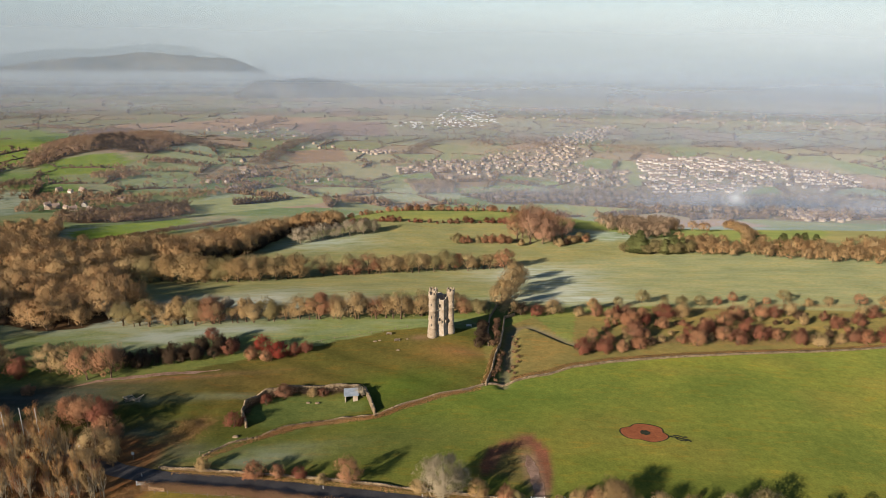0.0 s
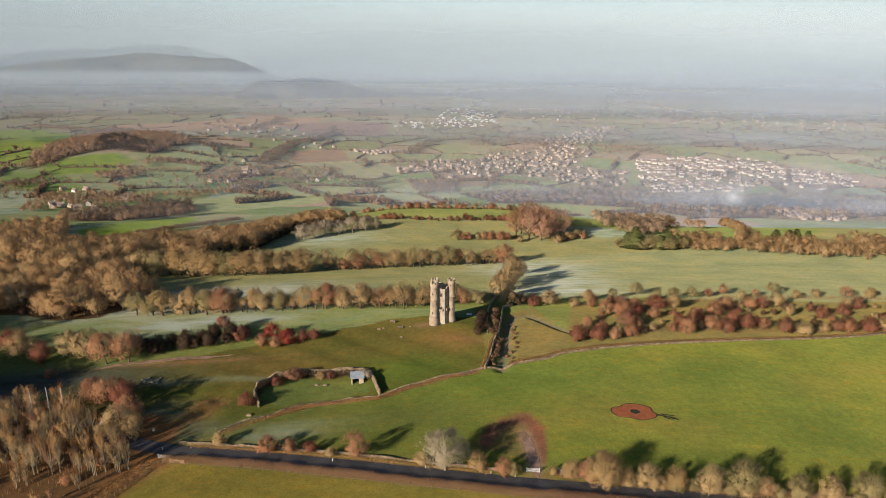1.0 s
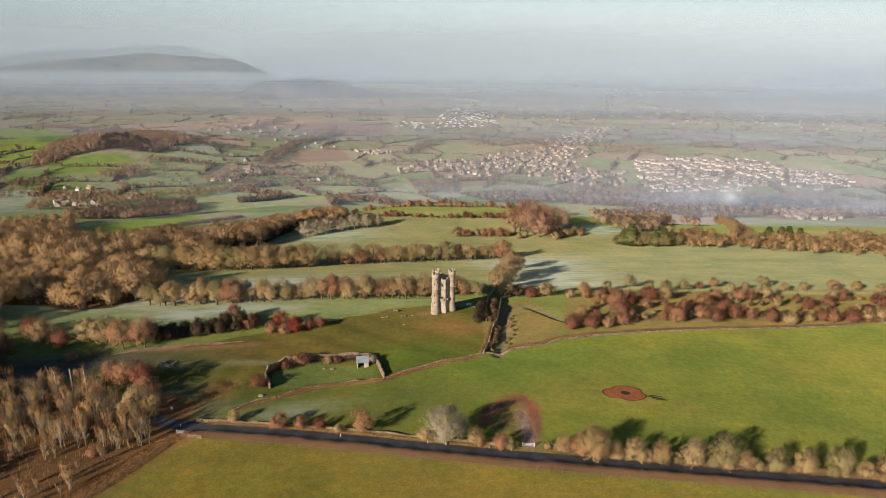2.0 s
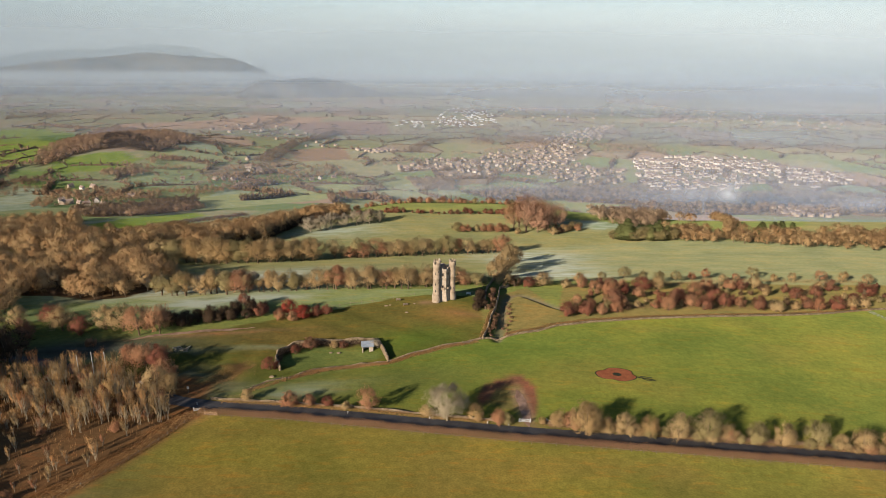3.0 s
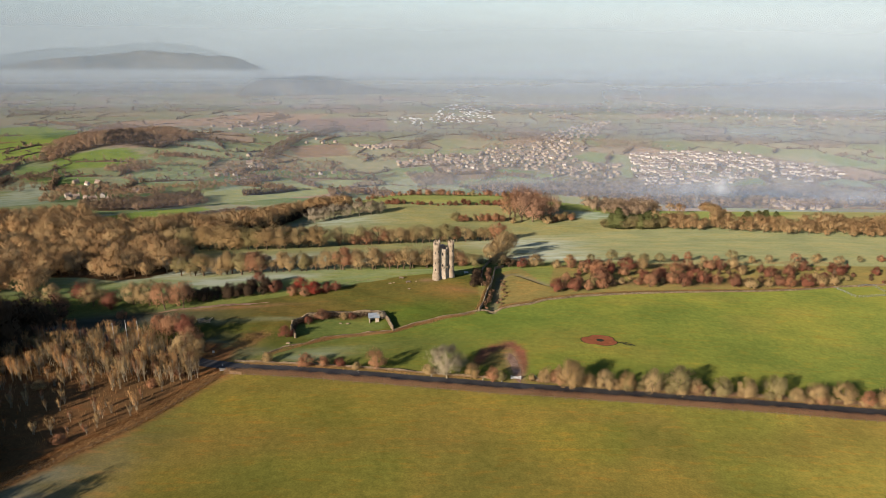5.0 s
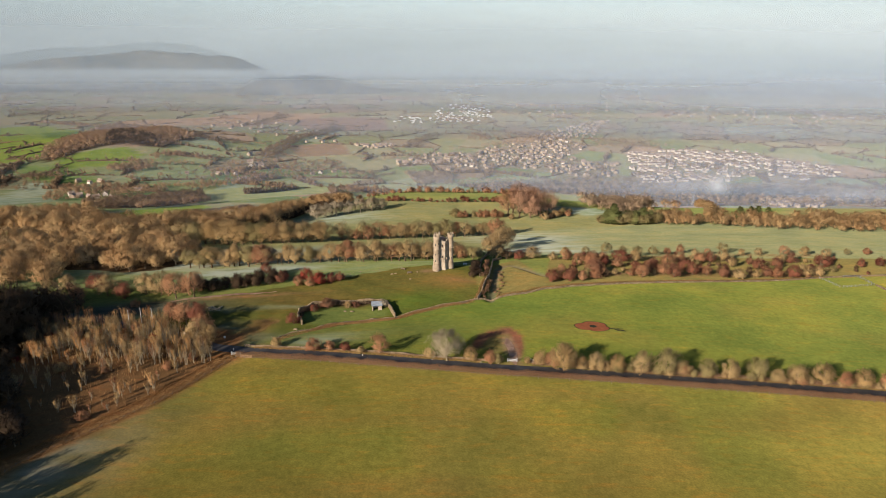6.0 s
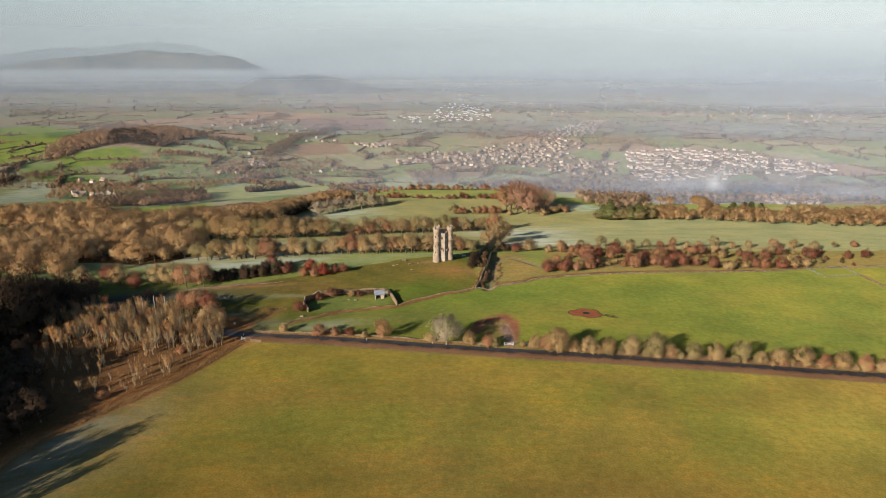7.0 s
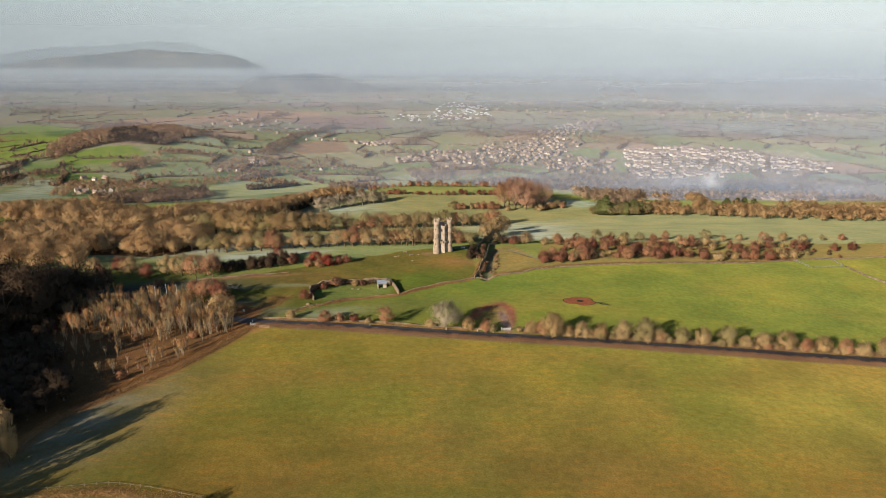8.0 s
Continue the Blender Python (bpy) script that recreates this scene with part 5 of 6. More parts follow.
# ---- the vale: hedges, woods, villages ----
def vale_hedges():
    """Hedges, hedge trees and spinneys between the vale's fields, far too many to count."""
    rng = np.random.RandomState(70)
    n = 32000
    x, y = rng.uniform(-1, 1, n), 900 + 2900 * rng.uniform(0, 1, n) ** 1.35
    x *= (y + 330) * 0.72
    # move each point to the middle between the two fields nearest to it
    rows, cols = gu.shape
    which, _ = vale_fields(x, y)
    best, other = np.full(n, 1e9), which.copy()
    for dj in (-2, -1, 0, 1, 2):
        for di in (-2, -1, 0, 1, 2):
            k = np.clip(which // cols + dj, 0, rows - 1) * cols + np.clip(which % cols + di, 0, cols - 1)
            d = np.where(k == which, 1e9, np.hypot(x - FIELD_X[k], y - FIELD_Y[k]))
            other, best = np.where(d < best, k, other), np.minimum(best, d)
    ax, ay, bx, by = FIELD_X[which], FIELD_Y[which], FIELD_X[other], FIELD_Y[other]
    gap = np.hypot(bx - ax, by - ay) + 1e-6
    ux, uy = (bx - ax) / gap, (by - ay) / gap
    move = gap / 2 - ((x - ax) * ux + (y - ay) * uy)
    hx, hy = x + ux * move, y + uy * move
    _, left = vale_fields(hx, hy)
    pair = np.minimum(which, other) * 7919 + np.maximum(which, other) * 104729
    grown = pair % 10
    keep = (left < 1.5) & (grown < 8) & (hy > 930)
    kinds = [crown(700 + k, 10, 0.6, 0.0, 5, 0.6, 0.19) for k in range(6)]
    near_kinds = [crown(720 + k, 30, 0.6, 0.0, 10, 0.34, 0.1) for k in range(6)]
    pieces = []
    for a, b, u, v, g in zip(hx[keep], hy[keep], ux[keep], uy[keep], grown[keep]):
        tall = rng.uniform(2.0, 3.6) if rng.uniform() < (0.85 if g < 5 else 0.5) else rng.uniform(6, 12)
        cv, cf = (near_kinds if b < 900 else kinds)[rng.randint(6)]
        if b > 1600 and rng.uniform() < 0.6:
            tall = min(tall, rng.uniform(2.0, 3.2))
        long = (2.6 if b < 1500 else 4.5) if tall < 4 else 1.0
        w = cv * tall * np.array([long, 1.0, 1.0])
        w = w @ np.array([[-v, u, 0], [-u, -v, 0], [0, 0, 1]])
        pieces.append((w + np.array(at(a + rng.uniform(-1, 1), b + rng.uniform(-1, 1))), cf))
    return tagged(new("vale_hedges", mesh_of("vale_hedges", *joined(pieces), FAR_HEDGE)), "dark hedges and spinneys dividing the hazy vale fields", "hedge", kind="stuff")


vale_hedges()
far = random.Random(80)


def far_wood(name, spots, sizes, label, seed, material=FAR_WOOD, twigs=150):
    return wood(name, spots, sizes, material, label, twigs, "dome", seed, "wood")


COTTAGES = [(-727, 1025), (-699, 1013), (-685, 1030), (-624, 807), (-622, 826), (-577, 792), (-552, 796), (-574, 945), (-504, 1199), (-489, 1208), (-437, 1131), (-431, 1141), (-457, 1336), (-476, 1357), (-443, 1332), (-309, 1278), (-293, 1298), (-265, 1320), (-501, 1448), (-565, 1173), (-640, 834), (-600, 815), (-590, 850), (-450, 1350), (-465, 1320), (-470, 1215)]


def clear_of_houses(spots):
    """Leaves out the trees that would stand on a cottage or its front garden."""
    return [(x, y) for x, y in spots if all(abs(x - a - 4) > 11 or not -24 < y - b < 9 for a, b in COTTAGES)]


far_wood("hill_wood", scatter(far, HILL_WOOD, 720, 11), (13, 20), "dense brown wood on a green spur", 20, twigs=190)
# hill shade over the combe is carried by the darker twig colour
far_wood("combe_wood", scatter(far, COMBE_WOOD, 150, 10), (15, 21), "shade-toned wood in a fold of the spur", 21, WOOD_DARK, 190)
far_wood("ridge_trees", row_points([(-1476, 2206), (-1383, 2181), (-1275, 2126), (-1183, 2096)], 9, 5, 79) + row_points([(-1466, 2226), (-1273, 2146)], 9, 5, 78), (11, 16), "line of brown trees along the spur's ridge", 34, twigs=150)
far_wood("ridge_tail", row_points([(-695, 1604), (-627, 1555), (-542, 1593)], 8, 5, 77) + row_points([(-690, 1625), (-560, 1600)], 9, 6, 76), (10, 15), "brown trees trailing down from the spur", 35, FAR_HEDGE, 150)
far_wood("spur_clump", scatter(far, [(-843, 1031), (-813, 1036), (-795, 1051), (-790, 1122), (-830, 1110), (-860, 1060)], 34, 9), (9, 14), "dark clump of trees in the combe pastures", 36, FAR_HEDGE, 200)
far_wood("hedge_trees", [q for d in (0, 4) for q in row_points([(-297 + d, 264), (-314 + d, 328), (-331 + d, 413), (-325 + d, 463), (-317 + d, 517), (-303 + d, 571), (-283 + d, 664)], 4.5, 1.2, 81 + d)], (5, 7.5), "tall brown hedge of close trees along a field", 23, HEDGE, 160)
far_wood("hamlet_trees", clear_of_houses(scatter(far, HAMLET, 260, 10)), (6, 12), "russet and grey trees round a hamlet", 24, twigs=230)
far_wood("hamlet_thicket", clear_of_houses(scatter(far, HAMLET, 90, 12)), (4, 8), "dark evergreens round a hamlet", 37, FAR_HEDGE, 160)
far_wood("lower_belt", scatter(far, LOWER_BELT, 190, 9), (10, 16), "thick dark belt of trees below the hamlet", 31, FAR_HEDGE, 300)
far_wood("lane_end_trees", clear_of_houses(scatter(far, LANE_END, 170, 12)), (6, 13), "brown trees at the end of a lane", 38, twigs=200)
far_wood("lane_end_thicket", clear_of_houses(scatter(far, LANE_END, 70, 13)), (5, 10), "dark evergreens among lane cottages", 39, FAR_HEDGE, 160)
far_wood("stream_trees", [p for d in (-14, 0, 14) for p in row_points([(x + d, y) for x, y in ((-464, 1436), (-454, 1539), (-459, 1688), (-457, 1829), (-422, 1914), (-367, 2132))], 12, 5, 83 + d)], (10, 16), "belt of dark trees along a stream", 25, FAR_HEDGE, 200)
far_wood("pasture_copse", scatter(far, [(-735, 1175), (-690, 1215), (-640, 1200), (-660, 1150), (-720, 1140)], 40, 9) + row_points([(-690, 1300), (-630, 1330), (-560, 1330)], 9, 4, 85) + row_points([(-710, 1232), (-640, 1240), (-590, 1273)], 10, 3, 86) + [(-599, 1122), (-606, 1126), (-672, 1282), (-560, 1250), (-640, 1080)], (9, 16), "brown trees in the combe pastures", 32, twigs=220)
far_wood("scarp_foot_trees", row_points([(-192, 1004), (-150, 1049), (-107, 1052)], 6, 8, 87) + row_points([(-190, 1030), (-120, 1080)], 7, 8, 75) + row_points([(-430, 620), (-400, 700), (-380, 758)], 8, 5, 74), (10, 16), "brown trees at the scarp's foot", 33, twigs=250)
far_wood("dark_hedge", row_points([(-176, 1258), (-116, 1328)], 5, 2, 73) + row_points([(-524, 1664), (-498, 1687)], 5, 5, 72), (7, 10), "dark hedge across the pale pastures", 40, FAR_HEDGE, 160)
far_wood("copse", row_points([(-236, 1299), (-183, 1290)], 6, 6, 71) + scatter(far, [(-97, 1346), (15, 1332), (21, 1210), (-58, 1201)], 110, 9) + [(-250, 1560), (-244, 1566), (-238, 1555)], (9, 15), "russet copse below the village", 41, WOOD_GREY, 200)
far_wood("village_trees", scatter(far, BELOW_VILLAGE, 760, 14), (9, 16), "bare trees below the village", 26, WOOD_GREY, 130)
far_wood("village_gardens", scatter(far, VILLAGE, 260, 11), (5, 11), "garden trees among the village houses", 27, FAR_HEDGE, 110)
far_wood("estate_gardens", scatter(far, ESTATE, 170, 16), (4, 7), "small garden trees in the estate", 30, FAR_HEDGE, 80)
far_wood("village_fringe", scatter(far, [(-200, 1480), (-120, 1620), (60, 1700), (150, 1800), (300, 1930), (560, 1900), (700, 1780), (600, 1760), (470, 1760), (470, 1900), (390, 1930), (140, 1740), (-60, 1640), (-140, 1520)], 220, 13), (8, 14), "trees round the village's far side", 42, WOOD_GREY, 120)
far_wood("combe_copses", scatter(far, [(-900, 900), (-760, 900), (-750, 1010), (-840, 1020), (-930, 1180)], 60, 14) + scatter(far, [(-640, 1180), (-560, 1130), (-500, 1230), (-600, 1260)], 16, 16), (7, 12), "small copses among combe fields", 29, FAR_HEDGE, 140)
far_wood("plain_hedges", [q for k, line in enumerate((
    [(-531, 2006), (-346, 2265)], [(-683, 1798), (-548, 1853), (-412, 1956)], [(20, 2221), (231, 2352)], [(548, 1993), (658, 2136)], [(540, 1883), (940, 2017)], [(796, 2272), (1178, 2354), (1523, 2408)],
    [(919, 2605), (1087, 2901), (1290, 3182)], [(1084, 2136), (1582, 2264)], [(997, 1747), (1368, 1908)], [(787, 1895), (862, 1818), (948, 1904)], [(-319, 1812), (-157, 1903), (-17, 2031)],
    [(-1337, 2370), (-1355, 2545), (-1187, 2577)], [(-880, 2106), (-755, 2271)], [(175, 2146), (455, 2306), (563, 2143)])) for q in row_points(line, 9, 4, 200 + k)], (4, 10), "long hedgerows with trees across the plain", 44, FAR_HEDGE, 70)
far_wood("plain_spinneys", [q for d in (-16, 0, 16) for q in row_points([(-678 + d, 2138), (-659 + d, 2381), (-638 + d, 2473)], 13, 6, 220 + d) + row_points([(-1705, 2414 + d), (-1564, 2513 + d)], 13, 6, 240 + d) + row_points([(-111 + d, 1715), (-75 + d, 1847), (-26 + d, 1982)], 13, 8, 260 + d)], (9, 15), "dark spinneys on the plain", 45, FAR_HEDGE, 90)
far_wood("plain_wood", scatter(far, [(70, 1855), (194, 1905), (375, 1938), (398, 2082), (93, 2037)], 130, 13), (8, 13), "brown wood beyond the village", 46, FAR_WOOD, 80)
far_wood("vale_woods", scatter(far, [(-420, 1900), (300, 1980), (900, 1900), (1500, 1700), (1700, 2300), (600, 2500), (-300, 2350)], 420, 20), (8, 14), "scattered bare copses on the plain", 28, FAR_HEDGE, 70)


def house_meshes(seed):
    """Walls with gables, a roof with overhang and a chimney, for one pattern of house."""
    rng = random.Random(seed)
    a, b, h = rng.uniform(4.5, 7.5), rng.uniform(3.4, 4.4), rng.uniform(4.4, 5.6)
    r = h + b * rng.uniform(0.8, 1.05)
    bm = bmesh.new()
    v = [bm.verts.new(p) for p in ((-a, -b, -1), (a, -b, -1), (a, b, -1), (-a, b, -1), (-a, -b, h), (a, -b, h), (a, b, h), (-a, b, h), (-a, 0, r), (a, 0, r))]
    for f in ((0, 1, 5, 4), (1, 2, 6, 9, 5), (2, 3, 7, 6), (3, 0, 4, 8, 7)):
        bm.faces.new([v[k] for k in f])
    walls = bpy.data.meshes.new("walls")
    bm.to_mesh(walls)
    bm.free()
    bm = bmesh.new()
    e, t = 0.45, 0.25
    fall = (r - h) / b
    outline = [(-b - e, h - e * fall), (0, r), (b + e, h - e * fall), (b + e, h - e * fall + t), (0, r + t), (-b - e, h - e * fall + t)]
    ends = [[bm.verts.new((s * (a + 0.3), y, z)) for y, z in outline] for s in (-1, 1)]
    for k in range(6):
        bm.faces.new((ends[0][k], ends[0][(k + 1) % 6], ends[1][(k + 1) % 6], ends[1][k]))
    for e4 in ends:
        bm.faces.new((e4[0], e4[1], e4[4], e4[5]))
        bm.faces.new((e4[1], e4[2], e4[3], e4[4]))
    roof = bpy.data.meshes.new("roof")
    bm.to_mesh(roof)
    bm.free()
    roof.materials.append(ROOF_TILE)
    bm = bmesh.new()
    box(bm, a * 0.8, 0, r - 0.4, 0.8, 0.8, 1.9, 0, 0.05)
    chimney = bpy.data.meshes.new("chimney")
    bm.to_mesh(chimney)
    bm.free()
    chimney.materials.append(WALL_STONE)
    return walls, roof, chimney


HOUSES = []
for k in range(6):
    walls, roof, chimney = house_meshes(k)
    walls.materials.append((WALL_STONE, RENDER_WALL)[k % 2])
    HOUSES.append((walls, roof, chimney))


def house(x, y, turn, k, size, label, group):
    thing = tagged(new("house"), label, "house", group)
    thing.matrix_world = Matrix.Translation(at(x, y)) @ pose(0, 0, 0, 0, 0, turn) @ Matrix.Diagonal((size, size, size, 1))
    for name, me in zip(("walls", "roof", "chimney"), HOUSES[k]):
        part(name, me, None, thing)


hrng = random.Random(90)
# the estate: bending rows of pale houses
spots = []
for row in range(21):
    for k in range(85):
        x = 470 + k * 12.5 + hrng.uniform(-2, 2)
        y = 1262 + row * 23 + 16 * math.sin(k * 0.16 + row * 0.5) + hrng.uniform(-2, 2)
        if inside(np.array([x]), np.array([y]), ESTATE)[0] and hrng.random() < 0.72 and (math.sin(k * 0.45 + row) > -0.72):
            spots.append((x, y, 10 * math.cos(k * 0.16 + row * 0.5)))
hrng.shuffle(spots)
for x, y, a in spots[:190]:
    house(x, y, a + hrng.choice((0, 0, 0, 90)), hrng.choice((1, 3, 5, 1, 3, 0)), hrng.uniform(0.75, 1.0), "pale house with a brown tiled roof in an estate", "estate houses")
for x, y in scatter(hrng, VILLAGE, 75, 16) + row_points(HIGH_STREET, 13, 9, 91):
    house(x, y, hrng.uniform(-30, 30) + hrng.choice((0, 90)), hrng.choice((0, 2, 4, 1)), hrng.uniform(0.65, 1.05), "honey-stone village house with a tiled roof", "village houses")
for x, y in COTTAGES:
    house(x, y, hrng.uniform(0, 180), hrng.choice((0, 2, 4, 1)), hrng.uniform(0.8, 1.1), "stone house with pale gables among trees in the combe", "hamlet houses")


def crowd_of_houses():
    """The settlements' other houses, past counting at their distance."""
    rng = random.Random(95)
    spots = [(x, y, 0) for x, y, _ in spots_left] + [(x, y, 1) for x, y in scatter(rng, VILLAGE, 150, 12)]
    spots += [(x, y, 1) for x, y in scatter(rng, LOWER_HOUSES, 70, 14)]
    spots += [(x, y, 1) for x, y in scatter(rng, [(313, 2006), (567, 2346), (634, 2363), (517, 2018), (330, 1872)], 70, 18)]
    spots += [(x, y, 2) for x, y in scatter(rng, [(-206, 2293), (-194, 2488), (-65, 2430), (25, 2999), (207, 2787), (192, 2384), (-20, 2261)], 120, 14)]
    spots += [(x, y, 1) for x, y in scatter(rng, [(-270, 1770), (-261, 1745), (-208, 1705), (-147, 1750), (-150, 1775)], 22, 13)]
    spots += [(x, y, 1) for x, y in scatter(rng, [(-900, 2150), (-350, 1700), (-250, 1850), (-700, 2350)], 26, 34)]
    spots += [(x, y, 1) for x, y in scatter(rng, [(-200, 2700), (1500, 2300), (1900, 3000), (700, 3200)], 90, 40)]
    made = {}
    for x, y, kind in spots:
        a, b, h = (rng.uniform(4.5, 7), 3.8, 4.6) if kind < 2 else (rng.uniform(4.5, 6), 2.6, 2.6)
        r = h + b * 0.85 if kind < 2 else h + 0.7
        t = radians(rng.uniform(-25, 25) + rng.choice((0, 90 if kind == 1 else 0)))
        v = np.array([(-a, -b, -1), (a, -b, -1), (a, b, -1), (-a, b, -1), (-a, -b, h), (a, -b, h), (a, b, h), (-a, b, h), (-a, 0, r), (a, 0, r)], float)
        v = v @ np.array([[math.cos(t), math.sin(t), 0], [-math.sin(t), math.cos(t), 0], [0, 0, 1]]) + np.array(at(x, y))
        made.setdefault(("walls", kind), []).append((v, [(0, 1, 5), (0, 5, 4), (1, 2, 6), (1, 6, 5), (5, 6, 9), (2, 3, 7), (2, 7, 6), (3, 0, 4), (3, 4, 7), (7, 4, 8)]))
        made.setdefault(("roofs", kind), []).append((v, [(4, 5, 9), (4, 9, 8), (6, 7, 8), (6, 8, 9)]))
    root = tagged(new("distant_houses"), "many small pale houses scattered over the hazy vale", "houses", kind="stuff")
    for (name, kind), pieces in made.items():
        material = {"walls": (RENDER_WALL, WALL_STONE, WHITE_PAINT), "roofs": (ROOF_TILE, ROOF_TILE, RENDER_WALL)}[name][kind]
        tagged(part(name, mesh_of(name, *joined(pieces), material), None, root), kind="stuff")


spots_left = spots[190:]
crowd_of_houses()


# ---- walls, gates and small things ----
def dry_wall(line, tall, label, seed, ruin=0.15, thick=0.55):
    """A dry-stone wall: uneven courses of rough stones with upright copings."""
    rng = np.random.RandomState(seed)
    cube = np.array([(-1, -1, -1), (1, -1, -1), (1, 1, -1), (-1, 1, -1), (-1, -1, 1), (1, -1, 1), (1, 1, 1), (-1, 1, 1)], float) * 0.5
    faces = [(0, 3, 2, 1), (4, 5, 6, 7), (0, 1, 5, 4), (1, 2, 6, 5), (2, 3, 7, 6), (3, 0, 4, 7)]
    pieces = []
    for x, y, a in along(line, 0.6):
        top = tall * (1 - ruin * smooth_noise(np.array([x]), np.array([y]), 3.0, seed)[0] * 1.6)
        z, course = -0.25, 0
        while z < top:
            h = max(min(rng.uniform(0.24, 0.4), top + 0.06 - z), 0.1)
            size = np.array([rng.uniform(0.75, 1.2), thick * rng.uniform(0.85, 1.1) * (1 - 0.12 * z / tall), h * 1.04])
            v = (cube + rng.uniform(-0.07, 0.07, cube.shape)) * size
            t = radians(a + rng.uniform(-4, 4))
            v = v @ np.array([[math.cos(t), math.sin(t), 0], [-math.sin(t), math.cos(t), 0], [0, 0, 1]])
            shift = rng.uniform(-0.15, 0.15)
            pieces.append((v + np.array(at(x + shift * math.cos(t), y + shift * math.sin(t), z + h / 2)), faces))
            z += h
    ob = new("dry_stone_wall", mesh_of("dry_stone_wall", *joined(pieces), DRY_STONE))
    return tagged(ob, label, "wall")


dry_wall(NORTH_WALL, 0.85, "lichened dry-stone wall along the road", 1, 0.45)
dry_wall(NORTH_WALL_EAST, 1.0, "low dry-stone wall behind roadside shrubs", 2)
dry_wall(TOWER_WALL, 0.7, "tumbled dry-stone wall on the frosty slope", 3, 0.5)
dry_wall(TOWER_WALL_MID, 0.75, "long pale dry-stone wall round the tower field", 4)
dry_wall([(-20.3, -55), (-31, -57), (-39, -59.3), (-47, -63), (-54, -70)], 0.8, "broken low front wall of a ruined fold", 5, 0.5)
dry_wall([(-58.5, -63.5), (-61.5, -57), (-62, -51.5), (-57.5, -44), (-47, -40), (-36.4, -39.6), (-27, -39.2)], 2.6, "tall shaded back wall of a ruined fold", 6, 0.2, 0.7)
dry_wall([(-25, -40.5), (-23, -46), (-20.6, -53.5)], 2.2, "pale end wall of a ruined fold", 7, 0.25, 0.8)
dry_wall([(18, -7), (18.6, 6), (20.6, 28), (24, 45), (30, 78)], 1.3, "dark dry-stone wall beside the lane", 8)
dry_wall([(15.6, -37.4), (18, -28), (20.2, -15), (22.6, -6), (25, 11), (27, 28), (32, 34)], 1.5, "sunlit dry-stone wall between lane and sunken track", 9)


def hut():
    thing = tagged(new("stone_hut"), "small stone hut with a pale sheet roof in a ruined fold", "hut")
    bm = bmesh.new()
    for x, y, sx, sy in ((-1.9, 0, 0.4, 3.2), (1.9, 0, 0.4, 3.2), (0, 1.4, 3.4, 0.4)):
        box(bm, x, y, -0.3, sx, sy, 2.5, 0, 0.04)
    part("walls", bm, PALE_STONE, thing)
    bm = bmesh.new()
    box(bm, 1.1, -1.45, -0.3, 1.2, 0.35, 2.3, 0, 0.04)
    part("front_wall", bm, PALE_STONE, thing)
    bm = bmesh.new()
    box(bm, 0, 0, 0, 4.8, 4.2, 0.12, 0, 0.02)
    roof = part("roof", bm, SLATE, thing)
    roof.matrix_local = pose(0, 0, 2.45, 9, 0, 0)
    thing.matrix_world = Matrix.Translation(at(-29.2, -44.2)) @ pose(0, 0, 0, 0, 0, 8)


hut()


def post_fence(name, line, step, tall, label, rails=2, material=TIMBER, thick=0.12):
    thing = tagged(new(name), label, "fence")
    pts = along(line, step)
    for x, y, a in pts:
        bm = bmesh.new()
        box(bm, 0, 0, -0.3, thick, thick, tall + 0.3, 0, 0.015)
        p = part("post", bm, material, thing)
        p.location = at(x, y)
    for k in range(rails):
        h = tall * (k + 0.75) / (rails + 0.2)
        v, f = tube([at(x, y, h) for x, y, _ in pts], [thick * 0.35] * len(pts), 4)
        part("rail", mesh_of("rail", v, f, material), None, thing)
    return thing


post_fence("field_fence", [(x, y - 1.7) for x, y in SOUTH_HEDGE[:-1]], 3.6, 1.15, "weathered post-and-wire fence in front of the hedge", 1, TIMBER, 0.1)
post_fence("wood_fence", [(x + 3.4, y + 0.5) for x, y in FIELD_EDGE[1:]], 3.5, 1.1, "old post fence between bracken and field", 1)
post_fence("bank_fence", [(-126, -199), (-112, -197.2), (-90, -194.8), (-78, -197.5), (-62, -202.2)], 3.2, 1.1, "thin post fence along the near bank", 1)
post_fence("tower_fence", [(4, 13), (10, 15), (17, 15.5)], 2.4, 1.2, "dark timber fence behind the tower", 2)
post_fence("meadow_fence", [(-60, -9), (-45, -3), (-28, 4), (-10, 11)], 5.0, 1.2, "thin post fence along the meadow", 1)
post_fence("sheep_pen", [(200, 18.6), (202.2, 2.5), (223.6, 9), (224.2, 26), (214, 22.5)], 2.6, 1.3, "galvanised hurdle pen beside the field wall", 3, STEEL, 0.11)
dry_wall([(224.5, 8.5), (225.5, -8.7), (229, -20.3), (236, -40), (244, -62)], 0.9, "pale field wall running down from the sheep pen", 10)
post_fence("fold_fence", [(-56, -70.5), (-62, -75), (-70, -80)], 3.5, 1.1, "leaning post fence on the frosty slope", 1)
post_fence("verge_fence", [(34, -99.2), (33, -97.5), (31.8, -96.2)], 1.4, 1.2, "white timber wing fence beside the gate", 3, WHITE_PAINT, 0.14)


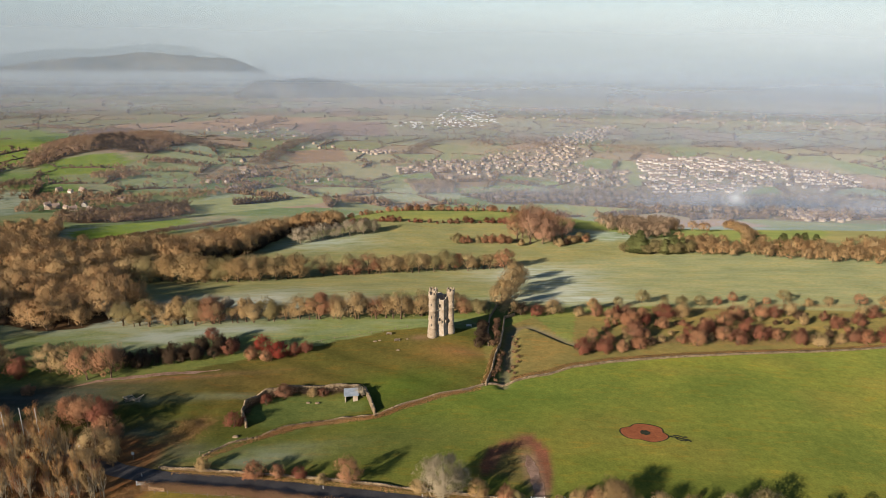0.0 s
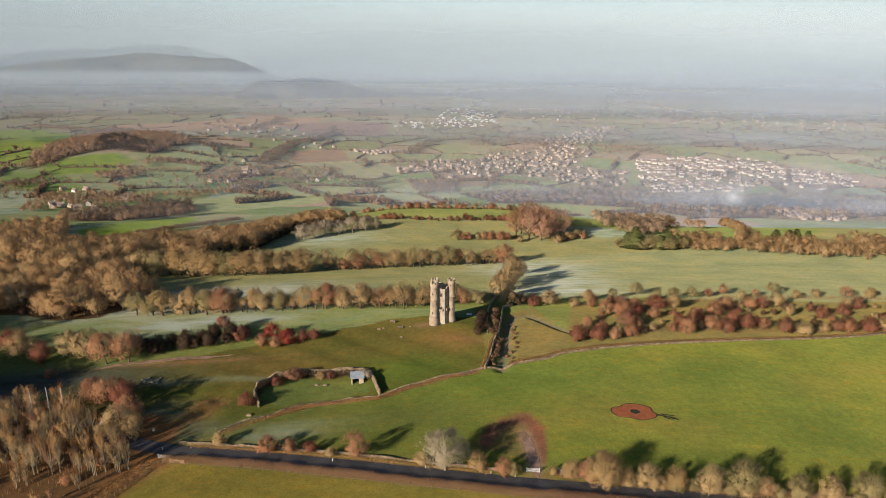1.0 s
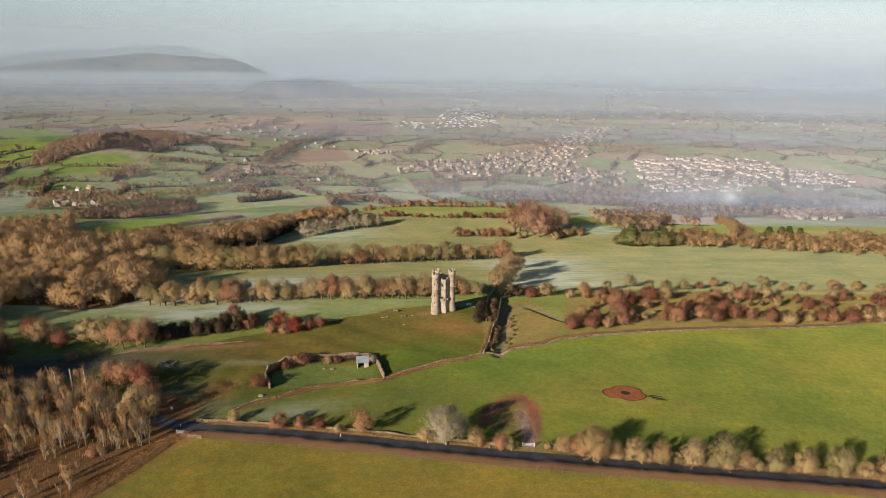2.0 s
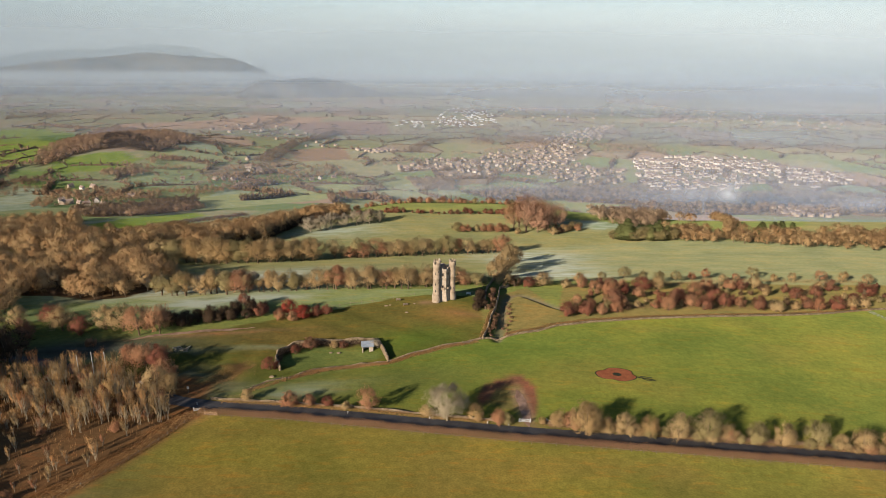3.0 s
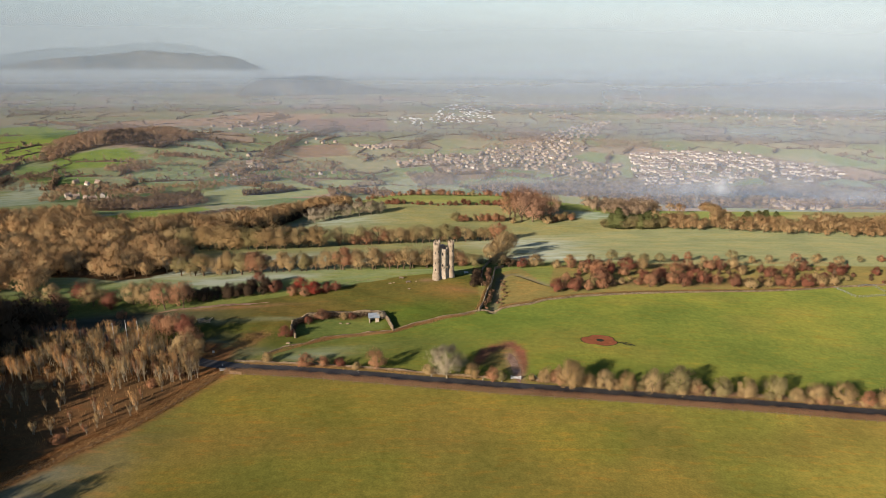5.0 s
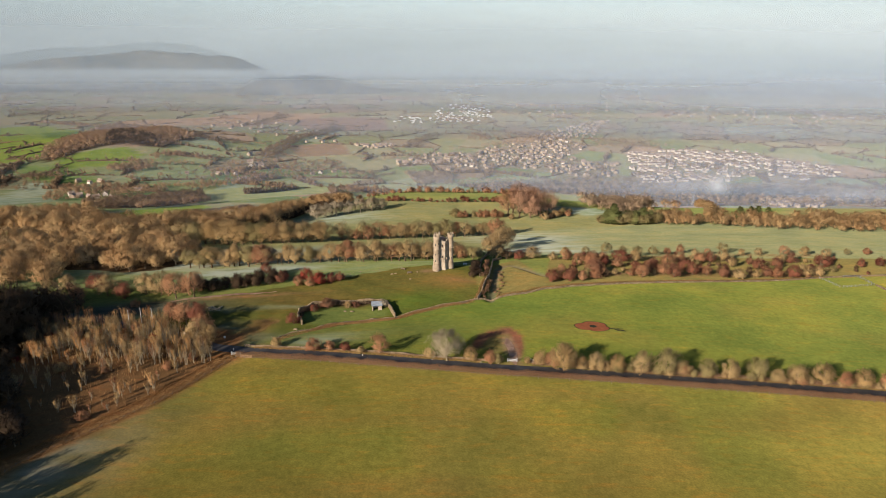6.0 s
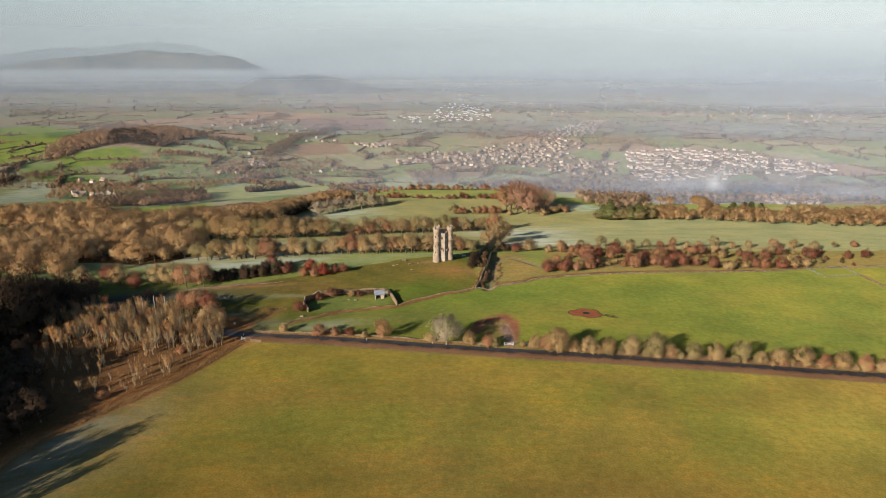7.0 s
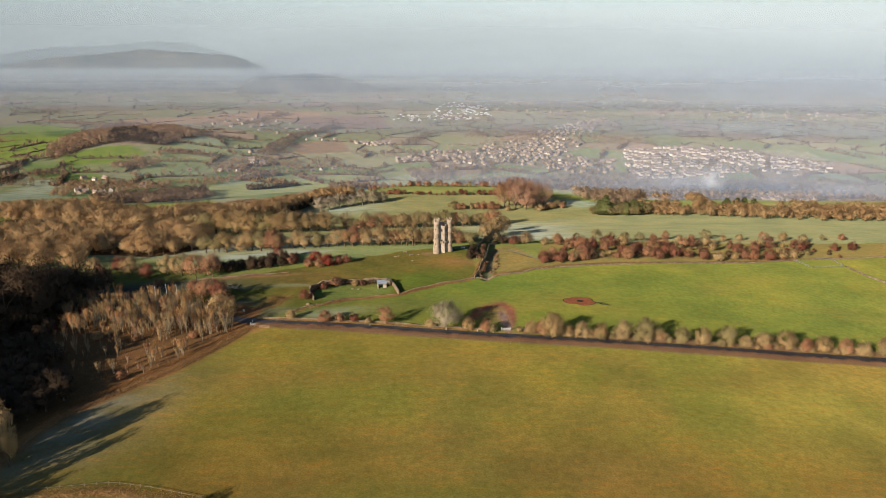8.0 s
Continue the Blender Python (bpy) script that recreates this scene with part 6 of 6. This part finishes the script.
def field_gate(x, y, turn, wide, label, material):
    """A five-barred gate between two posts."""
    thing = tagged(new("field_gate"), label, "gate")
    for s in (-1, 1):
        bm = bmesh.new()
        box(bm, s * (wide / 2 + 0.12), 0, -0.4, 0.22, 0.22, 1.8, 0, 0.03)
        part("post", bm, material, thing)
    for k in range(5):
        bm = bmesh.new()
        box(bm, 0, 0, 0.2 + 0.23 * k, wide, 0.05, 0.07, 0, 0.01)
        part("bar", bm, material, thing)
    bm = bmesh.new()
    box(bm, 0, 0.05, -0.05, 0.09, 0.05, math.hypot(wide, 0.95), 0, 0.01)
    brace = part("brace", bm, material, thing)
    brace.matrix_local = pose(-wide / 2, 0, 0.25, 0, math.degrees(math.atan2(wide, 0.9)), 0)
    thing.matrix_world = Matrix.Translation(at(x, y)) @ pose(0, 0, 0, 0, 0, turn)


field_gate(25.6, -97.4, -3, 3.2, "white five-barred field gate across an earth track", WHITE_PAINT)
field_gate(-77.5, -92.6, -8, 3.4, "silver steel field gate at the road junction", STEEL)
field_gate(8.8, -41.2, 20, 2.6, "grey timber gate in the field wall", TIMBER)


def board_fence(x, y, turn, label):
    """A short run of close boards between posts."""
    thing = tagged(new("board_fence"), label, "fence")
    for k in range(4):
        bm = bmesh.new()
        box(bm, 0, 0, 0.12 + 0.27 * k, 4.2, 0.05, 0.22, 0, 0.01)
        part("board", bm, FRESH_TIMBER, thing)
    for k in (-2.1, 0, 2.1):
        bm = bmesh.new()
        box(bm, k, 0.09, -0.3, 0.14, 0.12, 1.6, 0, 0.02)
        part("post", bm, FRESH_TIMBER, thing)
    thing.matrix_world = Matrix.Translation(at(x, y)) @ pose(0, 0, 0, 0, 0, turn)


board_fence(-73.2, -94.8, -7, "tan timber board fence beside the field gate")


def sign_board(x, y, turn, wide, tall, up, label):
    thing = tagged(new("sign_board"), label, "sign")
    bm = bmesh.new()
    box(bm, 0, 0, -0.3, 0.1, 0.1, up + tall, 0, 0.01)
    part("post", bm, TIMBER, thing)
    bm = bmesh.new()
    box(bm, 0, -0.08, up, wide, 0.05, tall, 0, 0.01)
    part("board", bm, WHITE_PAINT, thing, "plain white board")
    thing.matrix_world = Matrix.Translation(at(x, y)) @ pose(0, 0, 0, 0, 0, turn)


sign_board(-102.4, -77.0, 10, 0.9, 0.9, 1.3, "white sign board on a post beside the road")
sign_board(-85.3, -80.6, 0, 0.8, 1.0, 1.4, "white sign board on a post at the junction")
for x, y in ((-79.6, -88.6), (-30, -93.5), (-4, -96.3), (14, -98.6), (20.5, -99.6)):
    bm = bmesh.new()
    box(bm, 0, 0, -0.2, 0.16, 0.16, 1.2, 0, 0.03)
    ob = part("marker_post", bm, WHITE_PAINT)
    tagged(ob, "short white marker post on the road verge", "post", "verge posts")
    ob.location = at(x, y)
for k, (x, y) in enumerate(((-125.8, -72.5), (-121.6, -70.8), (-117.2, -70.6))):
    thing = tagged(new("flagpole"), "tall slim white flagpole standing behind young trees", "flagpole", "flagpoles")
    v, f = tube([(0, 0, -0.3), (0, 0, 5), (0, 0, 10.2)], (0.14, 0.12, 0.07), 8)
    part("pole", mesh_of("pole", v, f, WHITE_PAINT), None, thing)
    part("finial", lathe([(0.06, 10.15), (0.14, 10.25), (0.14, 10.35), (0.05, 10.45)], 8), WHITE_PAINT, thing)
    thing.location = at(x, y)


def log_pile(x, y):
    thing = tagged(new("log_pile"), "heap of cut logs and branches on worn turf", "logs")
    rng = random.Random(4)
    for k in range(16):
        r = rng.uniform(0.16, 0.32)
        v, f = tube([(-rng.uniform(0.8, 1.8), 0, 0), (rng.uniform(0.8, 1.8), 0, 0)], (r, r * 0.85), 8)
        log = part("log", mesh_of("log", v, f, PALE_BARK), None, thing)
        log.matrix_local = pose(rng.uniform(-2.6, 2.6), rng.uniform(-1.0, 1.0), r + 0.32 * (k % 3), 0, rng.uniform(-8, 8), rng.uniform(0, 180))
    thing.matrix_world = Matrix.Translation(at(x, y, -0.1))


log_pile(-99.5, -47.5)


def bench(x, y, turn, label, material):
    thing = tagged(new("bench"), label, "bench", "benches on the hill")
    bm = bmesh.new()
    box(bm, 0, 0, 0.42, 2.2, 0.5, 0.09, 0, 0.02)
    part("seat", bm, material, thing)
    bm = bmesh.new()
    box(bm, 0, 0.25, 0.55, 2.2, 0.08, 0.5, 0, 0.02)
    part("backrest", bm, material, thing)
    for s in (-0.9, 0.9):
        for d in (-0.2, 0.2):
            bm = bmesh.new()
            box(bm, s, d, -0.1, 0.1, 0.1, 0.54, 0, 0.01)
            part("leg", bm, material, thing)
    thing.matrix_world = Matrix.Translation(at(x, y)) @ pose(0, 0, 0, 0, 0, turn)


bench(11.3, 12.2, 0, "white-painted bench on the grass beside the tower", WHITE_PAINT)
bench(-16.8, -4.6, 12, "weathered timber bench on the hill's brow", TIMBER)
bench(-20.5, 2.0, -20, "weathered timber bench on the hill's brow", TIMBER)


def boulder(x, y, size, seed):
    """A half-buried field stone."""
    bm = bmesh.new()
    bmesh.ops.create_icosphere(bm, subdivisions=2, radius=1.0)
    rng = random.Random(seed)
    for v in bm.verts:
        v.co *= rng.uniform(0.82, 1.12)
    ob = part("boulder", bm, DRY_STONE)
    tagged(ob, "pale half-buried stone in the hill turf", "rock", "stones on the hill")
    ob.matrix_world = Matrix.Translation(at(x, y, size * 0.15)) @ Matrix.Diagonal((size * 1.4, size, size * 0.6, 1))


for k, (x, y, s) in enumerate(((-25.5, -3.4, 0.6), (-23.8, -2.8, 0.45), (-13, -3.5, 0.4), (-16, -12, 0.5), (-40, -46.8, 0.6), (-43, -47, 0.5), (-60, -69.5, 0.7))):
    boulder(x, y, s, k)


# ---- the poppy on the field, and the worn red arch by the gate ----
def flat(name, outline, lift, material, parent, label="", hole=None):
    """A shape laid on the turf, from rings of the same count."""
    verts, faces = [], []
    n = len(outline)
    inner = hole or [(sum(p[0] for p in outline) / n, sum(p[1] for p in outline) / n)] * n
    steps = 6
    for s in range(steps + 1):
        for (ax, ay), (bx, by) in zip(inner, outline):
            x, y = ax + (bx - ax) * s / steps, ay + (by - ay) * s / steps
            verts.append(at(x, y, lift))
    for s in range(steps):
        for k in range(n):
            faces.append((s * n + k, s * n + (k + 1) % n, (s + 1) * n + (k + 1) % n, (s + 1) * n + k))
    return part(name, mesh_of(name, verts, [f[::-1] for f in faces], material, True), None, parent, label)


def poppy(cx, cy):
    thing = tagged(new("poppy_emblem"), "huge red poppy with dark centre marked out on the turf", "field emblem")
    ang = np.linspace(0, 2 * math.pi, 72, endpoint=False)

    def ring(grow):
        r = 1.02 - 0.2 * np.abs(np.cos(1.5 * (ang - 0.15))) ** 8
        return [(cx + grow * 7.2 * q * math.cos(a), cy + grow * 4.9 * q * math.sin(a)) for a, q in zip(ang, r)]

    flat("petals", ring(0.975), 0.1, POPPY, thing)
    flat("rim", ring(1.025), 0.13, DARK_TURF, thing, "dark outline", ring(0.975))
    flat("centre", [(cx + 0.2 + 1.55 * math.cos(a) * (1 + 0.08 * math.sin(7 * a)), cy + 1.3 * math.sin(a) * (1 + 0.08 * math.sin(7 * a))) for a in ang], 0.16, DARK_TURF, thing, "dark round centre")
    stem = [(cx + 7.2, cy - 1.3), (cx + 8.4, cy - 1.8), (cx + 9.6, cy - 2.0), (cx + 10.8, cy - 2.7), (cx + 12.0, cy - 2.9), (cx + 13.2, cy - 4.0)]
    for line, half in ((stem, 0.32), ([(cx + 8.2, cy - 0.9), (cx + 9.8, cy - 0.9), (cx + 11.2, cy - 1.7), (cx + 12.6, cy - 1.5)], 0.28), ([(cx + 8.8, cy - 2.0), (cx + 9.4, cy - 3.2), (cx + 10.8, cy - 3.6), (cx + 12, cy - 3.3)], 0.28)):
        ob = strip("stem", line, half, 0.11, DARK_TURF, 0.4, 0.16, 9)
        ob.parent = thing
        tagged(ob, "thin dark stem")


poppy(61.8, -64.6)


# ---- distance and mist ----
def veil(name, radius, low, high, density, label, colour=(0.8, 0.82, 0.83), soft=0.3, foot_up=0.02, sides=(0.7, 1.3), bow=0.12, wispy=(0.75, 1.15)):
    """A wall of thin winter haze standing across the vale, dense below, fading out above."""
    verts, faces = [], []
    n = 40
    for k in range(n + 1):
        a = -1.05 + 2.1 * k / n
        for z in (low, high):
            verts.append((radius * a, -300 + radius * (1 - bow * a * a), z))
    faces = [(2 * k, 2 * k + 2, 2 * k + 3, 2 * k + 1) for k in range(n)]

    def build(nn, l):
        tc = nn.new("ShaderNodeTexCoord")
        sep = nn.new("ShaderNodeSeparateXYZ")
        l.new(tc.outputs["Object"], sep.inputs[0])
        up = nn.new("ShaderNodeMapRange")
        up.interpolation_type = "SMOOTHSTEP"
        up.inputs["From Min"].default_value, up.inputs["From Max"].default_value = low + soft * (high - low), high
        up.inputs["To Min"].default_value, up.inputs["To Max"].default_value = density, 0.0
        l.new(sep.outputs["Z"], up.inputs["Value"])
        wisps = noise_node(nn, l, 0.0022, 5, stretch=(1.0, 1.0, 6.0))
        mul = nn.new("ShaderNodeMapRange")
        mul.inputs["From Min"].default_value, mul.inputs["From Max"].default_value = 0.25, 0.75
        mul.inputs["To Min"].default_value, mul.inputs["To Max"].default_value = wispy
        l.new(wisps, mul.inputs["Value"])
        east = nn.new("ShaderNodeMapRange")
        east.inputs["From Min"].default_value, east.inputs["From Max"].default_value = -0.55 * radius, 0.5 * radius
        east.inputs["To Min"].default_value, east.inputs["To Max"].default_value = sides
        l.new(sep.outputs["X"], east.inputs["Value"])
        foot = nn.new("ShaderNodeMapRange")
        foot.interpolation_type = "SMOOTHSTEP"
        foot.inputs["From Min"].default_value, foot.inputs["From Max"].default_value = -232, -232 + foot_up * radius
        l.new(sep.outputs["Z"], foot.inputs["Value"])
        thin = nn.new("ShaderNodeMath")
        thin.operation = "MULTIPLY"
        l.new(foot.outputs[0], thin.inputs[0])
        l.new(east.outputs[0], thin.inputs[1])
        both = nn.new("ShaderNodeMath")
        both.operation = "MULTIPLY"
        l.new(thin.outputs[0], both.inputs[0])
        l.new(mul.outputs[0], both.inputs[1])
        out = nn.new("ShaderNodeMath")
        out.operation, out.use_clamp = "MULTIPLY", True
        l.new(up.outputs[0], out.inputs[0])
        l.new(both.outputs[0], out.inputs[1])
        return out.outputs[0]

    ob = new(name, mesh_of(name, verts, faces, mist_material(name, colour, build), True))
    return tagged(ob, label, "mist", kind="structure")


def far_hill(name, radius, depth, crest, foot, label, seed):
    """A long far hill on an arc about the walk: a crest from (bearing, height) pairs, sloping away on both sides."""
    bearing = np.linspace(crest[0][0] - 2, crest[-1][0] + 2, 170)
    away = np.linspace(-depth, depth, 30)
    b, v = (q.ravel() for q in np.meshgrid(bearing, away))
    top = sum(np.interp(b + d, [c[0] for c in crest], [c[1] for c in crest], left=foot, right=foot) for d in (-0.4, 0, 0.4)) / 3
    x, y = (radius + v) * np.sin(np.radians(b)), -300 + (radius + v) * np.cos(np.radians(b))
    z = foot + (top - foot) * np.exp(-(v / depth * 1.8) ** 2)
    z += 0.05 * (top - foot) * (smooth_noise(x, y, 70, seed) + smooth_noise(x, y, 30, seed + 1) - 1) * (z > foot + 4)
    i, j = np.meshgrid(np.arange(169), np.arange(29))
    q = (j * 170 + i).ravel()
    ob = new(name, mesh_of(name, np.stack([x, y, z], 1), np.stack([q, q + 170, q + 171, q + 1], 1)[:, ::-1], HILL_GROUND, True))
    return tagged(ob, label, "hill", kind="structure")


def backdrop():
    """The far sky's haze, closing the distance: white mist below, pale blue above."""
    m, n, l, p = shader("hazy_distance", 1.0, 0.0)
    tc, sep = n.new("ShaderNodeTexCoord"), n.new("ShaderNodeSeparateXYZ")
    l.new(tc.outputs["Object"], sep.inputs[0])
    up = n.new("ShaderNodeMapRange")
    up.inputs["From Min"].default_value, up.inputs["From Max"].default_value = -200, 420
    l.new(sep.outputs["Z"], up.inputs["Value"])
    wisp = n.new("ShaderNodeMath")
    wisp.operation = "MULTIPLY_ADD"
    l.new(noise_node(n, l, 0.0008, 2, stretch=(1.0, 1.0, 10.0)), wisp.inputs[0])
    wisp.inputs[1].default_value = 0.05
    l.new(up.outputs[0], wisp.inputs[2])
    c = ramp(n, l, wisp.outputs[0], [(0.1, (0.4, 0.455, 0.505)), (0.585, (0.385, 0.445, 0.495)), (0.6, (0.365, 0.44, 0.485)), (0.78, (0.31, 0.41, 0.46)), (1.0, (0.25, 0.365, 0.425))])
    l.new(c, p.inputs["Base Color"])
    verts, faces = [], []
    for k in range(61):
        a = -1 + k / 30
        for z in (-300, 0, 300, 700):
            verts.append((4600 * a, 4760 - 260 * abs(a) ** 2, z))
    for k in range(60):
        faces += [(4 * k + j, 4 * k + j + 1, 4 * k + j + 5, 4 * k + j + 4) for j in range(3)]
    tagged(new("backdrop", mesh_of("backdrop", verts, faces, m, True)), "pale blue winter haze closing the far distance", "sky", kind="structure")


HILL_GROUND = weathered("far_hillside", (0.02, 0.024, 0.018), (0.16, 0.13, 0.08), 0.008, 0.95, 5.0, 0.5)
far_hill("far_hill", 4600, 240, [(-40, -170), (-34, -122), (-32, -104), (-30.3, -80), (-27.5, -60), (-25, -46), (-23.4, -33), (-22, -35), (-20.5, -46), (-18.3, -62), (-16.6, -66), (-15.9, -86), (-15.2, -110), (-14, -150), (-12.5, -200)], -240, "long wooded hill rising out of the valley mist", 8)
far_hill("low_hill", 3840, 110, [(-16.5, -235), (-15.6, -170), (-14.4, -139), (-13.9, -147), (-12.2, -141), (-10.4, -133), (-8.7, -146), (-6.9, -182), (-4.2, -225)], -240, "low wooded knoll half sunk in mist", 9)
far_hill("farther_hill", 4900, 70, [(-40, -120), (-33.9, -80), (-32, -62), (-30.6, -36), (-28.5, -16), (-26.4, -22), (-24.1, -6), (-22.8, 10), (-20.5, 8), (-19.3, -14), (-17.5, -50), (-15.5, -110), (-13, -190)], -240, "faint blue hill behind the long hill", 10)
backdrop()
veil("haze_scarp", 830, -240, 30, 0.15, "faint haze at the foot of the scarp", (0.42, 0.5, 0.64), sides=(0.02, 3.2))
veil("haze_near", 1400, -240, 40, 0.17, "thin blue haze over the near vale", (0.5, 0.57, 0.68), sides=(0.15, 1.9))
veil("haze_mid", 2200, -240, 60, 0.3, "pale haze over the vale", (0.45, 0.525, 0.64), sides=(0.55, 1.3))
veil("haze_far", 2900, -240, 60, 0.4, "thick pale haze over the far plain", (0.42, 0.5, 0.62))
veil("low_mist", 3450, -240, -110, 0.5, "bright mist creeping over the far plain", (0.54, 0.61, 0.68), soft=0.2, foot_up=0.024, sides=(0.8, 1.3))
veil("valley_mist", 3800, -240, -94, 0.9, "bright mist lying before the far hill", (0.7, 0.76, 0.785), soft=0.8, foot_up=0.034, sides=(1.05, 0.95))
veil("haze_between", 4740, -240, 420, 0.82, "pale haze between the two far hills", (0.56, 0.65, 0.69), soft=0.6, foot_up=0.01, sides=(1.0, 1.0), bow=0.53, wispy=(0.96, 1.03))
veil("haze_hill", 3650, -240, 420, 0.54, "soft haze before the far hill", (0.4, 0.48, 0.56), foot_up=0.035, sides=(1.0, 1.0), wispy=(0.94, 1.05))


def smoke(x, y, wide, tall, low, density, tilt, seed, colour=(0.55, 0.6, 0.68)):
    """A drift of bonfire smoke: a soft-edged sheet of thin vapour."""
    def build(nn, l):
        tc = nn.new("ShaderNodeTexCoord")
        mp = nn.new("ShaderNodeMapping")
        mp.inputs["Location"].default_value = (-1, -1, -1)
        mp.inputs["Scale"].default_value = (2, 2, 2)
        l.new(tc.outputs["Generated"], mp.inputs["Vector"])
        grad = nn.new("ShaderNodeTexGradient")
        grad.gradient_type = "QUADRATIC_SPHERE"
        l.new(mp.outputs[0], grad.inputs["Vector"])
        puff = nn.new("ShaderNodeMapRange")
        puff.inputs["From Min"].default_value, puff.inputs["From Max"].default_value = 0.3, 0.7
        puff.inputs["To Min"].default_value, puff.inputs["To Max"].default_value = 0.3 * density, 1.6 * density
        l.new(noise_node(nn, l, 0.02, 5), puff.inputs["Value"])
        out = nn.new("ShaderNodeMath")
        out.operation, out.use_clamp = "MULTIPLY", True
        l.new(grad.outputs["Fac"], out.inputs[0])
        l.new(puff.outputs[0], out.inputs[1])
        return out.outputs[0]

    verts, faces = [], []
    for i in range(13):
        for j in range(7):
            u, v = i / 12 - 0.5, j / 6 - 0.5
            verts.append((u * wide, 3 * math.sin(5 * u + seed) + 2 * math.cos(4 * v), v * tall + tilt * u * wide))
    faces = [(i * 7 + j, i * 7 + j + 7, i * 7 + j + 8, i * 7 + j + 1) for i in range(12) for j in range(6)]
    ob = new("smoke", mesh_of("smoke", verts, faces, mist_material("smoke", colour, build), True))
    ob.location = (x, y, float(height(x, y)) + low + tall / 2)
    return tagged(ob, "thin blue bonfire smoke drifting over the valley woods", "smoke", kind="stuff")


smoke(494, 985, 40, 56, -6, 1.1, 0.5, 1, (0.8, 0.83, 0.86))
smoke(540, 1000, 170, 58, 12, 0.85, 0.12, 6, (0.74, 0.78, 0.82))
smoke(640, 1035, 330, 60, 12, 0.75, 0.02, 2)
smoke(420, 1075, 700, 70, -12, 0.55, 0.0, 3)
smoke(820, 1000, 420, 70, -14, 0.5, 0.0, 4)
smoke(120, 1180, 700, 60, -14, 0.35, 0.0, 5)
